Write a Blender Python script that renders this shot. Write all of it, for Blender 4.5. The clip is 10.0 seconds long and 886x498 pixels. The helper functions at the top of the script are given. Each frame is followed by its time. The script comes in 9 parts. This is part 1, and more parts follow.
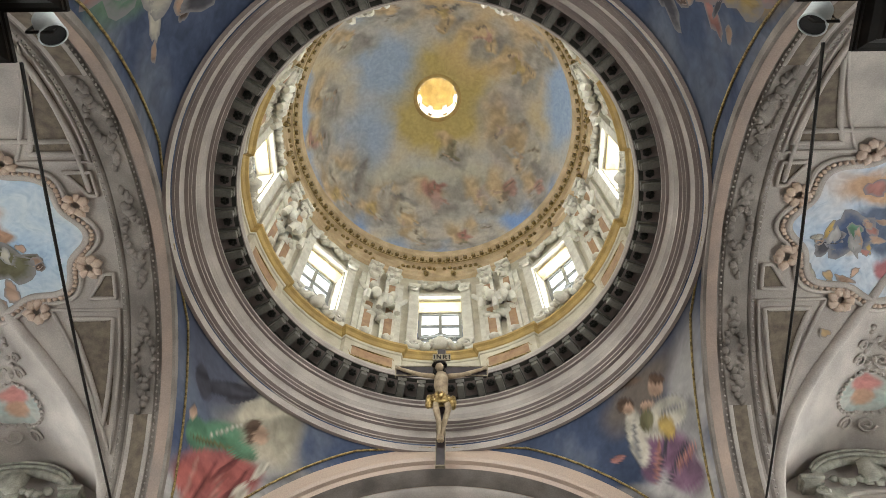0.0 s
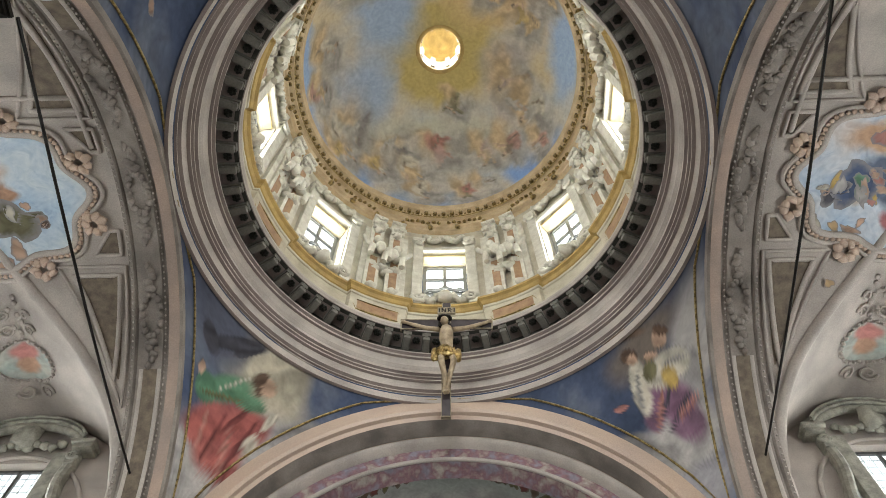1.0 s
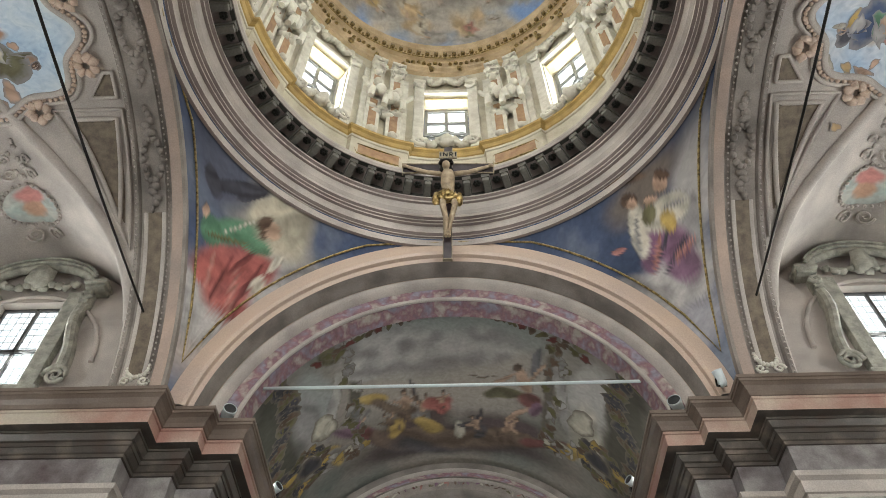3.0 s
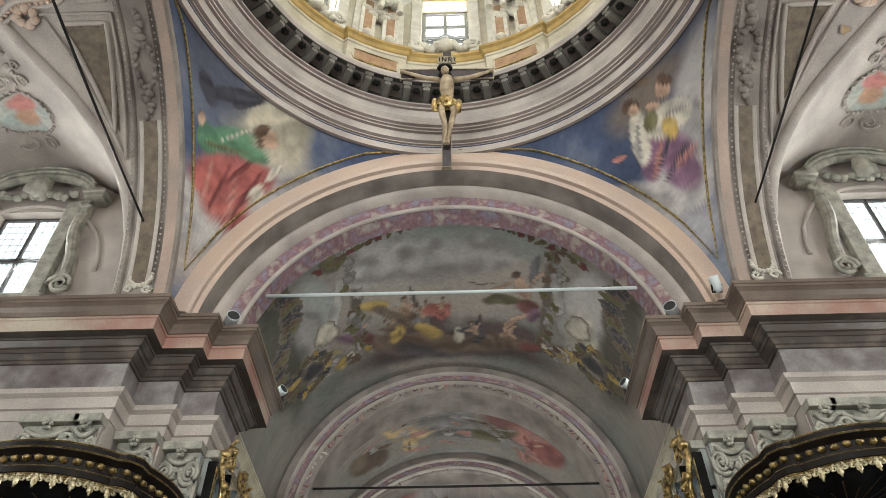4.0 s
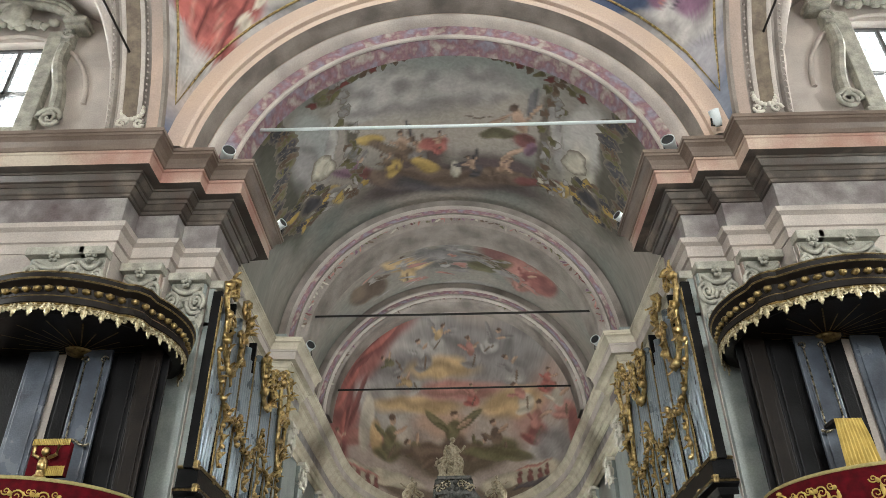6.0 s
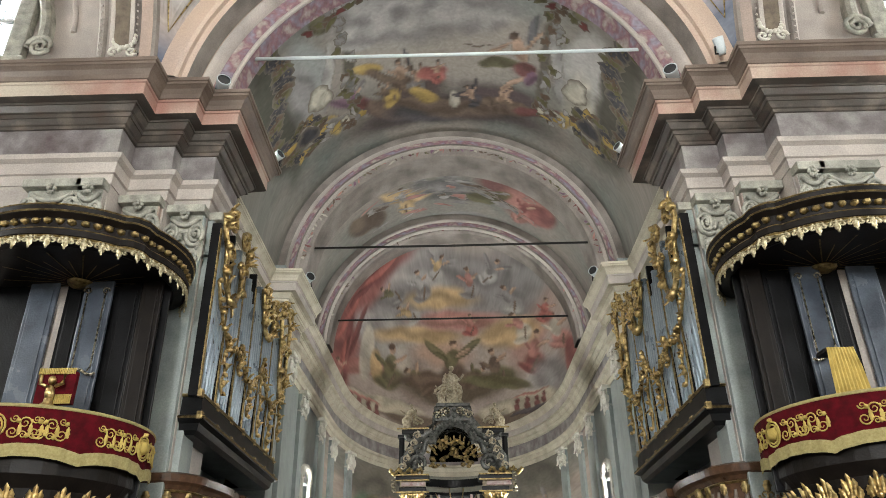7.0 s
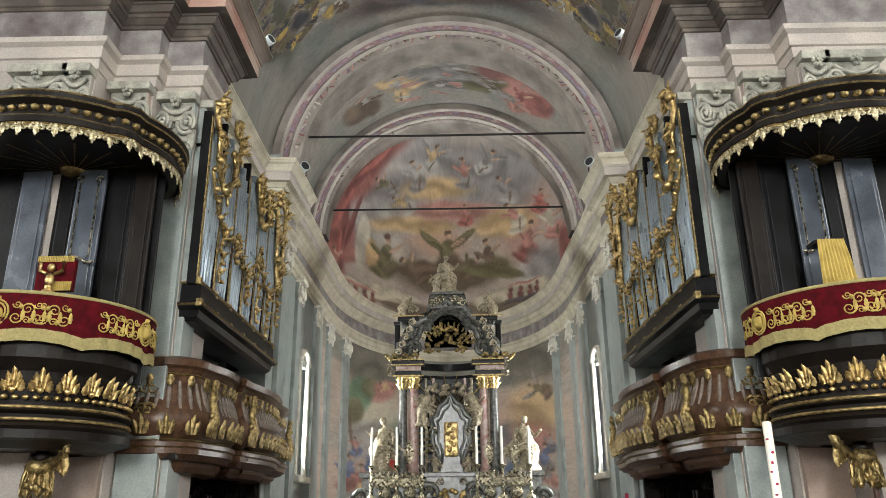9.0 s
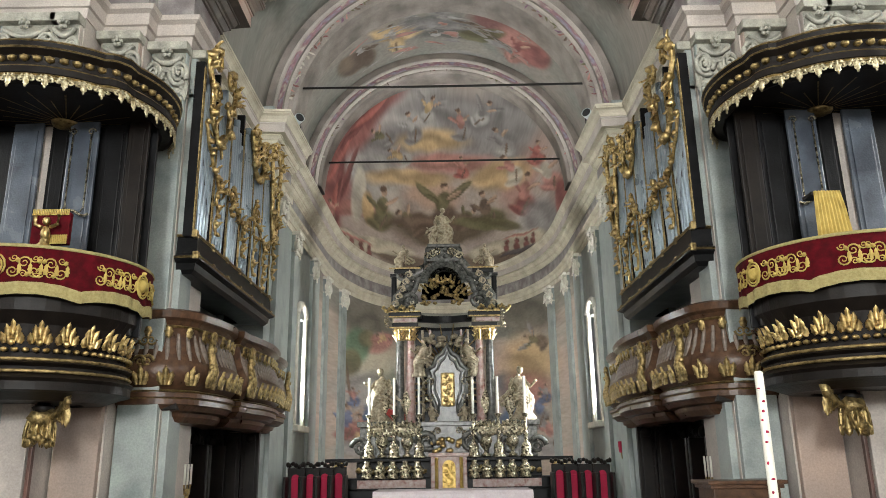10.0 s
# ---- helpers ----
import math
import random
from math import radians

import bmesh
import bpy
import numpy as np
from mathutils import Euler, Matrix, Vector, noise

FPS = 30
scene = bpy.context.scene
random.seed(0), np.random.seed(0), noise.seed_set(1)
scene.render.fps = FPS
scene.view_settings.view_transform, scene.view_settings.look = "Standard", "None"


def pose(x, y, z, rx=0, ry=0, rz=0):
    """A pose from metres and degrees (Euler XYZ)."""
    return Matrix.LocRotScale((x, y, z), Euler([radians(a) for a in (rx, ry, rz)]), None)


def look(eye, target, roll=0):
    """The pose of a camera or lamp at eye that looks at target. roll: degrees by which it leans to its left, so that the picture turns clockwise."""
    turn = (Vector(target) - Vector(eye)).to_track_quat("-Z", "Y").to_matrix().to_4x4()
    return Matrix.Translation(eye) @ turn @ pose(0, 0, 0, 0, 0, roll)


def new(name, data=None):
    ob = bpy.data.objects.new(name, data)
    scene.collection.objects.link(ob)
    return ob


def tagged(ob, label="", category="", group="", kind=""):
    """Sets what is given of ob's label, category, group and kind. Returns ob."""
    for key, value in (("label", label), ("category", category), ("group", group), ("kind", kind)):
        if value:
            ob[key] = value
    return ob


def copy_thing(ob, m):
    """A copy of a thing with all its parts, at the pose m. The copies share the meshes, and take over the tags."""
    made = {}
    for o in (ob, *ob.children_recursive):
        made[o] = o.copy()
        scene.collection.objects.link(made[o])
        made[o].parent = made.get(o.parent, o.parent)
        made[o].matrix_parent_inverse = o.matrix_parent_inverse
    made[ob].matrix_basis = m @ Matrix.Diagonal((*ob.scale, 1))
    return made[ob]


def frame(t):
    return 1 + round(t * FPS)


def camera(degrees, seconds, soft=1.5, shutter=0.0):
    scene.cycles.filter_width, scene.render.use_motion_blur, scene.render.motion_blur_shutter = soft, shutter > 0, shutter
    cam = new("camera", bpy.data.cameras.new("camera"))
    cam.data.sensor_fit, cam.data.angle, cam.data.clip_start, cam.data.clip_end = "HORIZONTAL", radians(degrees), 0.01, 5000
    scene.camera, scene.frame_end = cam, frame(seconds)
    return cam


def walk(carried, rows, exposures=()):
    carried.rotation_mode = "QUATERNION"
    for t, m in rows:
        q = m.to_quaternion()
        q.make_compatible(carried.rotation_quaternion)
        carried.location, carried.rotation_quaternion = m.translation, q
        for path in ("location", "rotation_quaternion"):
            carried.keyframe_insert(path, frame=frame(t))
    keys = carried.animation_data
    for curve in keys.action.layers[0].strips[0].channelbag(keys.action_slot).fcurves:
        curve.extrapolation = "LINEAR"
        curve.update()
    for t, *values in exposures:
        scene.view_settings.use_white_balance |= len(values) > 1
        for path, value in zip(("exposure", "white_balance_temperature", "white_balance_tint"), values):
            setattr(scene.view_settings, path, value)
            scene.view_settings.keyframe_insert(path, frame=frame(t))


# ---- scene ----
from collections import defaultdict

# camera: held in both palms, turning down from the dome to the altar
cam = camera(61.03, 10.0, 0.7)
EYE = (0.05, 0.0, 1.7)
ROWS = [
    (0.0, -0.41, 67.57, -1.21), (0.5, -0.11, 65.98, -1.17), (1.0, 0.52, 64.07, -0.87),
    (1.5, 1.05, 61.69, -0.48), (2.0, 1.18, 58.87, -0.33), (2.5, 1.03, 55.62, -0.33),
    (4.0, 1.00, 45.26, -0.62), (4.5, 1.05, 41.68, -0.53), (5.0, 0.92, 38.40, -0.62),
    (5.5, 0.89, 35.52, -0.72), (7.0, 0.85, 27.47, -0.85), (7.5, 0.89, 25.39, -0.75),
    (8.0, 0.85, 23.43, -0.58), (8.5, 0.73, 21.32, -0.63), (9.0, 0.58, 19.12, -0.67),
    (9.5, 0.41, 17.32, -0.76), (10.0, 0.33, 15.50, -0.86),
]


def aim(yaw, pitch, roll):
    return Matrix.Rotation(radians(yaw), 4, "Z") @ Matrix.Rotation(radians(90 + pitch), 4, "X") @ Matrix.Rotation(radians(roll), 4, "Z")


walk(cam, [(t, Matrix.Translation(EYE) @ aim(y, p, r)) for t, y, p, r in ROWS],
     [(0.0, -0.08), (2.0, -0.18), (3.5, 0.06), (5.0, 0.38), (7.0, 0.63), (10.0, 0.74)])

# daylight
world = bpy.data.worlds.new("sky")
scene.world = world
world.use_nodes = True
wn = world.node_tree
sky = wn.nodes.new("ShaderNodeTexSky")
sky.sky_type, sky.sun_disc = "NISHITA", False
sky.sun_elevation, sky.sun_rotation = radians(42), radians(200)
wn.links.new(sky.outputs[0], wn.nodes["Background"].inputs[0])
wn.nodes["Background"].inputs[1].default_value = 0.12
sun = new("sun", bpy.data.lights.new("sun", "SUN"))
sun.data.energy, sun.data.angle, sun.data.color = 2.0, radians(0.6), (1, 0.95, 0.88)
sun.matrix_world = look((0, 0, 40), (4, 14, 25))


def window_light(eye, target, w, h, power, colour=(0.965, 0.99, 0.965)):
    """The sky's light in a window's opening, or fill added where there is none."""
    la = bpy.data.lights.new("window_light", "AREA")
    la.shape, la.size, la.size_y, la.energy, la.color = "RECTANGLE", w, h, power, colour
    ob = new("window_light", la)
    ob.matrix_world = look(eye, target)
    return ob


# ---- materials ----
def mat(name, base, second=None, rough=0.6, metal=0.0, scale=3.0, fine=40.0, bump=0.15, spec=0.4, mix=0.5, third=None):
    """A surface with stains at a large scale, grain at a fine one and a little relief."""
    m = bpy.data.materials.new(name)
    m.use_nodes = True
    n, l = m.node_tree.nodes, m.node_tree.links
    p = n["Principled BSDF"]
    p.inputs["Roughness"].default_value, p.inputs["Metallic"].default_value = rough, metal
    p.inputs["Specular IOR Level"].default_value = spec
    co = n.new("ShaderNodeTexCoord")
    a, b = n.new("ShaderNodeTexNoise"), n.new("ShaderNodeTexNoise")
    a.inputs["Scale"].default_value, a.inputs["Detail"].default_value = scale, 6
    b.inputs["Scale"].default_value, b.inputs["Detail"].default_value = fine, 4
    for x in (a, b):
        l.new(co.outputs["Object"], x.inputs["Vector"])
    r = n.new("ShaderNodeValToRGB")
    second = second or tuple(c * 0.72 for c in base)
    r.color_ramp.elements[0].position, r.color_ramp.elements[1].position = 0.5 - mix * 0.35, 0.5 + mix * 0.35
    r.color_ramp.elements[0].color, r.color_ramp.elements[1].color = (*second, 1), (*base, 1)
    if third:
        e = r.color_ramp.elements.new(0.5)
        e.color = (*third, 1)
    l.new(a.outputs[0], r.inputs[0])
    g = n.new("ShaderNodeMix")
    g.data_type, g.blend_type = "RGBA", "OVERLAY"
    g.inputs[0].default_value = 0.3
    l.new(r.outputs[0], g.inputs[6])
    l.new(b.outputs[0], g.inputs[7])
    l.new(g.outputs[2], p.inputs["Base Color"])
    bp = n.new("ShaderNodeBump")
    bp.inputs["Strength"].default_value, bp.inputs["Distance"].default_value = bump, 0.02
    l.new(b.outputs[0], bp.inputs["Height"])
    l.new(bp.outputs[0], p.inputs["Normal"])
    rr = n.new("ShaderNodeMapRange")
    rr.inputs[3].default_value, rr.inputs[4].default_value = max(rough - 0.12, 0.05), min(rough + 0.12, 1)
    l.new(a.outputs[0], rr.inputs[0])
    l.new(rr.outputs[0], p.inputs["Roughness"])
    return m


def fresco(name, ground, blobs, scale=1.2, warp=0.5, seed=0.0, marks=False):
    """Painted plaster on a UV map in metres: soft clouds of the ground's colours, and patches (u, v, ru, rv, colour, softness) over them."""
    m = bpy.data.materials.new(name)
    m.use_nodes = True
    n, l = m.node_tree.nodes, m.node_tree.links
    p = n["Principled BSDF"]
    p.inputs["Roughness"].default_value, p.inputs["Specular IOR Level"].default_value = 0.75, 0.25
    uv = n.new("ShaderNodeUVMap")
    mp = n.new("ShaderNodeMapping")
    mp.inputs["Location"].default_value = (seed, seed * 0.7, 0)
    l.new(uv.outputs[0], mp.inputs[0])
    a, b, c = (n.new("ShaderNodeTexNoise") for _ in range(3))
    for x, s, d in ((a, scale, 5), (b, scale * 2.2, 4), (c, 12, 6)):
        x.inputs["Scale"].default_value, x.inputs["Detail"].default_value = s, d
        l.new(mp.outputs[0], x.inputs["Vector"])
    r = n.new("ShaderNodeValToRGB")
    r.color_ramp.elements[0].position, r.color_ramp.elements[1].position = 0.3, 0.7
    for i, (pos, col) in enumerate(ground):
        e = r.color_ramp.elements[i] if i < 2 else r.color_ramp.elements.new(pos)
        e.position, e.color = pos, (*col, 1)
    l.new(a.outputs[0], r.inputs[0])
    sub = n.new("ShaderNodeVectorMath")
    sub.operation = "SUBTRACT"
    sub.inputs[1].default_value = (0.5, 0.5, 0.5)
    l.new(b.outputs[1], sub.inputs[0])
    sc = n.new("ShaderNodeVectorMath")
    sc.operation = "SCALE"
    sc.inputs["Scale"].default_value = warp
    l.new(sub.outputs[0], sc.inputs[0])
    ad = n.new("ShaderNodeVectorMath")
    l.new(uv.outputs[0], ad.inputs[0])
    l.new(sc.outputs[0], ad.inputs[1])
    last = r.outputs[0]
    for u, v, ru, rv, col, soft, *turn in blobs:
        s1 = n.new("ShaderNodeMapping")
        s1.vector_type = "TEXTURE"
        s1.inputs["Location"].default_value = (u, v, 0)
        s1.inputs["Rotation"].default_value = (0, 0, turn[0] if turn else 0)
        s1.inputs["Scale"].default_value = (ru, rv, 1)
        l.new(ad.outputs[0], s1.inputs[0])
        s3 = n.new("ShaderNodeVectorMath")
        s3.operation = "LENGTH"
        l.new(s1.outputs[0], s3.inputs[0])
        mr = n.new("ShaderNodeMapRange")
        mr.interpolation_type = "SMOOTHSTEP"
        mr.inputs[1].default_value, mr.inputs[2].default_value = 1 - soft, 1 + soft
        mr.inputs[3].default_value, mr.inputs[4].default_value = 1, 0
        l.new(s3.outputs[1], mr.inputs[0])
        mx = n.new("ShaderNodeMix")
        mx.data_type = "RGBA"
        l.new(mr.outputs[0], mx.inputs[0])
        l.new(last, mx.inputs[6])
        mx.inputs[7].default_value = (*col, 1)
        last = mx.outputs[2]
    if marks:
        at, mx = n.new("ShaderNodeAttribute"), n.new("ShaderNodeMix")
        at.attribute_name, mx.data_type = "paint", "RGBA"
        l.new(at.outputs["Alpha"], mx.inputs[0])
        l.new(last, mx.inputs[6])
        l.new(at.outputs["Color"], mx.inputs[7])
        last = mx.outputs[2]
    g = n.new("ShaderNodeMix")
    g.data_type, g.blend_type = "RGBA", "OVERLAY"
    g.inputs[0].default_value = 0.2
    l.new(last, g.inputs[6])
    l.new(c.outputs[0], g.inputs[7])
    f = n.new("ShaderNodeTexNoise")
    f.inputs["Scale"].default_value, f.inputs["Detail"].default_value, f.inputs["Distortion"].default_value = 5.0, 6, 1.2
    l.new(mp.outputs[0], f.inputs["Vector"])
    h = n.new("ShaderNodeMix")
    h.data_type, h.blend_type = "RGBA", "OVERLAY"
    h.inputs[0].default_value = 0.28 if marks else 0.45
    l.new(g.outputs[2], h.inputs[6])
    l.new(f.outputs[0], h.inputs[7])
    l.new(h.outputs[2], p.inputs["Base Color"])
    bp = n.new("ShaderNodeBump")
    bp.inputs["Strength"].default_value, bp.inputs["Distance"].default_value = 0.12, 0.01
    l.new(c.outputs[0], bp.inputs["Height"])
    l.new(bp.outputs[0], p.inputs["Normal"])
    return m


def bright(name, colour, strength):
    """The overcast sky behind a window's panes."""
    m = bpy.data.materials.new(name)
    m.use_nodes = True
    p = m.node_tree.nodes["Principled BSDF"]
    p.inputs["Base Color"].default_value = (*colour, 1)
    p.inputs["Emission Color"].default_value = (*colour, 1)
    p.inputs["Emission Strength"].default_value = strength
    return m


M = {
    "cream": mat("cream_stucco", (0.60, 0.56, 0.45), (0.42, 0.38, 0.29), 0.7, scale=2),
    "white": mat("white_stucco", (0.72, 0.70, 0.62), (0.55, 0.52, 0.45), 0.65, scale=5, bump=0.3),
    "pink": mat("pink_plaster", (0.44, 0.33, 0.27), (0.31, 0.25, 0.22), 0.75, scale=1.2),
    "mauve": mat("mauve_grey_plaster", (0.345, 0.305, 0.275), (0.165, 0.145, 0.13), 0.75, scale=1.5),
    "light": mat("pale_pink_plaster", (0.52, 0.47, 0.425), (0.345, 0.31, 0.285), 0.75, scale=1.3),
    "peach": mat("peach_plaster", (0.64, 0.48, 0.36), (0.47, 0.37, 0.32), 0.42, scale=0.7, mix=0.9, spec=0.6),
    "panel": mat("brown_painted_panel", (0.21, 0.17, 0.125), (0.11, 0.085, 0.065), 0.7, scale=6),
    "green": mat("grey_green_marbling", (0.35, 0.40, 0.37), (0.13, 0.165, 0.16), 0.4, scale=2.2, mix=0.9, third=(0.28, 0.31, 0.30)),
    "stone": mat("grey_green_stone", (0.46, 0.45, 0.385), (0.22, 0.22, 0.19), 0.6, scale=5),
    "red": mat("red_marbling", (0.17, 0.085, 0.068), (0.05, 0.032, 0.028), 0.4, scale=1.6, mix=0.9),
    "pale": mat("pale_marbling", (0.50, 0.48, 0.41), (0.17, 0.085, 0.065), 0.45, scale=0.7, mix=0.6, third=(0.33, 0.30, 0.25)),
    "cornice": mat("brown_grey_marbling", (0.25, 0.205, 0.17), (0.10, 0.075, 0.06), 0.4, scale=1.1, mix=0.7, third=(0.17, 0.13, 0.105)),
    "corona": mat("rose_and_grey_marbling", (0.54, 0.475, 0.39), (0.36, 0.20, 0.165), 0.42, scale=0.55, mix=0.35),
    "frieze": mat("veined_grey_marbling", (0.40, 0.39, 0.36), (0.10, 0.07, 0.07), 0.45, scale=2.6, mix=0.8, third=(0.22, 0.20, 0.20)),
    # brown-green marbling, darkened further to paint in the soffits' shade
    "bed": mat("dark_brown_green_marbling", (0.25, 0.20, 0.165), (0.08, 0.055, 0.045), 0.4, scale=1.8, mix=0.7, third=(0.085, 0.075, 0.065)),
    "palegilt": mat("silver_gilding", (0.66, 0.60, 0.42), (0.25, 0.20, 0.10), 0.35, 0.7, scale=20, bump=0.4),
    "bracket": mat("grey_bracket_stone", (0.16, 0.155, 0.135), (0.075, 0.07, 0.06), 0.6, scale=6),
    "warm": mat("warm_cream_stucco", (0.60, 0.47, 0.30), (0.42, 0.31, 0.18), 0.65, scale=3),
    "soffit": mat("pale_ochre_paint", (0.60, 0.50, 0.28), (0.48, 0.38, 0.18), 0.6, scale=4),
    "brightgold": mat("bright_gilding", (0.90, 0.66, 0.24), (0.60, 0.40, 0.10), 0.45, 0.55, scale=12, bump=0.4),
    "crosswood": mat("dark_violet_brown_wood", (0.055, 0.04, 0.045), (0.025, 0.018, 0.02), 0.4, scale=8),
    "amber": mat("amber_marbling", (0.42, 0.27, 0.15), (0.28, 0.16, 0.09), 0.5, scale=6),
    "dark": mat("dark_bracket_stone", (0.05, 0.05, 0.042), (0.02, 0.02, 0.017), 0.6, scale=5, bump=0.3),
    "ring": mat("brown_grey_moulding", (0.29, 0.24, 0.22), (0.22, 0.18, 0.17), 0.6, scale=2),
    "gold": mat("gilding", (0.74, 0.56, 0.26), (0.20, 0.13, 0.045), 0.32, 0.9, scale=13, bump=0.4),
    "gilt": mat("dull_gilding", (0.48, 0.36, 0.16), (0.12, 0.085, 0.035), 0.42, 0.8, scale=16, bump=0.5),
    "ochre": mat("ochre_paint", (0.52, 0.36, 0.12), (0.36, 0.24, 0.08), 0.55, scale=4),
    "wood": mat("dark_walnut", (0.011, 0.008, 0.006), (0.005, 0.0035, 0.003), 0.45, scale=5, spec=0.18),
    "brown": mat("carved_brown_wood", (0.12, 0.062, 0.034), (0.03, 0.015, 0.009), 0.32, scale=9, spec=0.3, mix=0.8),
    "slat": mat("weathered_slat_wood", (0.24, 0.20, 0.17), (0.13, 0.10, 0.08), 0.5, scale=8),
    "black": mat("black_painted_wood", (0.010, 0.010, 0.011), (0.005, 0.005, 0.005), 0.35, scale=3, spec=0.14),
    "slate": mat("blue_grey_panel", (0.11, 0.13, 0.16), (0.04, 0.048, 0.062), 0.25, scale=1.5, spec=0.5),
    "tin": mat("organ_pipe_tin", (0.38, 0.46, 0.52), (0.26, 0.32, 0.37), 0.3, 0.45, scale=2, bump=0.0),
    "iron": mat("dark_iron", (0.03, 0.028, 0.026), (0.02, 0.018, 0.017), 0.5, 0.6),
    "velvet": mat("crimson_velvet", (0.10, 0.003, 0.008), (0.045, 0.0015, 0.003), 0.9, scale=10, fine=200, spec=0.15),
    "fringe": mat("straw_fringe", (0.42, 0.36, 0.16), (0.30, 0.25, 0.10), 0.8, scale=30, fine=160, bump=0.5),
    "cloth": mat("gold_cloth", (0.58, 0.44, 0.13), (0.40, 0.29, 0.07), 0.7, scale=8, fine=150),
    "flesh": mat("painted_carving", (0.56, 0.45, 0.30), (0.20, 0.14, 0.09), 0.45, scale=9, mix=0.8),
    "silver": mat("silver_ware", (0.56, 0.50, 0.37), (0.10, 0.085, 0.05), 0.28, 0.85, scale=18, bump=0.8),
    "marble": mat("red_white_marble", (0.50, 0.42, 0.38), (0.22, 0.07, 0.06), 0.3, scale=7, mix=0.8),
    "greym": mat("dark_grey_marble", (0.17, 0.17, 0.155), (0.006, 0.007, 0.007), 0.22, scale=10, mix=0.9),
    "ivory": mat("ivory_stucco", (0.42, 0.37, 0.27), (0.17, 0.13, 0.075), 0.45, scale=14, bump=0.5),
    "wax": mat("white_wax", (0.80, 0.78, 0.70), (0.72, 0.70, 0.62), 0.5),
    "plastic": mat("white_plastic", (0.62, 0.68, 0.70), (0.55, 0.60, 0.62), 0.4),
    "grey": mat("black_plastic", (0.03, 0.032, 0.035), None, 0.4),
    "linen": mat("white_linen", (0.72, 0.66, 0.68), (0.60, 0.52, 0.56), 0.8),
    "scarlet": mat("scarlet_upholstery", (0.42, 0.015, 0.06), (0.32, 0.01, 0.04), 0.8),
    "floor": mat("stone_floor", (0.20, 0.175, 0.155), (0.13, 0.115, 0.10), 0.3, scale=1.5),
    "plain": mat("plain_plaster", (0.45, 0.39, 0.35), (0.36, 0.31, 0.28), 0.8, scale=0.8),
    "glass": bright("window_daylight", (0.93, 0.97, 1.0), 1.5),
    "lead": mat("window_bars", (0.10, 0.10, 0.10), None, 0.5),
    "frame": mat("grey_window_frame", (0.20, 0.21, 0.21), None, 0.6),
}


# ---- building helpers ----
def part(name, bm, material, parent=None, label="", smooth=False):
    """Links a bmesh as one mesh object under a thing or a part."""
    me = bpy.data.meshes.new(name)
    bm.to_mesh(me)
    bm.free()
    if smooth:
        me.shade_smooth()
    for m in material if isinstance(material, (list, tuple)) else [material]:
        me.materials.append(m)
    ob = new(name, me)
    if parent:
        ob.parent = parent
    if label:
        ob["label"] = label
    return ob


def thing(name, label, category, m=None, group="", kind=""):
    ob = new(name)
    ob.empty_display_size = 0.2
    if m is not None:
        ob.matrix_basis = m
    return tagged(ob, label, category, group, kind)


def quads(bm, rows, close_u=False, close_v=False, uv=None, mi=0, smooth=True):
    """A skin over rows of points; uv gives each point's place on the texture."""
    lay = bm.loops.layers.uv.verify() if uv else None
    vs = [[bm.verts.new(p) for p in row] for row in rows]
    nu, nv = len(rows), len(rows[0])
    for i in range(nu if close_u else nu - 1):
        for j in range(nv if close_v else nv - 1):
            k, q = (i + 1) % nu, (j + 1) % nv
            try:
                f = bm.faces.new((vs[i][j], vs[k][j], vs[k][q], vs[i][q]))
            except ValueError:
                continue
            f.smooth, f.material_index = smooth, mi
            if uv:
                for lo, (a, b) in zip(f.loops, ((i, j), (i + 1, j), (i + 1, j + 1), (i, j + 1))):
                    lo[lay].uv = uv(min(a, nu - 1), min(b, nv - 1))
    return vs


def box(bm, x0, x1, y0, y1, z0, z1, bevel=0.0, m=None, mi=0):
    g = bmesh.ops.create_cube(bm, size=1)
    t = Matrix.LocRotScale(((x0 + x1) / 2, (y0 + y1) / 2, (z0 + z1) / 2), None, (x1 - x0, y1 - y0, z1 - z0))
    bmesh.ops.transform(bm, matrix=(m or Matrix()) @ t, verts=g["verts"])
    if mi:
        for f in {f for v in g["verts"] for f in v.link_faces}:
            f.material_index = mi
    if bevel:
        es = list({e for v in g["verts"] for e in v.link_edges})
        bmesh.ops.bevel(bm, geom=es, offset=bevel, segments=2, affect="EDGES", profile=0.6)


def revolve(bm, prof, cx=0, cy=0, cz=0, a0=0, a1=360, n=64, sx=1, sy=1, uv=None, mi=0, m=None, smooth=True):
    """A profile of (radius, height) turned about an upright axis."""
    full = abs(a1 - a0) >= 360
    rows = []
    for i in range(n if full else n + 1):
        a = radians(a0 + (a1 - a0) * i / n)
        pts = [Vector((cx + sx * r * math.cos(a), cy + sy * r * math.sin(a), cz + z)) for r, z in prof]
        rows.append([m @ p for p in pts] if m else pts)
    quads(bm, rows, close_u=full, uv=uv, mi=mi, smooth=smooth)


def arch(bm, prof, centre, axis="y", a0=0, a1=180, n=48, mi=0, smooth=True, uv=None):
    """A profile of (radius, depth along the axis) turned about a level axis through centre."""
    c = Vector(centre)
    rows = []
    for i in range(n + 1):
        a = radians(a0 + (a1 - a0) * i / n)
        if axis == "y":
            rows.append([c + Vector((r * math.cos(a), d, r * math.sin(a))) for r, d in prof])
        else:
            rows.append([c + Vector((d, r * math.cos(a), r * math.sin(a))) for r, d in prof])
    quads(bm, rows, mi=mi, smooth=smooth, uv=uv)


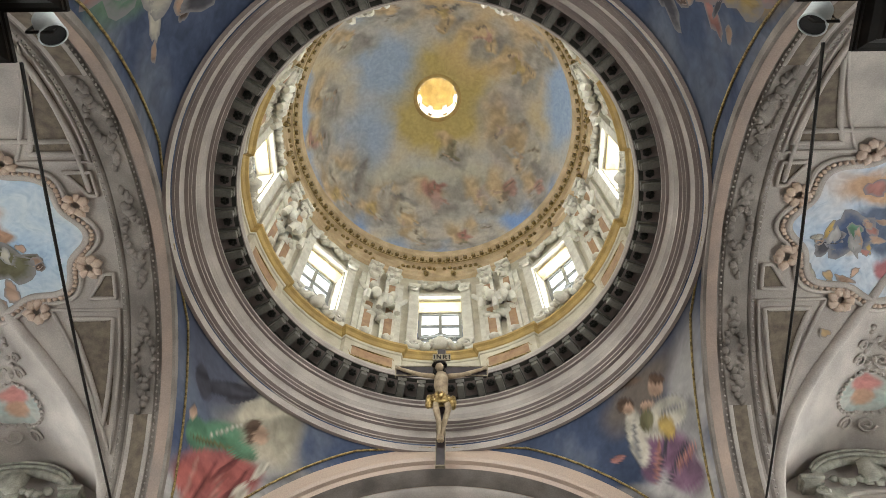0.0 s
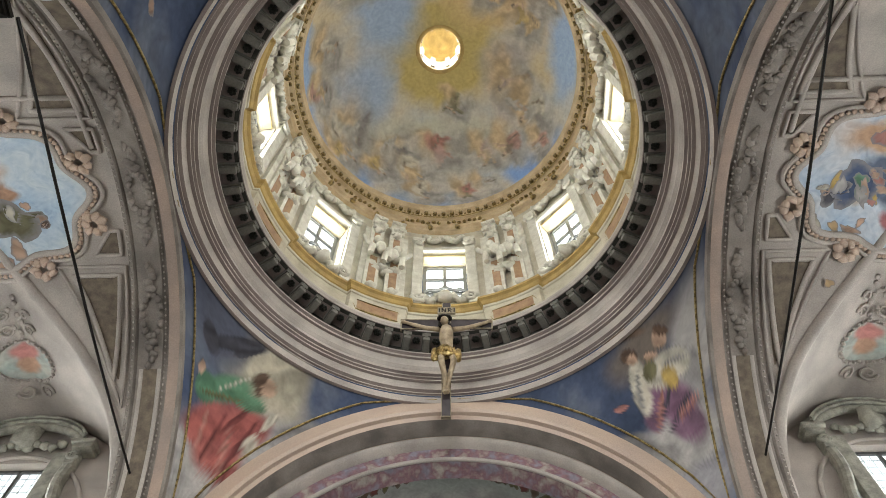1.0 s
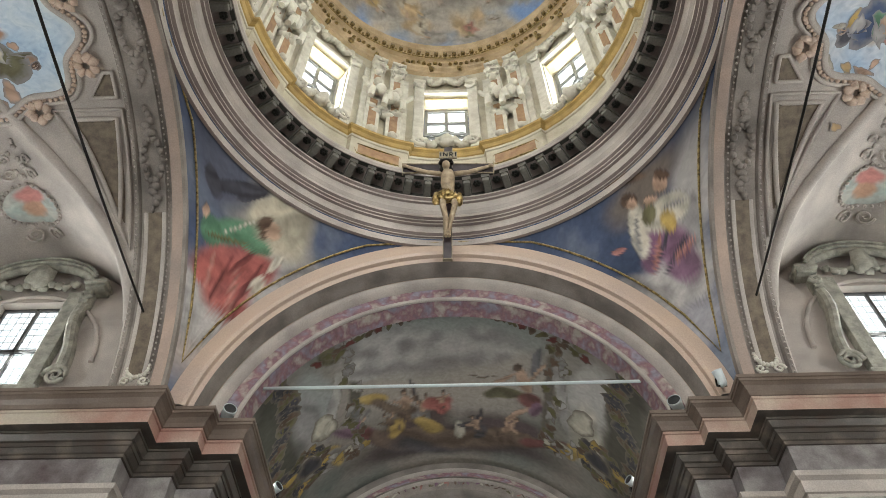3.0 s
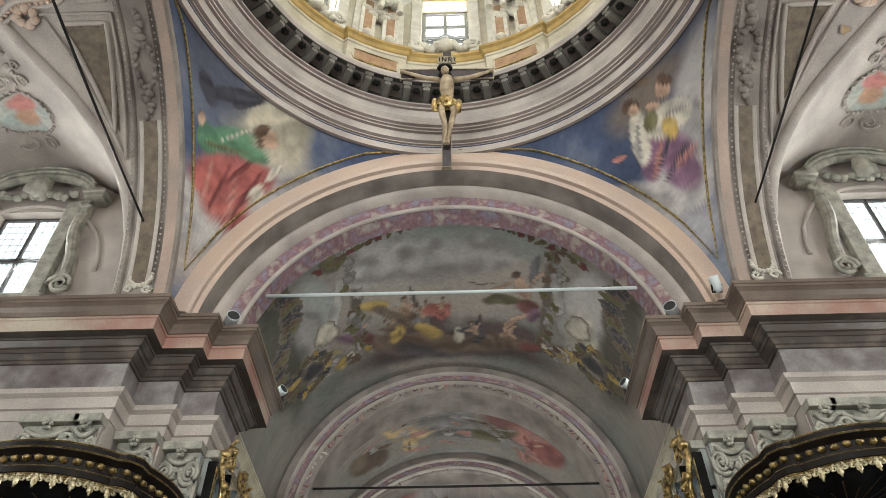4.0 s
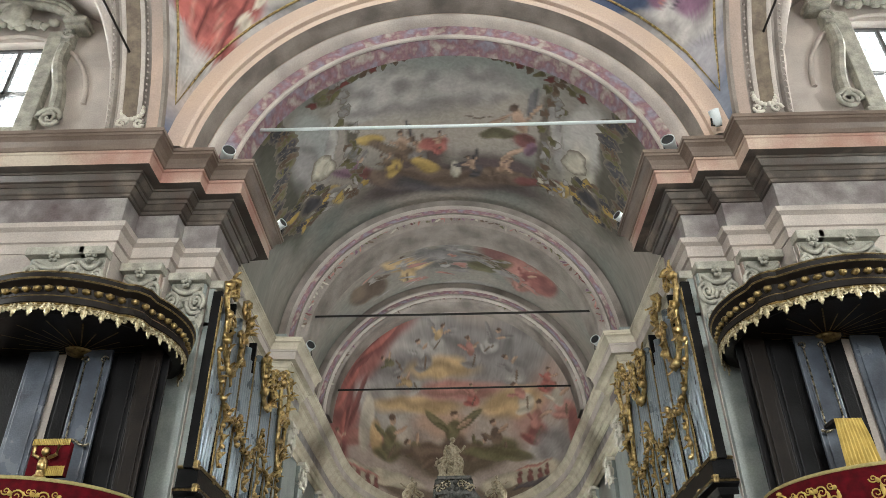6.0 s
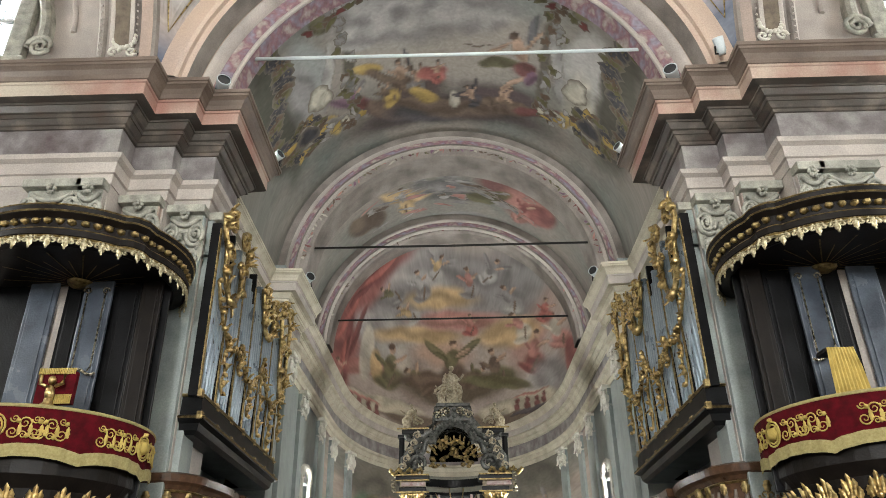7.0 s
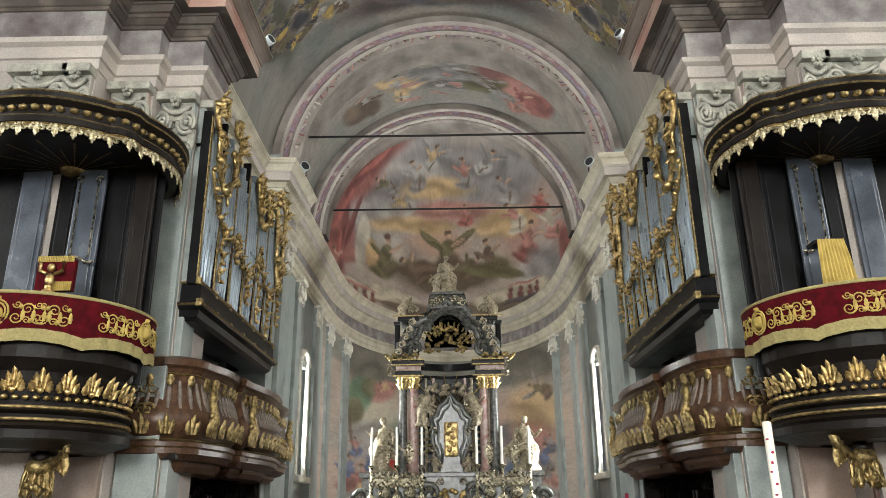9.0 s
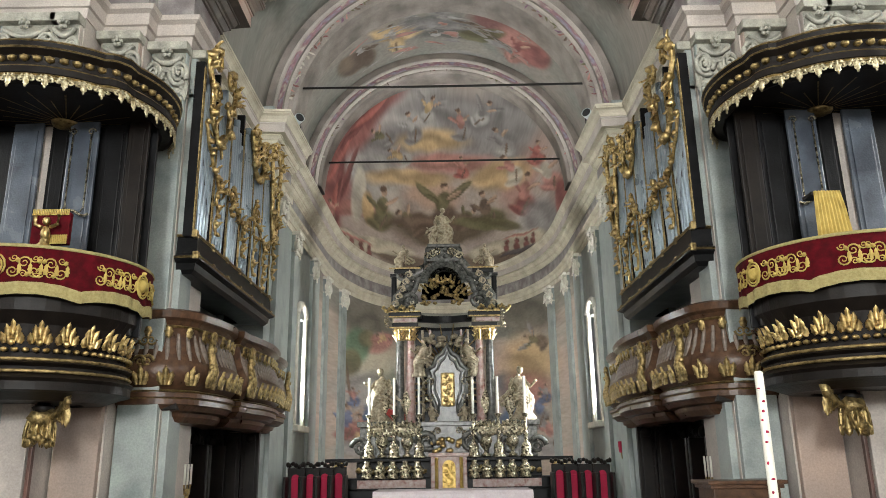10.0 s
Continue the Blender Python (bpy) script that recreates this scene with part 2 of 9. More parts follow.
def sweep(bm, path, prof, closed=False, mi=0, smooth=False):
    """A profile of (outward, height) along a level path; outward is to the right of the way. Corners are mitred."""
    n, rows = len(path), []
    for i, p in enumerate(path):
        p = Vector(p[:2])
        dirs = []
        if closed or i > 0:
            dirs.append((p - Vector(path[i - 1][:2])).normalized())
        if closed or i < n - 1:
            dirs.append((Vector(path[(i + 1) % n][:2]) - p).normalized())
        nrm = [Vector((d.y, -d.x)) for d in dirs]
        if len(nrm) == 2:
            b = (nrm[0] + nrm[1]).normalized()
            b = b / max(b.dot(nrm[0]), 0.35)
        else:
            b = nrm[0]
        rows.append([Vector((p.x + b.x * o, p.y + b.y * o, z)) for o, z in prof])
    quads(bm, rows, close_u=closed, mi=mi, smooth=smooth)


def tube(bm, pts, r=0.02, n=6, mi=0, taper=None, closed=False):
    """A round bar along points."""
    pts = [Vector(p) for p in pts]
    rows = []
    k = len(pts)
    for i, p in enumerate(pts):
        a = pts[(i - 1) % k] if closed else pts[max(i - 1, 0)]
        b = pts[(i + 1) % k] if closed else pts[min(i + 1, k - 1)]
        d = (b - a).normalized()
        u = d.cross(Vector((0.21, 0.35, 0.91)) if abs(d.z) < 0.9 else Vector((1, 0.1, 0))).normalized()
        v = d.cross(u)
        rr = r if taper is None else r * taper(i / max(k - 1, 1))
        rows.append([p + rr * (math.cos(6.2832 * j / n) * u + math.sin(6.2832 * j / n) * v) for j in range(n)])
    vs = quads(bm, rows, close_u=closed, close_v=True, mi=mi)
    if not closed:
        for ring in (vs[0], vs[-1]):
            try:
                bm.faces.new(ring).material_index = mi
            except ValueError:
                pass


def blob(bm, c, r, sub=2, mi=0, rough=0.0, m=None, seed=0.0):
    """A lump: a small sphere stretched by r and roughened."""
    g = bmesh.ops.create_icosphere(bm, subdivisions=sub, radius=1)
    for v in g["verts"]:
        k = 1 + rough * noise.noise(v.co * 2.3 + Vector((seed, c[0], c[1])))
        v.co = Vector((v.co.x * r[0] * k, v.co.y * r[1] * k, v.co.z * r[2] * k))
        if m:
            v.co = m @ v.co
        v.co += Vector(c)
    for f in {f for v in g["verts"] for f in v.link_faces}:
        f.smooth, f.material_index = True, mi


def scroll(bm, c, u, v, r, turns=1.6, thick=0.03, n=26, flip=1, mi=0):
    """A volute in the plane of u and v."""
    c, u, v = Vector(c), Vector(u), Vector(v)
    pts = []
    for i in range(n):
        t = i / (n - 1)
        a = flip * turns * 6.2832 * t
        rr = r * (1 - 0.85 * t)
        pts.append(c + u * rr * math.cos(a) + v * rr * math.sin(a))
    tube(bm, pts, thick, 6, mi, taper=lambda t: 1.15 - 0.5 * t)


def leaf(bm, c, u, v, w, length, height, bend=0.15, mi=0):
    """A carved leaf with a raised midrib and lobed edge; u across, v along, thick at the back."""
    c, u, v = Vector(c), Vector(u), Vector(v)
    nn = u.cross(v).normalized()
    rows = []
    for i in range(9):
        t = i / 8
        ww = w * (math.sin(3.1416 * (0.12 + 0.86 * t)) ** 0.7) * (1 + 0.18 * math.sin(t * 19))
        lift = bend * t * t
        rows.append([c + v * length * t + u * ww * s + nn * (height * (1 - s * s) + lift) for s in (-1, -0.5, 0, 0.5, 1)])
    quads(bm, rows, mi=mi)

TONES = {
    "red": (0.40, 0.11, 0.095), "green": (0.10, 0.24, 0.14), "violet": (0.20, 0.10, 0.17), "white": (0.58, 0.54, 0.45), "flesh": (0.52, 0.34, 0.24),
    "ochre": (0.50, 0.34, 0.09), "dusk": (0.045, 0.045, 0.06), "blue": (0.12, 0.18, 0.34), "brown": (0.14, 0.09, 0.06), "rose": (0.45, 0.20, 0.17),
    "cloud": (0.42, 0.40, 0.39), "olive": (0.13, 0.12, 0.05), "grey": (0.26, 0.25, 0.25), "deep": (0.16, 0.035, 0.035), "hair": (0.09, 0.05, 0.03),
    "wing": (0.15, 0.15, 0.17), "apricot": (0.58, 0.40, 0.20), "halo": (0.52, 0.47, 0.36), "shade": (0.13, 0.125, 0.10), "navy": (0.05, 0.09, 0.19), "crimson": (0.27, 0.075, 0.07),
}


def dab(out, u, v, a, b, turn, tone, soft=0.3, k=1.0):
    """One brush mark of fresco: an oval a by b, turned, stretched by k along v against the slant of the vault."""
    t = radians(turn)
    mx, my = a * math.cos(t), k * a * math.sin(t)
    big = math.hypot(mx, my)
    out.append((u, v, big, a * b * abs(k) / big, TONES[tone], soft, math.atan2(my, mx)))


def robed(out, u, v, s, turn, robe, cape, wing=None, k=1.0):
    """A plain robed shape of height s in brush marks."""
    t = radians(turn)
    def at(x, y, a, b, tn, tone, soft=0.16):
        dab(out, u + s * (x * math.cos(t) - y * math.sin(t)), v + k * s * (x * math.sin(t) + y * math.cos(t)), s * a, s * b, turn + tn, tone, soft, k)
    if wing:
        at(-0.3, 0.22, 0.32, 0.09, -40, wing)
        at(0.3, 0.24, 0.32, 0.09, 40, wing)
    at(0.05, -0.25, 0.25, 0.24, 10, robe, 0.3)
    at(-0.12, -0.38, 0.22, 0.10, -20, robe, 0.3)
    at(0.06, -0.28, 0.20, 0.03, 65, "brown")
    at(0.0, 0.05, 0.13, 0.20, -8, cape)
    at(-0.2, 0.12, 0.16, 0.05, -35, cape)
    at(0.2, 0.16, 0.15, 0.045, 30, "flesh")
    at(0.02, 0.33, 0.065, 0.08, 0, "flesh", 0.15)
    at(0.0, 0.38, 0.075, 0.05, 10, "hair", 0.2)


def waves(p, f, seed):
    """A smooth random field over points p (n, 2), waves of about f per metre."""
    r = np.random.default_rng(seed)
    out = np.zeros(len(p))
    for _ in range(9):
        a, q, ph = r.uniform(0, 6.28), f * r.uniform(0.6, 1.9) * 6.28, r.uniform(0, 6.28)
        out += np.sin(p[:, 0] * q * math.cos(a) + p[:, 1] * q * math.sin(a) + ph)
    return out / 3.0


def from_camera(ob, tilt):
    """Fits the frescoes to the camera's view: each vertex's place as it shows from there."""
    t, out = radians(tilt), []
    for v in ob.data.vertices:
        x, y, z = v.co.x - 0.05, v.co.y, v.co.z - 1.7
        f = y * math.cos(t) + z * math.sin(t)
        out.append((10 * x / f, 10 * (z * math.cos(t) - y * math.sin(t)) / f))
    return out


def paint_marks(ob, p, marks, tremble=0.05, fold=0.30, veil=(0.3, 0.27, 0.24), f0=0.3):
    """Lays the brush marks over a plastered surface, point by point; p: each vertex's place on the painting, in metres."""
    p = np.array(p)
    q = p + tremble * np.stack([waves(p, 0.9, 1) + 0.5 * waves(p, 2.6, 3), waves(p, 0.9, 2) + 0.5 * waves(p, 2.6, 4)], 1)
    grain = waves(p, 1.6, 5)
    rgb, alpha = np.zeros((len(p), 3)), np.zeros(len(p))
    for k, (u, v, ru, rv, col, soft, t) in enumerate(marks):
        col = [a * (1 - f0) + b * f0 for a, b in zip(col, veil)]
        d = q - (u, v)
        x = (d[:, 0] * math.cos(t) + d[:, 1] * math.sin(t)) / ru
        y = (-d[:, 0] * math.sin(t) + d[:, 1] * math.cos(t)) / rv
        f = np.clip((1 + soft - np.hypot(x, y)) / (2 * soft), 0, 1)
        f = 0.94 * f * f * (3 - 2 * f)
        tone = 0.92 + fold * np.sin(2.6 * y + 1.3 * x + 1.5 * grain + 1.7 * k) + 0.06 * grain
        rgb = rgb * (1 - f)[:, None] + np.array(col) * (f * tone)[:, None]
        alpha = alpha * (1 - f) + f
    rgb = np.clip(rgb / np.maximum(alpha, 1e-4)[:, None], 0.01, 0.8)
    layer = ob.data.attributes.new("paint", "FLOAT_COLOR", "POINT")
    layer.data.foreach_set("color", np.concatenate([rgb, alpha[:, None]], 1).astype(np.float32).ravel())


# ---- the large structure ----
YC, A, ZS = 5.0, 5.0, 9.8          # middle and half width of the crossing, springing of the arches
# places on the paintings: taken from the camera's view, on a plane 10 m off, tilted as given at paint_marks
D_APSE = []
dab(D_APSE, -1.01, 0.02, 0.53, 0.53, 0, "cloud", 0.4)
dab(D_APSE, -0.25, 0.53, 0.68, 0.45, 0, "cloud", 0.4)
dab(D_APSE, 0.50, 0.36, 0.60, 0.45, 0, "grey", 0.4)
dab(D_APSE, -0.78, 0.31, 0.45, 0.18, 15, "grey", 0.4)
dab(D_APSE, 0.13, 0.67, 0.53, 0.17, -10, "grey", 0.4)
dab(D_APSE, 0.96, 0.58, 0.30, 0.30, 0, "grey", 0.4)
dab(D_APSE, -0.49, -0.18, 0.60, 0.11, 0, "apricot", 0.4)
dab(D_APSE, 0.04, 0.01, 0.60, 0.12, 0, "rose", 0.4)
dab(D_APSE, -1.17, -0.58, 0.38, 0.11, 0, "rose", 0.18)
dab(D_APSE, 0.71, -0.17, 0.45, 0.18, 10, "apricot", 0.4)
dab(D_APSE, -0.18, 0.30, 0.45, 0.15, 0, "apricot", 0.4)
dab(D_APSE, -1.54, -0.65, 0.14, 0.45, 0, "crimson", 0.4)
dab(D_APSE, -1.45, -0.13, 0.18, 0.45, 14, "crimson", 0.4)
dab(D_APSE, -1.23, 0.43, 0.42, 0.23, 48, "crimson", 0.4)
dab(D_APSE, -0.85, 0.84, 0.42, 0.18, 38, "crimson", 0.4)
dab(D_APSE, -0.46, 1.08, 0.30, 0.09, 25, "crimson", 0.18)
dab(D_APSE, -1.35, 0.17, 0.38, 0.04, 62, "red", 0.18)
dab(D_APSE, -1.15, 0.51, 0.42, 0.04, 50, "deep", 0.18)
dab(D_APSE, -1.43, -0.28, 0.41, 0.04, 76, "deep", 0.18)
dab(D_APSE, -0.92, 0.73, 0.38, 0.04, 40, "red", 0.18)
dab(D_APSE, -1.50, -0.57, 0.38, 0.03, 80, "red", 0.18)
dab(D_APSE, -1.28, -0.13, 0.38, 0.04, 70, "deep", 0.18)
dab(D_APSE, -1.16, -0.39, 0.09, 0.35, -8, "white", 0.18)
dab(D_APSE, -1.05, -0.58, 0.08, 0.23, 0, "apricot", 0.18)
robed(D_APSE, -0.47, 0.49, 0.45, 20, "grey", "cloud", None)
robed(D_APSE, -0.21, 0.71, 0.41, -20, "cloud", "apricot", "grey")
robed(D_APSE, 0.20, 0.52, 0.45, 10, "grey", "rose", None)
robed(D_APSE, 0.51, 0.66, 0.38, -30, "cloud", "grey", "grey")
robed(D_APSE, -0.63, 0.12, 0.38, 50, "cloud", "apricot", None)
robed(D_APSE, 0.19, -0.04, 0.34, 0, "red", "rose", None)
robed(D_APSE, 0.72, 0.28, 0.45, 20, "cloud", "grey", None)
robed(D_APSE, -0.85, 0.39, 0.38, 60, "grey", "olive", None)
robed(D_APSE, -0.87, -0.57, 0.64, -8, "olive", "olive", None)
robed(D_APSE, -0.04, -0.53, 0.67, 0, "brown", "olive", "olive")
robed(D_APSE, 0.55, -0.61, 0.60, 20, "olive", "brown", None)
robed(D_APSE, 0.25, -0.72, 0.45, -50, "brown", "olive", None)
robed(D_APSE, -0.49, -0.74, 0.52, 60, "brown", "olive", None)
dab(D_APSE, -0.12, -0.76, 0.67, 0.10, 0, "brown", 0.4)
dab(D_APSE, 0.55, -0.82, 0.45, 0.09, -5, "olive", 0.18)
robed(D_APSE, 1.04, -0.40, 0.60, -10, "crimson", "rose", None)
robed(D_APSE, 1.35, -0.14, 0.52, 20, "rose", "white", None)
robed(D_APSE, 1.21, 0.12, 0.37, -10, "red", "red", None)
robed(D_APSE, 0.83, -0.09, 0.45, 30, "white", "rose", None)
dab(D_APSE, 1.26, -0.71, 0.25, 0.21, 0, "grey", 0.4)
dab(D_APSE, 1.53, -0.48, 0.10, 0.27, 0, "crimson", 0.18)
robed(D_APSE, -1.54, -0.61, 0.35, 0, "deep", "rose", None)
dab(D_APSE, -0.87, -1.09, 0.45, 0.09, -15, "halo", 0.18)
dab(D_APSE, 0.62, -1.15, 0.37, 0.09, 12, "halo", 0.18)
dab(D_APSE, -1.36, -0.99, 0.30, 0.12, -28, "halo", 0.18)
dab(D_APSE, 1.03, -1.03, 0.30, 0.12, 22, "halo", 0.18)
dab(D_APSE, -1.49, -0.88, 0.03, 0.04, 0, "deep", 0.18)
dab(D_APSE, -1.49, -0.96, 0.04, 0.05, 0, "deep", 0.18)
dab(D_APSE, -1.38, -0.95, 0.03, 0.04, 0, "deep", 0.18)
dab(D_APSE, -1.38, -1.03, 0.04, 0.05, 0, "deep", 0.18)
dab(D_APSE, -1.27, -1.01, 0.03, 0.04, 0, "deep", 0.18)
dab(D_APSE, -1.27, -1.09, 0.04, 0.05, 0, "deep", 0.18)
dab(D_APSE, -1.17, -1.06, 0.03, 0.04, 0, "deep", 0.18)
dab(D_APSE, -1.17, -1.14, 0.04, 0.05, 0, "deep", 0.18)
dab(D_APSE, -1.06, -1.10, 0.03, 0.04, 0, "deep", 0.18)
dab(D_APSE, -1.06, -1.18, 0.04, 0.05, 0, "deep", 0.18)
dab(D_APSE, 0.80, -1.08, 0.03, 0.04, 0, "deep", 0.18)
dab(D_APSE, 0.80, -1.16, 0.04, 0.05, 0, "deep", 0.18)
dab(D_APSE, 0.93, -1.05, 0.03, 0.04, 0, "deep", 0.18)
dab(D_APSE, 0.93, -1.13, 0.04, 0.05, 0, "deep", 0.18)
dab(D_APSE, 1.05, -1.01, 0.03, 0.04, 0, "deep", 0.18)
dab(D_APSE, 1.05, -1.09, 0.04, 0.05, 0, "deep", 0.18)
dab(D_APSE, 1.16, -0.96, 0.03, 0.04, 0, "deep", 0.18)
dab(D_APSE, 1.15, -1.04, 0.04, 0.05, 0, "deep", 0.18)
dab(D_APSE, -1.28, -0.95, 0.30, 0.02, -25, "rose", 0.18)
dab(D_APSE, -1.26, -1.17, 0.33, 0.03, -24, "dusk", 0.18)
dab(D_APSE, 0.99, -0.95, 0.25, 0.02, 20, "rose", 0.18)
dab(D_APSE, 0.97, -1.18, 0.28, 0.03, 20, "dusk", 0.18)
D_CHOIR = []
dab(D_CHOIR, -0.58, 0.79, 0.90, 0.30, 0, "cloud", 0.4)
dab(D_CHOIR, 0.39, 0.84, 0.52, 0.22, 0, "cloud", 0.4)
dab(D_CHOIR, -1.92, -0.16, 0.20, 0.35, 0, "grey", 0.4)
dab(D_CHOIR, 1.68, -0.31, 0.19, 0.33, 0, "white", 0.4)
dab(D_CHOIR, -1.58, 0.06, 0.06, 0.45, -6, "cloud", 0.18)
dab(D_CHOIR, 1.39, 0.15, 0.06, 0.45, 8, "cloud", 0.18)
dab(D_CHOIR, -1.52, -0.53, 0.11, 0.12, 0, "ochre", 0.18)
dab(D_CHOIR, 1.48, -0.53, 0.09, 0.10, 0, "ochre", 0.18)
dab(D_CHOIR, -1.64, 0.74, 0.18, 0.11, 20, "olive", 0.18)
dab(D_CHOIR, 1.74, 0.81, 0.18, 0.10, -20, "olive", 0.18)
dab(D_CHOIR, -1.19, 0.58, 0.30, 0.15, 20, "cloud", 0.18)
dab(D_CHOIR, -1.14, -0.29, 0.45, 0.09, -10, "violet", 0.18)
dab(D_CHOIR, -0.76, -0.35, 0.45, 0.11, -8, "brown", 0.18)
dab(D_CHOIR, -0.31, -0.40, 0.53, 0.11, 0, "dusk", 0.4)
dab(D_CHOIR, 0.22, -0.35, 0.53, 0.11, 0, "brown", 0.4)
dab(D_CHOIR, 0.74, -0.33, 0.45, 0.08, -10, "brown", 0.18)
dab(D_CHOIR, 1.12, -0.41, 0.30, 0.06, -10, "deep", 0.18)
dab(D_CHOIR, -1.52, -0.51, 0.23, 0.06, 20, "grey", 0.18)
dab(D_CHOIR, -0.31, -0.27, 0.38, 0.09, 0, "brown", 0.18)
dab(D_CHOIR, -1.05, 0.18, 0.20, 0.07, 10, "ochre", 0.18)
dab(D_CHOIR, -0.83, 0.06, 0.26, 0.07, -20, "brown", 0.18)
robed(D_CHOIR, -0.64, 0.12, 0.48, 10, "brown", "flesh", None)
robed(D_CHOIR, -0.41, 0.07, 0.42, -15, "grey", "flesh", "brown")
dab(D_CHOIR, -0.22, 0.12, 0.21, 0.08, 5, "red", 0.18)
robed(D_CHOIR, -0.13, 0.14, 0.33, 0, "red", "flesh", None)
dab(D_CHOIR, -0.34, -0.15, 0.20, 0.08, -10, "ochre", 0.18)
robed(D_CHOIR, -0.83, -0.14, 0.38, 40, "ochre", "brown", None)
robed(D_CHOIR, -1.21, -0.17, 0.38, 20, "deep", "violet", "grey")
dab(D_CHOIR, 0.04, -0.21, 0.06, 0.12, 0, "white", 0.18)
robed(D_CHOIR, 0.26, -0.17, 0.36, 30, "dusk", "flesh", "dusk")
robed(D_CHOIR, 0.67, -0.23, 0.38, -50, "brown", "flesh", None)
dab(D_CHOIR, -0.56, 0.34, 0.03, 0.11, 20, "dusk", 0.18)
dab(D_CHOIR, 1.10, 0.62, 0.08, 0.19, -15, "wing", 0.18)
dab(D_CHOIR, 0.64, 0.22, 0.25, 0.07, -4, "olive", 0.18)
dab(D_CHOIR, 0.92, 0.38, 0.09, 0.16, 15, "flesh", 0.18)
dab(D_CHOIR, 0.98, 0.12, 0.18, 0.11, -10, "deep", 0.18)
dab(D_CHOIR, 0.85, 0.55, 0.05, 0.06, 0, "hair", 0.18)
dab(D_CHOIR, 0.68, 0.41, 0.15, 0.03, 25, "flesh", 0.18)
dab(D_CHOIR, 1.13, 0.49, 0.15, 0.03, 40, "flesh", 0.18)
dab(D_CHOIR, 0.38, 0.46, 0.21, 0.01, -6, "brown", 0.18)
dab(D_CHOIR, 0.79, -0.06, 0.18, 0.04, 30, "flesh", 0.18)
dab(D_CHOIR, 1.05, 0.00, 0.12, 0.09, 20, "violet", 0.18)
dab(D_CHOIR, 0.98, -1.64, 0.35, 0.15, -20, "rose", 0.4)
dab(D_CHOIR, 1.17, -1.81, 0.27, 0.14, -30, "crimson", 0.18)
robed(D_CHOIR, 0.95, -1.69, 0.38, -30, "rose", "crimson", None)
dab(D_CHOIR, 0.50, -1.51, 0.30, 0.08, -5, "olive", 0.18)
dab(D_CHOIR, -0.63, -1.48, 0.33, 0.09, 5, "apricot", 0.18)
robed(D_CHOIR, -0.64, -1.51, 0.38, 20, "apricot", "cloud", None)
dab(D_CHOIR, -0.10, -1.37, 0.45, 0.09, 0, "grey", 0.18)
dab(D_CHOIR, -1.17, -1.84, 0.30, 0.12, 30, "brown", 0.18)
dab(D_CHOIR, 0.11, -1.79, 0.38, 0.08, 0, "cloud", 0.18)
D_PENL = []
dab(D_PENL, -2.25, -0.07, 0.45, 0.39, 0, "halo", 0.25)
dab(D_PENL, -2.77, 0.38, 0.41, 0.11, -12, "dusk", 0.14)
dab(D_PENL, -3.13, 0.48, 0.09, 0.24, 15, "dusk", 0.14)
dab(D_PENL, -2.62, 0.28, 0.23, 0.08, 10, "dusk", 0.14)
dab(D_PENL, -3.40, -1.40, 0.35, 0.30, 0, "cloud", 0.25)
dab(D_PENL, -2.41, -1.08, 0.45, 0.23, 10, "cloud", 0.25)
dab(D_PENL, -1.92, -0.82, 0.38, 0.18, 0, "grey", 0.25)
dab(D_PENL, -3.55, -1.02, 0.18, 0.38, 0, "cloud", 0.25)
dab(D_PENL, -2.97, -0.62, 0.50, 0.26, -8, "red", 0.25)
dab(D_PENL, -3.02, -0.95, 0.33, 0.38, 10, "red", 0.25)
dab(D_PENL, -2.63, -0.74, 0.30, 0.23, 20, "red", 0.25)
dab(D_PENL, -2.95, -1.22, 0.20, 0.26, 20, "red", 0.14)
dab(D_PENL, -3.28, -0.69, 0.20, 0.20, 0, "red", 0.14)
dab(D_PENL, -2.78, -0.58, 0.30, 0.04, 40, "deep", 0.14)
dab(D_PENL, -3.09, -0.80, 0.35, 0.04, 60, "deep", 0.14)
dab(D_PENL, -2.94, -1.03, 0.35, 0.04, 75, "rose", 0.14)
dab(D_PENL, -3.24, -0.72, 0.26, 0.03, 70, "rose", 0.14)
dab(D_PENL, -2.67, -0.85, 0.26, 0.03, 60, "deep", 0.14)
dab(D_PENL, -2.87, -1.14, 0.30, 0.03, 70, "deep", 0.14)
dab(D_PENL, -2.93, -0.19, 0.35, 0.18, -6, "green", 0.25)
dab(D_PENL, -3.19, -0.16, 0.15, 0.23, 20, "green", 0.14)
dab(D_PENL, -2.67, -0.36, 0.30, 0.10, -25, "green", 0.14)
dab(D_PENL, -3.00, -0.28, 0.30, 0.03, -20, "olive", 0.14)
dab(D_PENL, -2.81, -0.13, 0.23, 0.02, 15, "white", 0.14)
dab(D_PENL, -3.26, 0.12, 0.06, 0.09, 0, "flesh", 0.14)
dab(D_PENL, -2.38, -0.20, 0.11, 0.13, 15, "flesh", 0.14)
dab(D_PENL, -2.46, -0.09, 0.13, 0.08, 30, "hair", 0.14)
dab(D_PENL, -2.50, -0.23, 0.05, 0.11, 0, "hair", 0.14)
dab(D_PENL, -2.36, -0.63, 0.06, 0.14, -40, "white", 0.14)
dab(D_PENL, -2.60, -0.92, 0.15, 0.08, 60, "white", 0.14)
D_PENR = []
dab(D_PENR, 2.91, -1.07, 0.37, 0.31, 0, "cloud", 0.25)
dab(D_PENR, 3.26, -0.85, 0.22, 0.37, 0, "cloud", 0.25)
dab(D_PENR, 2.39, -1.06, 0.30, 0.18, 0, "grey", 0.25)
dab(D_PENR, 2.13, 0.37, 0.45, 0.10, 10, "brown", 0.14)
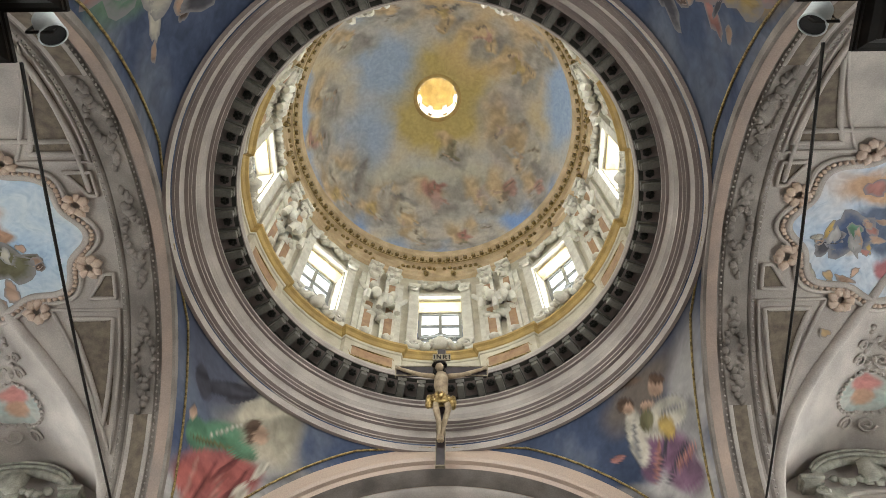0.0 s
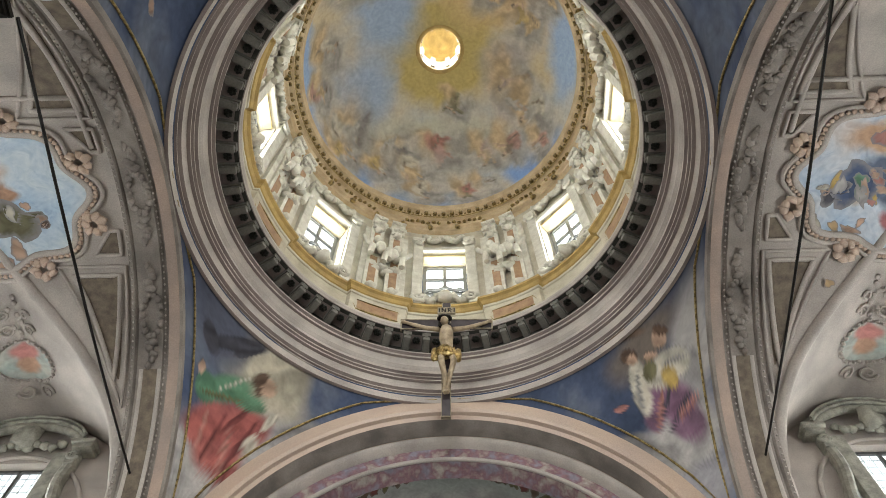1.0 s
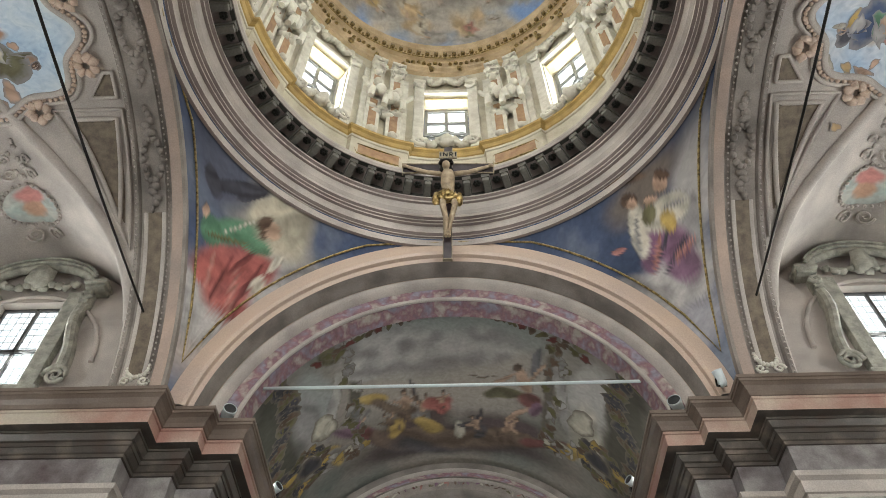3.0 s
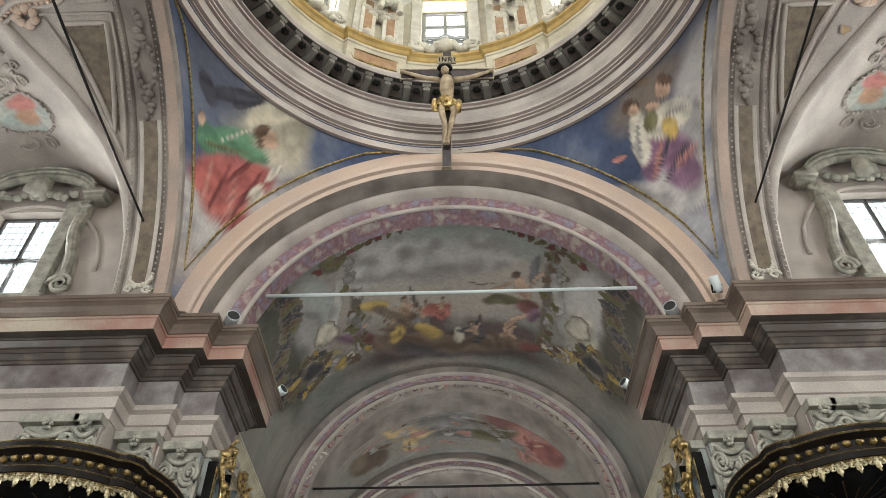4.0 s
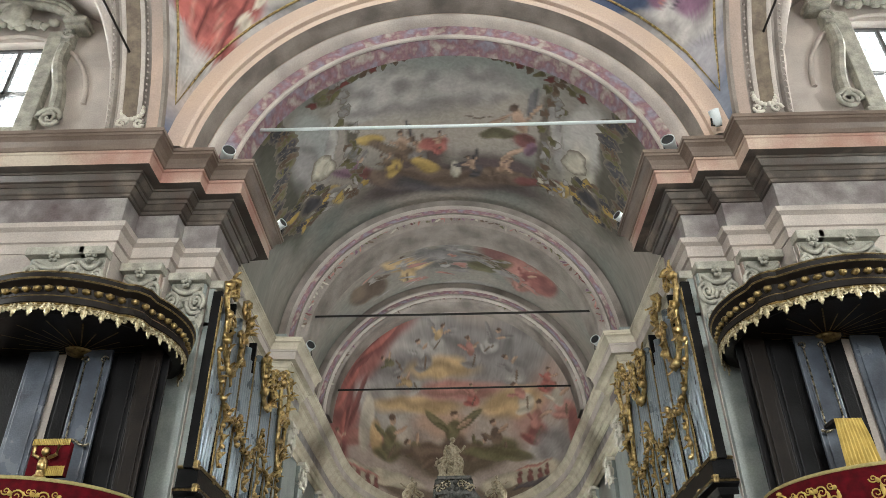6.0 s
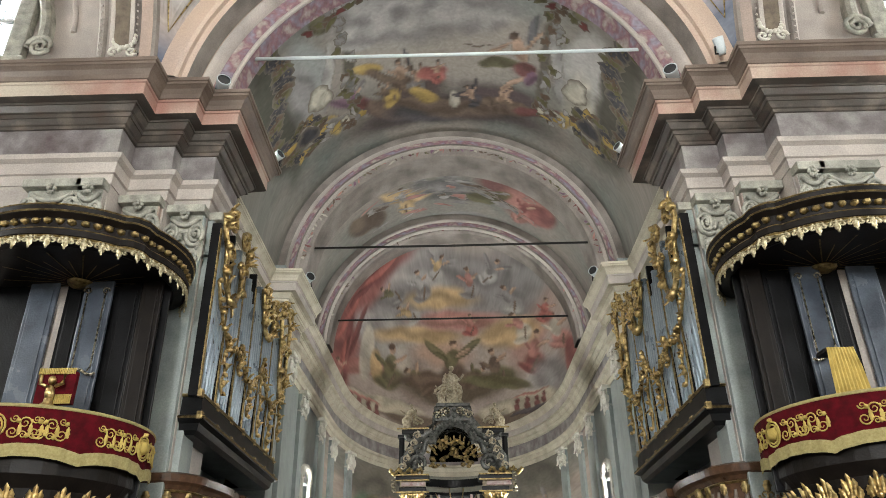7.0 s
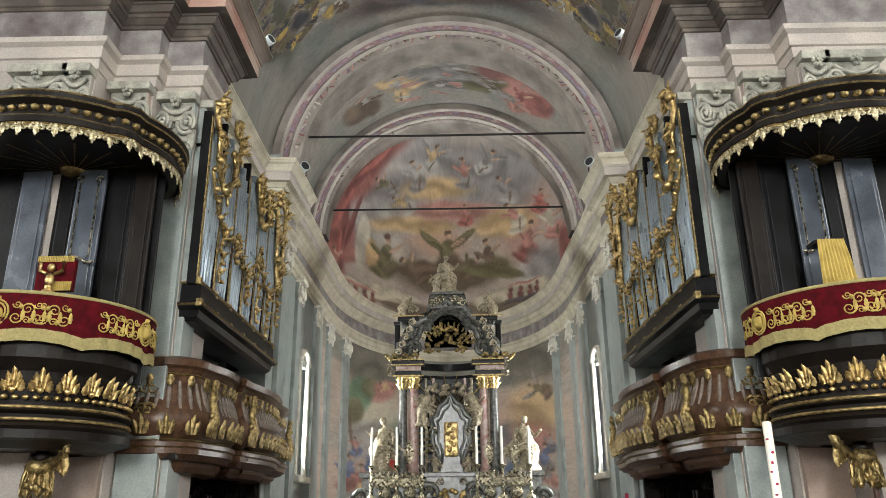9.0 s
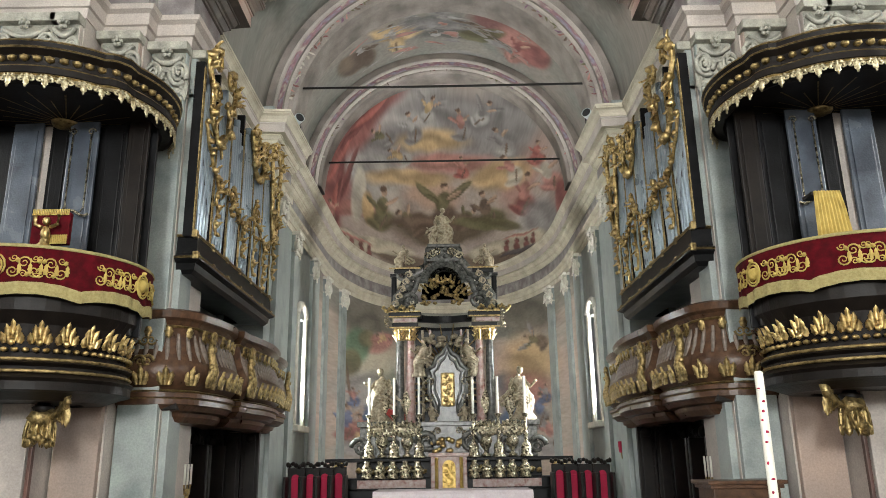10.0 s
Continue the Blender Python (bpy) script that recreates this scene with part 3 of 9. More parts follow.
dab(D_PENR, 3.20, -0.18, 0.12, 0.37, 0, "grey", 0.14)
dab(D_PENR, 2.84, -0.43, 0.37, 0.25, -12, "violet", 0.25)
dab(D_PENR, 3.09, -0.74, 0.27, 0.22, -35, "violet", 0.25)
dab(D_PENR, 2.63, -0.58, 0.15, 0.30, 8, "violet", 0.14)
dab(D_PENR, 2.86, -0.39, 0.33, 0.03, 70, "dusk", 0.14)
dab(D_PENR, 3.00, -0.62, 0.30, 0.03, 60, "dusk", 0.14)
dab(D_PENR, 2.74, -0.58, 0.30, 0.03, 80, "rose", 0.14)
dab(D_PENR, 3.11, -0.55, 0.22, 0.03, 50, "rose", 0.14)
dab(D_PENR, 2.50, -0.31, 0.13, 0.37, 10, "white", 0.14)
dab(D_PENR, 2.94, 0.02, 0.25, 0.19, 15, "white", 0.14)
dab(D_PENR, 2.75, -0.17, 0.19, 0.15, 0, "white", 0.14)
dab(D_PENR, 2.64, -0.10, 0.10, 0.13, -10, "olive", 0.14)
dab(D_PENR, 2.90, -0.17, 0.10, 0.15, 20, "ochre", 0.14)
dab(D_PENR, 2.48, -0.39, 0.03, 0.30, 5, "grey", 0.14)
dab(D_PENR, 2.98, 0.05, 0.19, 0.03, 20, "grey", 0.14)
dab(D_PENR, 2.76, 0.34, 0.10, 0.13, 0, "flesh", 0.14)
dab(D_PENR, 2.79, 0.45, 0.11, 0.07, 0, "hair", 0.14)
dab(D_PENR, 2.36, 0.10, 0.11, 0.10, 0, "hair", 0.14)
dab(D_PENR, 2.40, 0.05, 0.07, 0.08, 0, "flesh", 0.14)
dab(D_PENR, 2.64, 0.10, 0.10, 0.06, 20, "flesh", 0.14)
dab(D_PENR, 2.22, -0.56, 0.10, 0.04, 20, "rose", 0.14)
D_WALL = []
# niche heads beside the altar: their shade laid in as four dark dabs
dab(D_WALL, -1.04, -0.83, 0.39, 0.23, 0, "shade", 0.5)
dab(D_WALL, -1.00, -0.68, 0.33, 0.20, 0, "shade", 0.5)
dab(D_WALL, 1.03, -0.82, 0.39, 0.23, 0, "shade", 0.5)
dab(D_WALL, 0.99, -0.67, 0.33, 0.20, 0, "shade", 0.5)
dab(D_WALL, -1.09, -1.39, 0.38, 0.30, 0, "halo", 0.5)
dab(D_WALL, -1.08, -1.17, 0.30, 0.12, 0, "rose", 0.25)
dab(D_WALL, -1.17, -1.76, 0.33, 0.23, 0, "cloud", 0.5)
dab(D_WALL, 1.09, -1.43, 0.34, 0.33, 0, "apricot", 0.5)
dab(D_WALL, 1.05, -1.80, 0.30, 0.22, 0, "rose", 0.5)
dab(D_WALL, -1.22, -1.18, 0.17, 0.23, 0, "green", 0.25)
dab(D_WALL, -1.30, -1.39, 0.14, 0.17, 10, "olive", 0.25)
dab(D_WALL, -1.10, -1.09, 0.11, 0.11, 0, "olive", 0.25)
dab(D_WALL, -1.33, -1.69, 0.02, 0.30, 4, "brown", 0.25)
dab(D_WALL, -0.89, -1.09, 0.15, 0.08, 0, "rose", 0.25)
robed(D_WALL, -0.87, -1.09, 0.26, 60, "rose", "apricot", None)
robed(D_WALL, -1.38, -2.17, 0.56, 0, "crimson", "blue", None)
robed(D_WALL, -1.18, -2.29, 0.50, 10, "apricot", "rose", None)
robed(D_WALL, -0.97, -2.37, 0.38, -10, "white", "cloud", None)
robed(D_WALL, -1.28, -1.84, 0.30, 0, "blue", "rose", None)
dab(D_WALL, -1.26, -2.55, 0.30, 0.09, 0, "cloud", 0.25)
robed(D_WALL, 1.14, -1.14, 0.38, 70, "brown", "olive", "grey")
robed(D_WALL, 1.19, -2.06, 0.52, 0, "grey", "blue", None)
robed(D_WALL, 1.00, -2.29, 0.45, -10, "rose", "white", None)
robed(D_WALL, 1.34, -2.36, 0.45, 10, "cloud", "rose", None)
robed(D_WALL, 1.27, -1.84, 0.30, 0, "navy", "grey", None)
dab(D_WALL, 1.14, -2.61, 0.30, 0.09, 0, "cloud", 0.25)
D_DOME = []
for u, v, z, tn, robe, cape, wing in (
        (-0.1, -2.6, 1.1, 185, "red", "rose", None), (-1.4, -2.55, 0.9, 215, "cloud", "dusk", "wing"), (-2.75, -1.9, 1.3, 240, "white", "cloud", "wing"),
        (1.3, -2.6, 0.8, 160, "rose", "apricot", None), (1.35, -3.75, 0.8, 150, "cloud", "white", "cloud"), (-0.95, -3.1, 0.9, 190, "white", "apricot", None),
        (-0.6, -3.8, 0.8, 200, "white", "grey", None), (0.75, -3.85, 0.7, 170, "red", "olive", None), (1.95, -0.75, 1.1, 120, "grey", "violet", None), (2.5, -1.4, 1.1, 130, "white", "cloud", "cloud"),
        (1.9, -2.4, 0.8, 140, "rose", "brown", None), (0.35, -1.4, 0.5, 180, "olive", "olive", "olive"), (0.2, 2.3, 0.9, 5, "apricot", "ochre", "dusk"), (1.3, 1.7, 0.8, 30, "apricot", "rose", None),
        (2.2, 1.0, 0.9, 60, "apricot", "ochre", None), (-2.4, 2.0, 0.9, -30, "white", "apricot", None), (-3.1, 0.5, 0.9, -80, "apricot", "white", None), (-3.5, -0.6, 0.8, -100, "rose", "apricot", None), (-3.0, -2.4, 0.8, 225, "ochre", "apricot", None),
        (-1.9, -2.9, 0.7, 205, "ochre", "white", None), (2.9, -2.3, 0.7, 135, "rose", "cloud", None), (2.9, 1.9, 0.8, 50, "apricot", "cloud", None), (-1.2, 2.6, 0.8, -15, "cloud", "apricot", None)):
    dab(D_DOME, u + 0.1, v - 0.1, 0.95 * z, 0.55 * z, tn + 20, "cloud", 0.5)
    dab(D_DOME, u - 0.3 * z, v + 0.2, 0.6 * z, 0.3 * z, tn - 30, "apricot", 0.5)
    dab(D_DOME, u + 0.35 * z, v - 0.25, 0.5 * z, 0.25 * z, tn, "grey", 0.5)
    robed(D_DOME, u, v, z, tn, robe, cape, wing)
F_DOME = fresco("dome_fresco", [(0.30, (0.34, 0.42, 0.55)), (0.68, (0.60, 0.50, 0.32)), (0.42, (0.50, 0.50, 0.48)), (0.55, (0.58, 0.52, 0.42))], [
    (0, 0, 1.45, 1.45, (0.52, 0.41, 0.16), 0.2), (-1.4, 1.0, 0.8, 1.0, (0.36, 0.45, 0.60), 0.5), (1.2, 1.4, 1.0, 0.9, (0.62, 0.46, 0.22), 0.4),
    (2.3, 1.6, 0.8, 1.2, (0.62, 0.46, 0.28), 0.4), (1.9, -0.7, 0.5, 1.0, (0.44, 0.37, 0.36), 0.4), (2.6, -1.4, 0.5, 0.6, (0.60, 0.63, 0.66), 0.35),
    (-3.4, -2.4, 0.9, 0.9, (0.24, 0.36, 0.62), 0.4), (3.1, -2.6, 1.0, 0.9, (0.26, 0.37, 0.60), 0.4), (3.6, 0.5, 0.6, 1.4, (0.36, 0.48, 0.68), 0.4),
    (-2.0, -0.9, 0.7, 0.9, (0.36, 0.44, 0.58), 0.5), (-3.3, 1.0, 0.5, 1.3, (0.60, 0.50, 0.34), 0.45), (0.0, -4.1, 2.4, 0.35, (0.28, 0.36, 0.52), 0.5), (-2.9, -3.0, 1.0, 0.6, (0.22, 0.36, 0.66), 0.4), (2.9, -3.0, 1.0, 0.6, (0.22, 0.36, 0.66), 0.4), (-4.0, 0.3, 0.4, 1.6, (0.30, 0.42, 0.64), 0.4), (0.3, 2.6, 1.4, 0.6, (0.62, 0.44, 0.22), 0.5), (0.0, -2.2, 2.0, 0.5, (0.55, 0.54, 0.44), 0.5),
], 0.55, 0.8, marks=True)
SKYG = [(0.30, (0.03, 0.045, 0.085)), (0.74, (0.24, 0.26, 0.30)), (0.5, (0.075, 0.10, 0.17))]
F_PENL = fresco("pendentive_fresco_red_robe", SKYG, [
    (-4.6, 12.0, 0.9, 1.0, (0.42, 0.36, 0.33), 0.5), (-3.6, 14.2, 0.65, 0.5, (0.55, 0.49, 0.38), 0.5), (-3.3, 13.2, 0.6, 0.6, (0.36, 0.35, 0.36), 0.5), (-4.4, 14.5, 0.5, 0.4, (0.10, 0.11, 0.15), 0.5),
], 0.6, 0.45, 3, marks=True)
F_PENR = fresco("pendentive_fresco_violet_robe", SKYG, [
    (4.4, 12.8, 0.7, 0.6, (0.45, 0.42, 0.42), 0.4), (4.75, 13.9, 0.3, 0.7, (0.40, 0.38, 0.37), 0.5), (4.0, 14.5, 0.6, 0.35, (0.17, 0.14, 0.12), 0.5), (4.6, 12.0, 0.5, 0.5, (0.36, 0.35, 0.38), 0.5),
], 0.6, 0.45, 7, marks=True)
F_PENB = fresco("pendentive_fresco_green_robe", SKYG, [(-4.2, 12.8, 0.7, 0.7, (0.12, 0.2, 0.14), 0.2), (4.2, 12.8, 0.7, 0.7, (0.45, 0.30, 0.08), 0.2), (-3.7, 12.2, 0.4, 0.4, (0.2, 0.07, 0.14), 0.2), (3.6, 13.0, 0.3, 0.4, (0.35, 0.13, 0.07), 0.2)], 0.6, 0.4, 11)
F_OVAL = fresco("oval_sky_fresco", [(0.35, (0.36, 0.50, 0.66)), (0.65, (0.62, 0.68, 0.72))], [
    (-0.2, 0.15, 0.5, 0.55, (0.10, 0.11, 0.06), 0.25), (0.25, 0.0, 0.25, 0.22, (0.40, 0.24, 0.16), 0.3), (0.0, -0.5, 0.4, 0.35, (0.55, 0.44, 0.38), 0.35)], 0.8, 0.5)
F_OVAR = fresco("oval_saint_fresco", [(0.35, (0.42, 0.54, 0.68)), (0.65, (0.62, 0.60, 0.60))], [
    (-0.1, 0.1, 0.65, 0.55, (0.12, 0.15, 0.22), 0.25), (0.2, 0.9, 0.3, 0.25, (0.40, 0.16, 0.17), 0.3), (-0.3, -0.8, 0.8, 0.35, (0.52, 0.34, 0.22), 0.35), (0.5, -0.4, 0.3, 0.4, (0.45, 0.33, 0.08), 0.3), (-0.6, 0.3, 0.25, 0.3, (0.5, 0.42, 0.36), 0.3)], 0.8, 0.5, 4)
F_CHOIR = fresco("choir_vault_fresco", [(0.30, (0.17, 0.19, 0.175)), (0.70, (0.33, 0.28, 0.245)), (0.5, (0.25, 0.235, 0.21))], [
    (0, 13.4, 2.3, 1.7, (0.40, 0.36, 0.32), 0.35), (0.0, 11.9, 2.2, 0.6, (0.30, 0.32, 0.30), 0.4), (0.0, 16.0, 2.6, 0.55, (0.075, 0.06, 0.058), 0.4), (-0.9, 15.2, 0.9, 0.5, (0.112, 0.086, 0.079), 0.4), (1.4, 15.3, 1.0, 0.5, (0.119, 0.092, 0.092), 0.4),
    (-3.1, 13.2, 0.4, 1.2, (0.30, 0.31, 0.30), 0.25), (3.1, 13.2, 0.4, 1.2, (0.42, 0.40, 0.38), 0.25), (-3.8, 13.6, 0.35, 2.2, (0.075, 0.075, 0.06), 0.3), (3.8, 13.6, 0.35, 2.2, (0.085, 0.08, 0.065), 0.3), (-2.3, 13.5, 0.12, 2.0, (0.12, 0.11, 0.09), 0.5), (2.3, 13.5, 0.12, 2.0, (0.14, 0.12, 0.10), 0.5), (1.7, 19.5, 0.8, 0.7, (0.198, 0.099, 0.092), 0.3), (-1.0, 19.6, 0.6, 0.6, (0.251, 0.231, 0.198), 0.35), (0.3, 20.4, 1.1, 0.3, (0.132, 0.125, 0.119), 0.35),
], 0.45, 0.6, 2, marks=True)
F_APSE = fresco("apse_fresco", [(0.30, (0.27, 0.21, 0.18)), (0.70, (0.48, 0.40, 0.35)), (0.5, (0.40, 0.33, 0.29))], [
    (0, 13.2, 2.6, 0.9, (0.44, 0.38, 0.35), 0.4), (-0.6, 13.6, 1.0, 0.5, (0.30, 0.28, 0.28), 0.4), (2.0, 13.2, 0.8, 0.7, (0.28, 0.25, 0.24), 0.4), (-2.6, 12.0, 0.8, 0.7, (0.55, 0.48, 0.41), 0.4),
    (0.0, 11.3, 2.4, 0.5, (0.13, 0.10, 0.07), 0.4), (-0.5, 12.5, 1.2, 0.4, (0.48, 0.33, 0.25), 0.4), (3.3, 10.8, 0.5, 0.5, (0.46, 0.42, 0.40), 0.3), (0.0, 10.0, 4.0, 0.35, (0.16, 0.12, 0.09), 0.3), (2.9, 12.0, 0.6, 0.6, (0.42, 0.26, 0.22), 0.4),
], 0.5, 0.55, 5, marks=True)
F_FLORAL = fresco("floral_band_fresco", [(0.35, (0.27, 0.25, 0.30)), (0.65, (0.42, 0.37, 0.33)), (0.5, (0.25, 0.14, 0.16))], [], 3.2, 0.2, 1)
# the first patch paints shade across the wall's top, under the cornice
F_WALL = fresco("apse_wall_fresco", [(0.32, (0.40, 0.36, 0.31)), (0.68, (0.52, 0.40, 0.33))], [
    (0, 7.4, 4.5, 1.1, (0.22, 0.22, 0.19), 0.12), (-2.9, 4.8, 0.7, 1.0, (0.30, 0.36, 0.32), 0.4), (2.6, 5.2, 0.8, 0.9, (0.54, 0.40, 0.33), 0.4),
    (-2.2, 3.1, 0.6, 0.9, (0.40, 0.07, 0.06), 0.25), (-2.6, 4.6, 0.4, 0.8, (0.20, 0.25, 0.19), 0.35), (2.4, 4.6, 0.5, 0.5, (0.18, 0.18, 0.19), 0.35), (2.6, 3.0, 0.6, 0.8, (0.16, 0.20, 0.28), 0.3), (-3.1, 3.4, 0.25, 0.6, (0.12, 0.16, 0.24), 0.3)], 0.8, 0.5, 9, marks=True)

# floor and ground
bm = bmesh.new()
box(bm, -13, 13, -30, 34, -0.3, 0)
tagged(part("floor", bm, M["floor"]), "worn grey stone church floor", "floor", kind="structure")
bm = bmesh.new()
box(bm, -600, 600, -600, 600, -0.6, -0.32)
tagged(part("ground", bm, M["plain"]), "paved ground round the church", "ground", kind="structure")

# pendentives, on one sphere through the crossing's arches
RS = A * math.sqrt(2)
PEND = (("pendentive_1", 90, F_PENL), ("pendentive_2", 0, F_PENR), ("pendentive_3", 180, F_PENB), ("pendentive_4", 270, F_PENB))
for nm, q, fm in PEND:
    bm = bmesh.new()
    rows = []
    for i in range(145):
        a = radians(q + 90 * i / 144)
        far = A / max(abs(math.cos(a)), abs(math.sin(a)))
        near = 4.93
        row = []
        for j in range(65):
            rho = near + (far - near) * j / 64
            row.append(Vector((rho * math.cos(a), YC + rho * math.sin(a), ZS + math.sqrt(max(RS * RS - rho * rho, 0)))))
        rows.append(row)
    flat = [[(p.x, p.z) for p in row] for row in rows]
    quads(bm, rows, uv=lambda i, j: flat[i][j])
    ob = tagged(part(nm, bm, fm), "curved corner of the crossing painted with robed shapes on a dark blue sky", "pendentive", kind="structure")
    if nm in ("pendentive_1", "pendentive_2"):
        paint_marks(ob, from_camera(ob, 55), D_PENL if nm == "pendentive_1" else D_PENR, 0.012, 0.24, (0.3, 0.27, 0.26), 0.05)
    # gilt line round the painting, set in from its edges
    bm = bmesh.new()
    line = []
    for i in range(1, 36):
        a = radians(q + 90 * i / 36)
        far = A / max(abs(math.cos(a)), abs(math.sin(a)))
        rho = far - min(0.16, 0.4 * (far - 4.93))
        line.append(Vector((rho * math.cos(a), YC + rho * math.sin(a), ZS - 0.02 + math.sqrt(RS * RS - rho * rho))))
    tube(bm, line, 0.025, 5)
    part("gilt_line", bm, M["gilt"], ob)

# moulded ring under the drum; shade of its level faces is put into the colour
bm = bmesh.new()
prof = [(5.05, 14.70), (4.98, 14.70), (4.94, 14.90), (4.89, 14.90), (4.89, 14.93), (4.82, 14.95), (4.78, 15.12), (4.71, 15.12), (4.71, 15.16), (4.66, 15.17), (4.66, 15.21), (4.60, 15.23), (4.62, 15.34),
        (4.56, 15.42), (4.52, 15.60), (4.46, 15.60), (4.46, 15.66), (4.40, 15.68), (4.40, 15.73), (4.50, 15.74), (4.50, 15.96), (4.02, 16.0), (3.98, 16.06), (3.98, 16.12), (4.05, 16.16), (4.4, 16.18)]
for i in range(len(prof) - 1):
    (r0, z0), (r1, z1) = prof[i], prof[i + 1]
    revolve(bm, [prof[i], prof[i + 1]], 0, YC, 0, n=128, smooth=False, mi=1 if abs(z1 - z0) > abs(r1 - r0) else 0)
ring = tagged(part("ring_cornice", bm, [M["ring"], M["light"]], None), "moulded ring cornice carrying the dome's drum, its steps' shade painted brown-grey", "cornice", kind="structure")
NB = 60
bm = bmesh.new()
box(bm, -0.095, 0.095, -0.42, 0, -0.13, 0, 0.012)
box(bm, -0.075, 0.075, -0.40, 0, -0.24, -0.13, 0.02)
blob(bm, (0, -0.36, -0.12), (0.07, 0.07, 0.08), 1)
br = part("bracket", bm, M["bracket"], ring)
bm = bmesh.new()
for k in range(6):
    a = k * 1.0472
    blob(bm, (0.055 * math.cos(a), -0.21 + 0.055 * math.sin(a), -0.015), (0.045, 0.045, 0.03), 1)
blob(bm, (0, -0.21, -0.03), (0.035, 0.035, 0.035), 1)
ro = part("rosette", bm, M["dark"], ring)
# near-black ground in the recesses between the brackets
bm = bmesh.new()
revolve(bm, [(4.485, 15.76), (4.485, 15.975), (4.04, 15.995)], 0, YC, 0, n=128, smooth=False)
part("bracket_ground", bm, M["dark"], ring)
for k in range(NB):
    a = 6.2832 * k / NB
    for src, da in ((br, 0), (ro, math.pi / NB)):
        o = src if k == 0 else src.copy()
        if k:
            scene.collection.objects.link(o)
        o.matrix_basis = Matrix.Translation((0, YC, 15.98)) @ Matrix.Rotation(a + da, 4, "Z") @ Matrix.Translation((0, 4.46, 0))

# drum: wall with eight window openings
RD = 4.30
bm = bmesh.new()
ZW0, ZW1 = 18.05, 20.55
hw = math.degrees(0.58 / RD)
cuts = []
for k in range(8):
    c = 90 + 45 * k
    cuts += [c - hw, c - hw / 3, c + hw / 3, c + hw] + [c + hw + (45 - 2 * hw) * s / 8 for s in range(1, 8)]
zs = [16.1, ZW0, ZW1, 22.2]
lo = {}
for i, a in enumerate(cuts):
    for j, z in enumerate(zs):
        for r in (RD, RD + 0.7):
            lo[i, j, r] = bm.verts.new((r * math.cos(radians(a)), YC + r * math.sin(radians(a)), z))
nc = len(cuts)
for i in range(nc):
    k = (i + 1) % nc
    hole = i % 11 < 3
    for j in range(3):
        if hole and j == 1:
            continue
        for r in (RD, RD + 0.7):
            bm.faces.new([lo[i, j, r], lo[k, j, r], lo[k, j + 1, r], lo[i, j + 1, r]]).smooth = True
    if hole:
        for j in (1, 2):
            bm.faces.new([lo[i, j, RD], lo[k, j, RD], lo[k, j, RD + 0.7], lo[i, j, RD + 0.7]])
    if i % 11 == 0:
        bm.faces.new([lo[i, 1, RD], lo[i, 2, RD], lo[i, 2, RD + 0.7], lo[i, 1, RD + 0.7]])
    if i % 11 == 3:
        bm.faces.new([lo[i, 1, RD], lo[i, 2, RD], lo[i, 2, RD + 0.7], lo[i, 1, RD + 0.7]])
drum = tagged(part("wall_drum", bm, M["cream"]), "cream stuccoed drum wall of the dome, pierced by windows", "wall", kind="structure")

# windows of the drum
def drum_window():
    w = thing("window_3", "small bright window with a grey iron frame in the drum", "window", kind="structure")
    bm = bmesh.new()
    box(bm, -0.6, 0.6, 0.50, 0.53, 0, 2.5)
    part("pane", bm, M["glass"], w)
    bm = bmesh.new()
    for x in (-0.55, 0, 0.55):
        box(bm, x - 0.045, x + 0.045, 0.42, 0.48, 0, 2.5, 0.006)
    for z in (0.05, 1.0, 1.75, 2.44):
        box(bm, -0.58, 0.58, 0.42, 0.48, z - 0.04, z + 0.04, 0.006)
    part("window_frame", bm, M["frame"], w)
    bm = bmesh.new()
    tube(bm, [(x, 0.36, 0.95 + 0.14 * math.cos(x * 3.0) + 0.05 * math.cos(x * 14)) for x in np.linspace(-0.58, 0.58, 15)], 0.045, 6)
    blob(bm, (0, 0.34, 1.12), (0.09, 0.05, 0.12), 1)
    part("crossbar", bm, M["frame"], w)
    bm = bmesh.new()
    box(bm, -0.575, 0.575, 0.05, 0.30, 2.40, 2.49)
    part("reveal", bm, M["soffit"], w, "pale ochre painted soffit")
    return w


dw = drum_window()
for k in range(8):
    m = Matrix.Translation((0, YC, ZW0)) @ Matrix.Rotation(radians(45 * k), 4, "Z") @ Matrix.Translation((0, RD, 0))
    if k == 0:
        dw.matrix_basis = m
    else:
        copy_thing(dw, m).name = "window_%d" % (3 + k)

# gilt rail and plinth of the drum, breaking forward under the pilasters
def ring_path(r_in, r_out):
    pts = []
    for k in range(8):
        c = 90 + 45 * k
        for a, r in ((-13, r_out), (-12.4, r_in), (-6, r_in), (0, r_in), (6, r_in), (12.4, r_in), (13, r_out), (17.5, r_out), (22.5, r_out), (27.5, r_out)):
            pts.append((r * math.cos(radians(c + a)), YC + r * math.sin(radians(c + a))))
    return pts[::-1]


bm = bmesh.new()
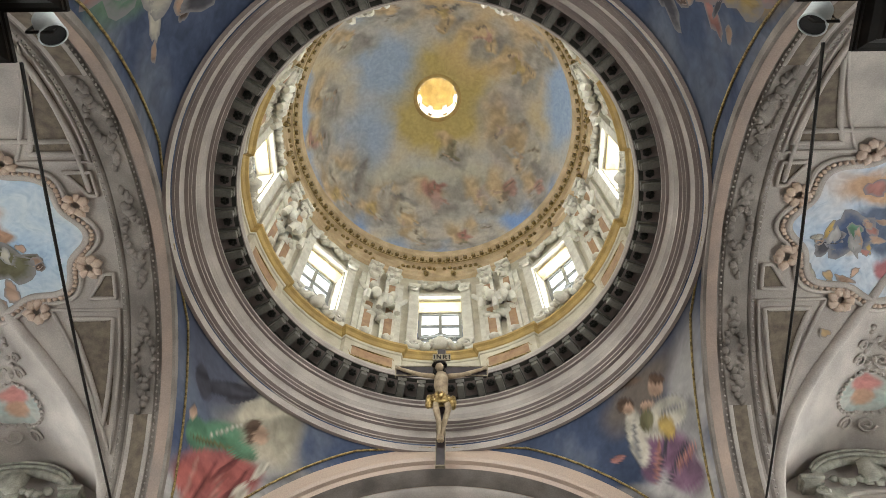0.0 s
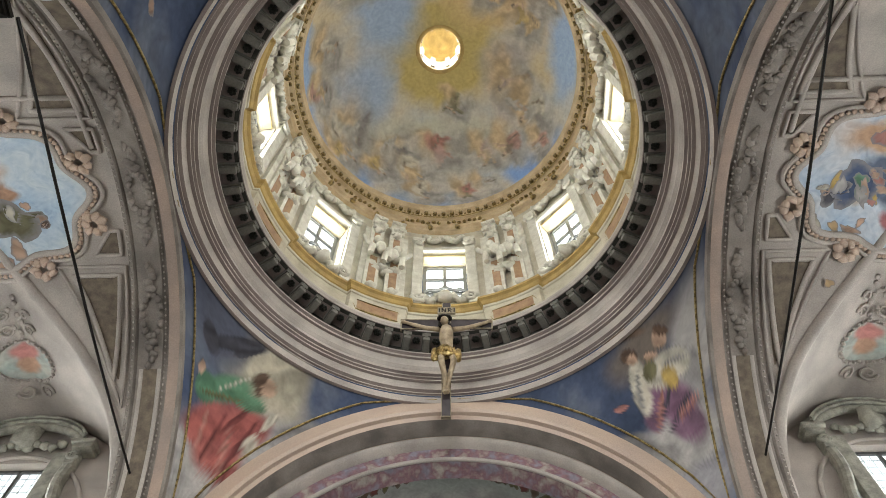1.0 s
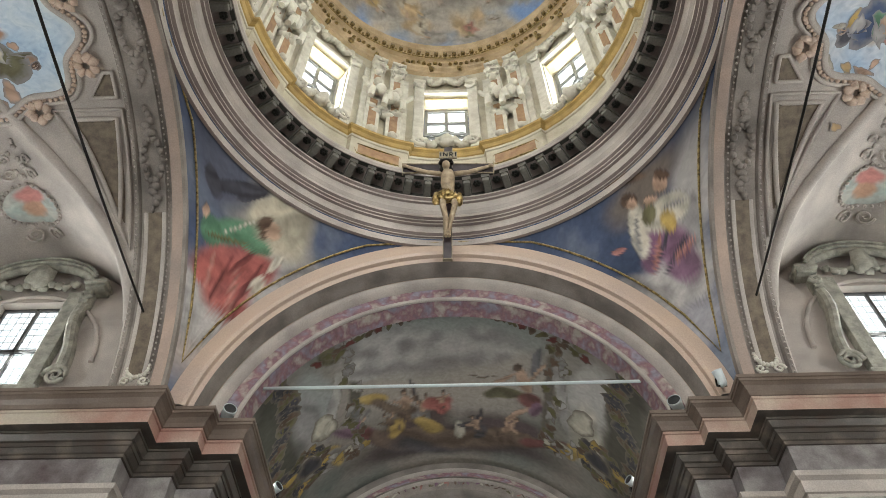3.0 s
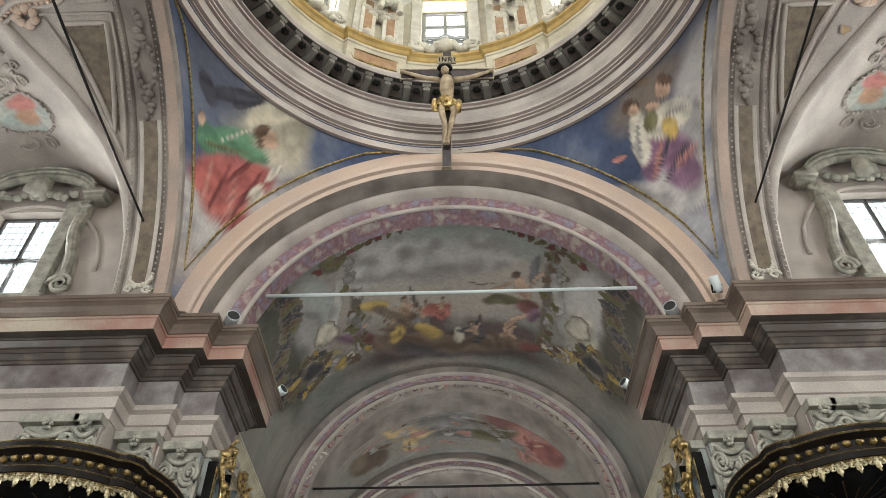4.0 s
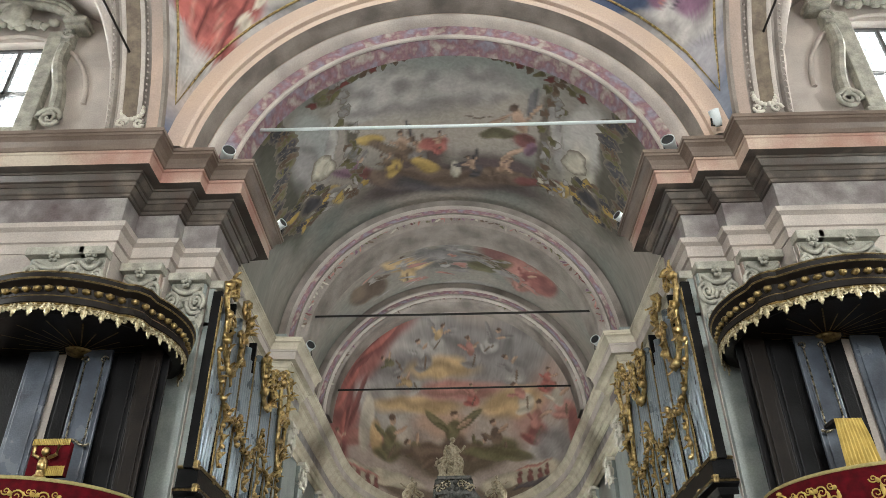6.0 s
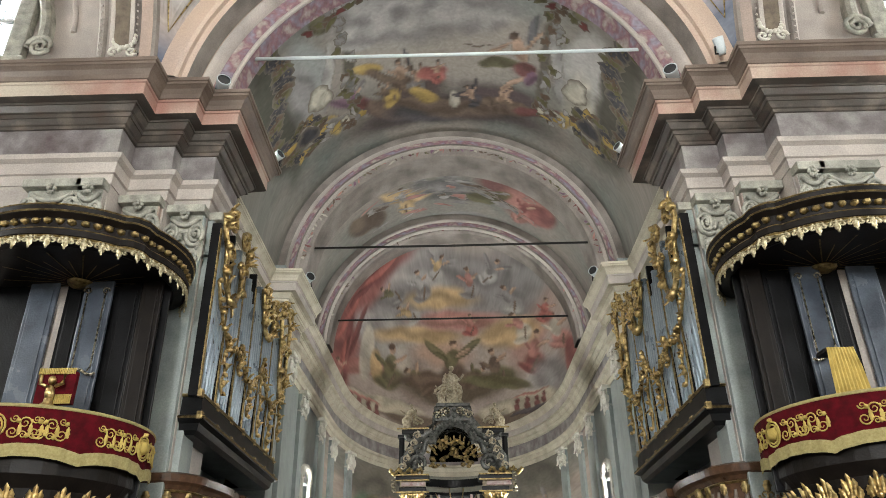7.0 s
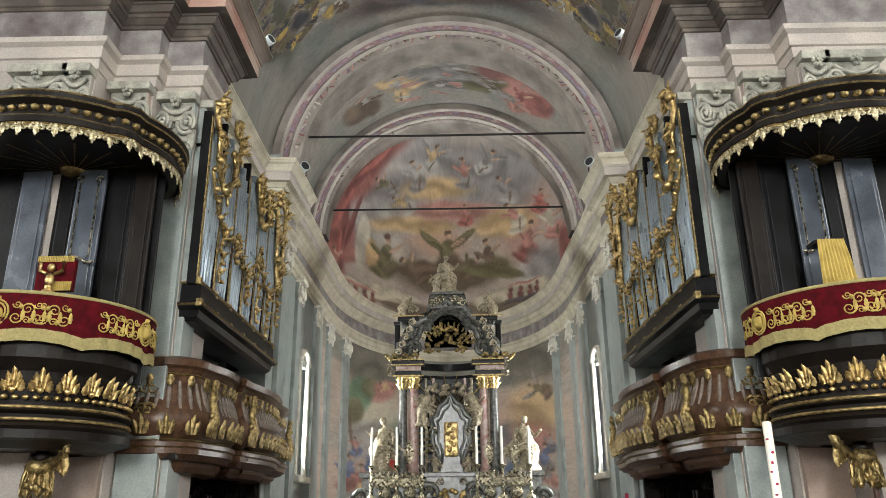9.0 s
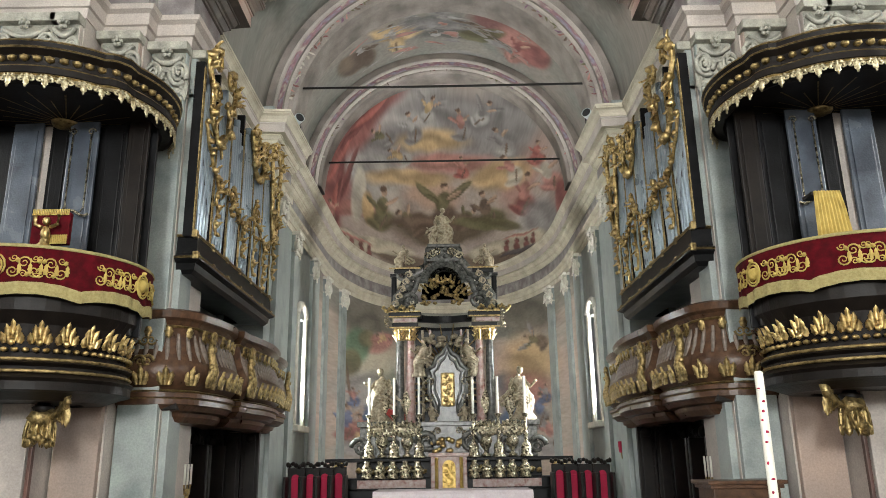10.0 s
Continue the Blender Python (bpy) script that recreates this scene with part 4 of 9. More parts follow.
# the way runs clockwise seen from above, so outward is to the middle
sweep(bm, ring_path(4.24, 4.12), [(0.0, 16.15), (0.0, 17.0), (0.03, 17.02), (0.03, 17.1), (-0.3, 17.12)], closed=True)
part("plinth", bm, M["cream"], drum)
bm = bmesh.new()
sweep(bm, ring_path(4.24, 4.12), [(0.0, 17.08), (0.06, 17.12), (0.10, 17.2), (0.16, 17.24), (0.16, 17.32), (0.10, 17.36), (-0.2, 17.40)], closed=True)
part("rail", bm, M["ochre"], drum, "ochre and gilt rail round the drum")
bm = bmesh.new()
for k in range(8):
    c = radians(112.5 + 45 * k)
    tn = Vector((-math.sin(c), math.cos(c), 0))
    p0 = Vector((4.10 * math.cos(c), YC + 4.10 * math.sin(c), 16.6))
    tube(bm, [p0 + tn * x + Vector((0, 0, z)) for x, z in ((-0.5, -0.2), (-0.58, 0), (-0.5, 0.2), (0.5, 0.2), (0.58, 0), (0.5, -0.2))], 0.025, 5, closed=True)
part("panel_moulding", bm, M["gilt"], drum)
bm = bmesh.new()
for k in range(8):
    c = radians(112.5 + 45 * k)
    rows = [[Vector((4.105 * math.cos(c + t), YC + 4.105 * math.sin(c + t), 16.6 + z)) for z in (-0.18, 0.18)] for t in (-0.12, -0.06, 0, 0.06, 0.12)]
    quads(bm, rows)
part("painted_panel", bm, M["amber"], drum)

# entablature at the dome's foot
bm = bmesh.new()
revolve(bm, [(4.3, 21.75), (4.2, 21.8), (4.2, 21.95), (4.14, 22.0), (4.14, 22.4), (4.05, 22.45), (4.02, 22.6), (3.9, 22.68), (3.86, 22.85), (3.86, 22.95), (3.95, 23.05), (4.1, 23.06)], 0, YC, 0, n=96, smooth=False)
ent = tagged(part("dome_cornice", bm, M["warm"]), "cream and gilt cornice at the foot of the dome", "cornice", kind="structure")
bm = bmesh.new()
box(bm, -0.06, 0.06, -0.1, 0.02, -0.06, 0.06, 0.01)
dn = part("dentil", bm, M["gilt"], ent)
for k in range(96):
    o = dn if k == 0 else dn.copy()
    if k:
        scene.collection.objects.link(o)
    o.matrix_basis = Matrix.Translation((0, YC, 22.6)) @ Matrix.Rotation(6.2832 * k / 96, 4, "Z") @ Matrix.Translation((0, 4.03, 0))
bm = bmesh.new()
for k in range(96):
    a = 6.2832 * (k + 0.5) / 96
    blob(bm, (4.03 * math.cos(a), YC + 4.03 * math.sin(a), 22.58), (0.045, 0.045, 0.045), 1)
revolve(bm, [(4.02, 22.40), (3.99, 22.42), (4.0, 22.45)], 0, YC, 0, n=96)
part("gilt_beads", bm, M["gilt"], ent)
# gilt garlands in the frieze
bm = bmesh.new()
for k in range(8):
    c = 90 + 45 * k
    for s in (-1, 1):
        for t in range(7):
            a = radians(c + s * (2 + 2.2 * t))
            blob(bm, (4.11 * math.cos(a), YC + 4.11 * math.sin(a), 22.2 + 0.05 * math.sin(t * 2)), (0.07, 0.07, 0.06), 1, rough=0.5, seed=t)
part("frieze_garland", bm, M["gilt"], ent)

# dome shell and lantern
bm = bmesh.new()
prof = []
RL = 0.69
NJ = 96
for i in range(NJ + 1):
    t = radians(90 * i / NJ) * 0.895
    prof.append((3.95 * math.cos(t) if i < NJ else RL, 23.05 + 4.25 * math.sin(t) / math.sin(radians(90) * 0.895)))
prof[-1] = (RL, 27.3)
nA = 256
lay = bm.loops.layers.uv.verify()
vs = [[bm.verts.new((r * math.cos(6.2832 * i / nA), YC + r * math.sin(6.2832 * i / nA), z)) for r, z in prof] for i in range(nA)]
for i in range(nA):
    for j in range(NJ):
        f = bm.faces.new((vs[i][j], vs[(i + 1) % nA][j], vs[(i + 1) % nA][j + 1], vs[i][j + 1]))
        f.smooth = True
        for lp, (a, b) in zip(f.loops, ((i, j), (i + 1, j), (i + 1, j + 1), (i, j + 1))):
            rr = 4.4 * (1 - b / NJ * 0.86)
            lp[lay].uv = (rr * math.cos(6.2832 * a / nA), -rr * math.sin(6.2832 * a / nA))
dome = tagged(part("dome", bm, F_DOME), "dome painted with clouds in ochre, grey and blue", "dome", kind="structure")
radii = [4.4 * (1 - j / NJ * 0.86) for j in range(NJ + 1)]
paint_marks(dome, [(r * math.cos(6.2832 * i / nA), -r * math.sin(6.2832 * i / nA)) for i in range(nA) for r in radii], D_DOME, 0.06, 0.2, (0.50, 0.46, 0.38), 0.3)
bm = bmesh.new()
revolve(bm, [(RL + 0.12, 27.22), (RL, 27.2), (RL - 0.02, 27.3), (RL, 27.4), (RL, 27.5)], 0, YC, 0, n=32)
lantern = tagged(part("lantern", bm, M["ochre"]), "small ochre lantern with windows on top of the dome", "lantern", kind="structure")
bm = bmesh.new()
for k in range(8):
    a = radians(22.5 + 45 * k)
    box(bm, -0.08, 0.08, -0.06, 0.06, 27.5, 28.9, 0.01, Matrix.Translation((0, YC, 0)) @ Matrix.Rotation(a, 4, "Z") @ Matrix.Translation((0, RL, 0)))
part("mullions", bm, M["cream"], lantern)
bm = bmesh.new()
revolve(bm, [(RL + 0.05, 28.8), (RL, 28.9), (0.62, 29.1), (0.42, 29.45), (0.15, 29.62), (0, 29.65)], 0, YC, 0, n=32)
part("cupola", bm, M["ochre"], lantern)
bm = bmesh.new()
revolve(bm, [(RL + 0.08, 27.4), (RL + 0.08, 28.95)], 0, YC, 0, n=32)
part("lantern_glass", bm, M["glass"], lantern)
# the outer dome over all, closing the place
bm = bmesh.new()
revolve(bm, [(5.2, 14.8), (5.2, 23.2), (4.9, 25.4), (3.4, 27.4), (1.0, 28.2), (0.9, 29.9), (0, 30.2)], 0, YC, 0, n=48)
for f in list(bm.faces):
    c = f.calc_center_median()
    if 14.8 < c.z < 23.2:
        bm.faces.remove(f)
tagged(part("dome_roof", bm, M["plain"]), "outer shell of the dome", "roof", kind="structure")

# front arch of the crossing: wall with the arch cut through, stepped inwards
def arched_wall(bm, y0, y1, r, zc, x0, x1, zb, zt, n=48):
    """A wall in the plane of x and z from y0 to y1, with a round-headed opening of radius r on zc, down to zb."""
    for y in (y0, y1):
        rows = []
        for i in range(n + 1):
            a = math.pi * i / n
            ix, iz = r * math.cos(a), zc + r * math.sin(a)
            if abs(math.cos(a)) * (zt - zc) > math.sin(a) * x1:
                s = x1 / max(abs(math.cos(a)), 1e-6)
            else:
                s = (zt - zc) / max(math.sin(a), 1e-6)
            rows.append([(ix, y, iz), (s * math.cos(a), y, zc + s * math.sin(a))])
        quads(bm, rows, smooth=False)
        for sx in (-1, 1):
            quads(bm, [[(sx * r, y, zb), (sx * x1, y, zb)], [(sx * r, y, zc), (sx * x1, y, zc)]], smooth=False)
    rows = [[(r, y0, zb), (r, y1, zb)]] + [[(r * math.cos(math.pi * i / n), y, zc + r * math.sin(math.pi * i / n)) for y in (y0, y1)] for i in range(n + 1)] + [[(-r, y0, zb), (-r, y1, zb)]]
    quads(bm, rows, smooth=False)


ZC = 9.8
bm = bmesh.new()
arch(bm, [(5.02, 9.98), (4.72, 9.98), (4.66, 10.02), (4.66, 10.12), (4.58, 10.16), (4.58, 10.62), (4.52, 10.66), (4.50, 10.78), (4.42, 10.80)], (0, 0, ZC), "y", 6.8, 173.2, n=64, smooth=False)
arch1 = tagged(part("arch_front", bm, M["peach"]), "broad peach-painted arch between crossing and choir", "arch", kind="structure")
bm = bmesh.new()
arch(bm, [(4.58, 10.165), (4.575, 10.6)], (0, 0, ZC), "y", 6.8, 173.2, n=64)
part("soffit", bm, M["mauve"], arch1)
bm = bmesh.new()
nA2 = 64
arch(bm, [(4.42, 10.80), (4.12, 10.82), (4.06, 10.86), (4.06, 11.3)], (0, 0, ZC), "y", 6.8, 173.2, n=nA2, smooth=False, uv=lambda i, j: (i * 0.21, j * 0.33))
part("floral_band", bm, F_FLORAL, arch1, "painted band of flowers")
bm = bmesh.new()
arch(bm, [(4.14, 10.79), (4.10, 10.76), (4.05, 10.79), (4.06, 10.84)], (0, 0, ZC), "y", 6.8, 173.2, n=64)
arch(bm, [(4.56, 10.60), (4.50, 10.60), (4.46, 10.66), (4.42, 10.72), (4.40, 10.80)], (0, 0, ZC), "y", 6.8, 173.2, n=64)
part("moulding", bm, M["light"], arch1)
# spandrel wall above the choir arch and side arches' thickness
bm = bmesh.new()
arched_wall(bm, 10.0, 10.8, 5.02, ZC, -5.2, 5.2, ZC, 16.5)
tagged(part("wall_front", bm, M["plain"]), "plastered wall over the choir arch", "wall", kind="structure")

# choir: barrel vault with ribs
RC = 4.42
bm = bmesh.new()
rows = []
for i in range(193):
    a = math.pi * i / 192
    rows.append([Vector((RC * math.cos(a), y, ZC + RC * math.sin(a))) for y in np.linspace(10.8, 25.0, 285)])
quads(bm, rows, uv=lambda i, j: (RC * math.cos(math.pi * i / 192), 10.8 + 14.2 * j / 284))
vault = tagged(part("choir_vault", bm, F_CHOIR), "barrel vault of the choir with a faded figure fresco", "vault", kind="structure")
paint_marks(vault, from_camera(vault, 40), D_CHOIR, 0.02, 0.26, (0.22, 0.20, 0.18), 0.22)
for y, r, w in ((17.0, 3.72, 1.3), (21.6, 3.8, 1.0)):
    bm = bmesh.new()
    arch(bm, [(RC, y), (4.2, y), (4.16, y + 0.05), (4.02, y + 0.05), (3.98, y + 0.12), (r + 0.06, y + 0.12), (r, y + 0.18), (r, y + w - 0.1), (RC, y + w)], (0, 0, ZC), n=48, smooth=False)
    rib = tagged(part("choir_arch", bm, M["mauve"]), "grey-pink painted transverse arch with garlands", "arch", kind="structure")
    bm = bmesh.new()
    arch(bm, [(4.02, y + 0.045), (4.16, y + 0.045)], (0, 0, ZC), n=48, uv=lambda i, j: (i * 0.25, j * 0.3))
    part("floral_band", bm, F_FLORAL, rib, "painted band of flowers")
    bm = bmesh.new()
    arch(bm, [(4.22, y - 0.03), (4.17, y - 0.05), (4.14, y + 0.05)], (0, 0, ZC), n=48)
    arch(bm, [(3.98, y + 0.06), (3.93, y + 0.06), (3.9, y + 0.12)], (0, 0, ZC), n=48)
    part("moulding", bm, M["light"], rib)

# apse: elliptical plan
AX, AY, A0 = 4.0, 7.8, 25.0
bm = bmesh.new()
rows = []
for i in range(241):
    a = math.pi * i / 240
    row = []
    for j in range(121):
        e = math.pi / 2 * j / 120
        row.append(Vector((4.36 * math.cos(a) * math.cos(e), 22.7 + 10.1 * math.sin(a) * math.cos(e), 9.6 + 4.55 * math.sin(e))))
    rows.append(row)
flat_a = [[(p.x, p.z) for p in row] for row in rows]
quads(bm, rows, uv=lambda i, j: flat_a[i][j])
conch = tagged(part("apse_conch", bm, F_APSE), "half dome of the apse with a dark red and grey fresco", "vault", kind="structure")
paint_marks(conch, from_camera(conch, 22), D_APSE, 0.016, 0.24, (0.32, 0.26, 0.22), 0.16)
bm = bmesh.new()
rows = [[Vector((4.33 * math.cos(math.pi * i / 192), A0 + AY * math.sin(math.pi * i / 192), z)) for z in np.linspace(0, 7.9, 100)] for i in range(193)]
flat_w = [[(p.x, p.z) for p in row] for row in rows]
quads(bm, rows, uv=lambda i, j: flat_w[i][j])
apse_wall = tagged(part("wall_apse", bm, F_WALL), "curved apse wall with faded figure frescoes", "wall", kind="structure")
paint_marks(apse_wall, from_camera(apse_wall, 15), D_WALL, 0.012, 0.22, (0.42, 0.36, 0.31), 0.2)

bm = bmesh.new()
arched_wall(bm, 22.45, 22.65, 4.2, ZC, -6.5, 6.5, 9.7, 16.4)
tagged(part("apse_arch", bm, M["mauve"]), "grey-pink arch before the apse", "arch", kind="structure")

# entablatures: architrave, frieze, cornice
def entablature(bm_list, path, z, p=1.0, h=1.0):
    """z: top of the cornice; p: how far it stands out; h: height of the whole against 3.4 m."""
    arc, fri, cor, top, fil = bm_list
    sweep(arc, path, [(0.0, z - 3.4 * h), (0.02, z - 3.4 * h), (0.02, z - 3.1 * h), (0.06, z - 3.08 * h), (0.06, z - 2.75 * h), (0.14, z - 2.68 * h), (0.16, z - 2.55 * h), (0.0, z - 2.53 * h)])
    sweep(fri, path, [(0.0, z - 2.55 * h), (0.0, z - 1.6 * h)])
    sweep(cor, path, [(0.0, z - 1.6 * h), (0.05 * p, z - 1.6 * h), (0.05 * p, z - 1.5 * h), (0.09 * p, z - 1.48 * h), (0.17 * p, z - 1.36 * h), (0.20 * p, z - 1.36 * h), (0.20 * p, z - 1.24 * h), (0.25 * p, z - 1.22 * h), (0.32 * p, z - 1.06 * h), (0.35 * p, z - 1.06 * h), (0.35 * p, z - 0.99 * h), (0.56 * p, z - 0.985 * h)])
    sweep(top, path, [(0.56 * p, z - 0.985 * h), (0.56 * p, z - 0.62 * h), (0.59 * p, z - 0.60 * h), (0.59 * p, z - 0.53 * h)])
    sweep(fil, path, [(0.59 * p, z - 0.53 * h), (0.62 * p, z - 0.52 * h), (0.64 * p, z - 0.40 * h), (0.70 * p, z - 0.27 * h), (0.77 * p, z - 0.21 * h), (0.80 * p, z - 0.20 * h), (0.80 * p, z - 0.12 * h), (0.83 * p, z - 0.11 * h), (0.83 * p, z), (-0.5, z + 0.02)])


LEFT = [(-13.0, 10.14), (-5.44, 10.14), (-5.44, 10.68), (-4.74, 10.68), (-4.74, 11.02), (-4.12, 11.02), (-4.12, 12.4), (-4.62, 12.46), (-4.62, 12.6)]
def mirrored(path):
    return [(-x, y) for x, y in path][::-1]


def entab_thing(name, path, z, p, h, label, mats=("pale", "green", "red", "red", "pale")):
    bms = [bmesh.new() for _ in range(5)]
    entablature(bms, path, z, p, h)
    top = thing(name, label, "entablature", kind="structure")
    for nm, b, mm in zip(("architrave", "frieze", "bed_moulding", "corona", "cornice"), bms, mats):
        part(nm, b, M[mm], top)
    return top


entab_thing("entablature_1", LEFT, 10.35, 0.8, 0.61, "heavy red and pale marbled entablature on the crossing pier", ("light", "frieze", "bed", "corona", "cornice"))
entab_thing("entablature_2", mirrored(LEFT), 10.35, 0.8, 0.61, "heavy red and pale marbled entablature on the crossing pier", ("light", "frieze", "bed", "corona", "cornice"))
for nm, e in (("entablature_1", -1), ("entablature_2", 1)):
    bm = bmesh.new()
    box(bm, min(e * 5.06, e * 5.5), max(e * 5.06, e * 5.5), 9.76, 10.7, 9.79, 10.3)
    part("cornice_core", bm, M["red"], bpy.data.objects[nm])
# unseen wall, added to block sky showing through gaps at the conch
bm = bmesh.new()
box(bm, -8, 8, 33.4, 33.9, 0, 22)
tagged(part("wall_rear", bm, M["plain"]), "unseen wall added behind the apse to block the sky", "wall", kind="structure")
REAR = [(x + 0.1, 10.7 - y) for x, y in LEFT[:6]]
# the dark wood colour stands in for shade under these marbled cornices
entab_thing("entablature_6", REAR[::-1], 10.35, 0.8, 0.61, "heavy entablature on the nave pier, coloured near-black for its shaded underside", ("wood", "red", "wood", "wood", "wood"))
entab_thing("entablature_7", [(-x, y) for x, y in REAR], 10.35, 0.8, 0.61, "heavy entablature on the nave pier, coloured near-black for its shaded underside", ("wood", "red", "wood", "wood", "wood"))
CHOIR = [(-4.62, 12.6), (-4.62, 16.4), (-4.0, 16.45), (-3.95, 18.2), (-4.3, 18.3), (-4.3, 25.0)]
APSE = CHOIR[:-1] + [(-4.22 * math.cos(t), A0 + 7.8 * math.sin(t)) for t in np.linspace(0.02, math.pi - 0.02, 40)] + mirrored(CHOIR)[1:]
entab_thing("entablature_3", APSE, 9.6, 0.55, 0.52, "pale grey-pink entablature round the choir and apse", ("cream", "frieze", "cream", "light", "cream"))

# piers and walls below
def wall_along(name, path, z0, z1, material, label, thick=0.6):
    bm = bmesh.new()
    sweep(bm, path, [(0.0, z0), (0.0, z1), (-thick, z1), (-thick, z0)])
    return tagged(part(name, bm, material), label, "wall", kind="structure")


wall_along("wall_pier_1", LEFT[:7] + [(-5.1, 12.5)], 0, 8.4, M["light"], "crossing pier with pink plaster panels")
wall_along("wall_pier_2", mirrored(LEFT[:7] + [(-5.1, 12.5)]), 0, 8.4, M["light"], "crossing pier with pink plaster panels")
for s, nm in ((-1, "wall_choir_1"), (1, "wall_choir_2")):
    bm = bmesh.new()
    for p, z0, z1 in (([(-5.1, 12.5), (-5.1, 16.4), (-4.05, 16.45), (-4.0, 18.2), (-4.3, 18.25), (-4.3, 21.2)], 0, 9.9), ([(-4.3, 21.2), (-4.3, 22.4)], 0, 2.7),
                      ([(-4.3, 21.2), (-4.3, 22.4)], 5.7, 9.9), ([(-4.3, 22.4), (-4.32, 25.0)], 0, 9.9)):
        sweep(bm, p if s < 0 else mirrored(p), [(0, z0), (0, z1), (-0.5, z1), (-0.5, z0), (0, z0)])
    tagged(part(nm, bm, M["green"]), "grey-green marbled wall of the choir", "wall", kind="structure")
    win = thing("window_11" if s < 0 else "window_12", "tall bright window in the choir wall", "window", kind="structure")
    bm = bmesh.new()
    box(bm, s * 4.7 - 0.02, s * 4.7 + 0.02, 21.2, 22.4, 2.7, 5.7)
    part("pane", bm, M["glass"], win)
    bm = bmesh.new()
    for y in (21.24, 21.8, 22.36):
        box(bm, s * 4.62 - 0.03, s * 4.62 + 0.03, y - 0.03, y + 0.03, 2.7, 5.7, 0.006)
    for z in (3.5, 4.6):
        box(bm, s * 4.62 - 0.03, s * 4.62 + 0.03, 21.2, 22.4, z - 0.03, z + 0.03, 0.006)
    part("window_frame", bm, M["frame"], win)
    bm = bmesh.new()
    for y in (21.2, 22.4):
        box(bm, s * 4.26 - 0.05, s * 4.26 + 0.05, y - 0.12, y + 0.12, 2.6, 5.8, 0.02)
    tube(bm, [(s * 4.26, 21.8 + 0.62 * math.cos(math.pi * q / 12), 5.75 + 0.35 * math.sin(math.pi * q / 12)) for q in range(13)], 0.1, 6)
    box(bm, s * 4.22 - 0.14, s * 4.22 + 0.14, 20.95, 22.65, 2.45, 2.62, 0.03)
    part("surround", bm, M["white"], win)

# transepts on both sides: barrel vault, lunette over the window, walls
def transept(s):
    side = "1" if s < 0 else "2"
    XE = 12.6
    xc, lr, lz = 8.55, 2.6, 10.6
    bm = bmesh.new()
    nx, na = 90, 120
    grid = [[Vector((s * (A + (XE - A) * i / nx), YC + 5 * math.cos(math.pi * j / na), ZC + 5 * math.sin(math.pi * j / na))) for j in range(na + 1)] for i in range(nx + 1)]
    quads(bm, grid)
    kill = []
    for f in bm.faces:
        c = f.calc_center_median()
        d = abs(abs(c.x) - xc)
        if c.y > YC and c.z > 9.0 and d < lr and c.z < lz + 4.1 * (1 - d / lr) ** 0.25:
            kill.append(f)
    bmesh.ops.delete(bm, geom=kill, context="FACES")
    v = tagged(part("transept_vault_" + side, bm, M["light"]), "stuccoed barrel vault of the transept in pale pink and grey", "vault", kind="structure")
    # lunette
    def yb(z):
        return YC + math.sqrt(max(25 - (z - ZC) ** 2, 0))
    bm = bmesh.new()
    rows, edge = [], []
    for i in range(41):
        d = 1 - i / 20
        d = math.copysign(1 - (1 - abs(d)) ** 2.2, d)
        x, z = s * (xc + lr * d), lz + 4.1 * (1 - abs(d)) ** 0.25
        y1 = min(yb(z), 10.2)
        edge.append((x, y1 + 0.01, z - 0.01))
        rows.append([(x, 10.2 - (10.2 - y1) * t / 5, z) for t in range(6)])
    down = [(s * (xc + lr), yb(z) + 0.01, z) for z in (10.2, 10.4, 10.5)]
    quads(bm, [[(s * (xc + lr), 10.2, 10.2), (s * (xc + lr), yb(10.3), 10.2)]] + [[r[0], r[-1]] for r in rows[:1]], smooth=False)
    quads(bm, [[(s * (xc - lr), 10.2, 10.2), (s * (xc - lr), yb(10.3), 10.2)]] + [[r[0], r[-1]] for r in rows[-1:]], smooth=False)
    quads(bm, rows)
    lu = part("lunette", bm, M["light"], v)
    bm = bmesh.new()
    up = [(s * (xc - lr), yb(z) + 0.01, z) for z in (10.5, 10.4, 10.2)]
    tube(bm, down + edge + up, 0.11, 8)
    part("lunette_moulding", bm, M["light"], v)
    # front wall with the window opening
    bm = bmesh.new()
    wx, wz0, wz1, t = 0.72, 11.0, 13.35, 0.5
    for x0, x1, z0, z1 in ((6.0, xc - wx, 9, 16), (5.5, 6.0, 8.3, 16), (A - 0.1, 5.5, 10.38, 16), (xc + wx, XE + 0.2, 9, 16), (xc - wx, xc + wx, 9, wz0), (xc - wx, xc + wx, wz1, 16)):
        box(bm, min(s * x0, s * x1), max(s * x0, s * x1), 10.2, 10.2 + t, z0, z1)
    for x0, x1, y0, y1 in ((4.78, 5.5, 10.75, 11.3), (4.16, 4.8, 11.1, 12.4)):
        box(bm, min(s * x0, s * x1), max(s * x0, s * x1), y0, y1, 8.3, 10.3)
    tagged(part("wall_transept_" + side, bm, M["light"]), "pale pink plaster wall of the transept", "wall", kind="structure")
    bm = bmesh.new()
    box(bm, min(s * XE, s * (XE + 0.5)), max(s * XE, s * (XE + 0.5)), -1, 11, 0, 16)
    tagged(part("wall_end_" + side, bm, M["light"]), "plain end wall of the transept", "wall", kind="structure")
    bm = bmesh.new()
    box(bm, min(s * A, s * (XE + 0.5)), max(s * A, s * (XE + 0.5)), -0.6, -0.1, 0, 16)
    tagged(part("wall_back_" + side, bm, M["light"]), "plain back wall of the transept", "wall", kind="structure")
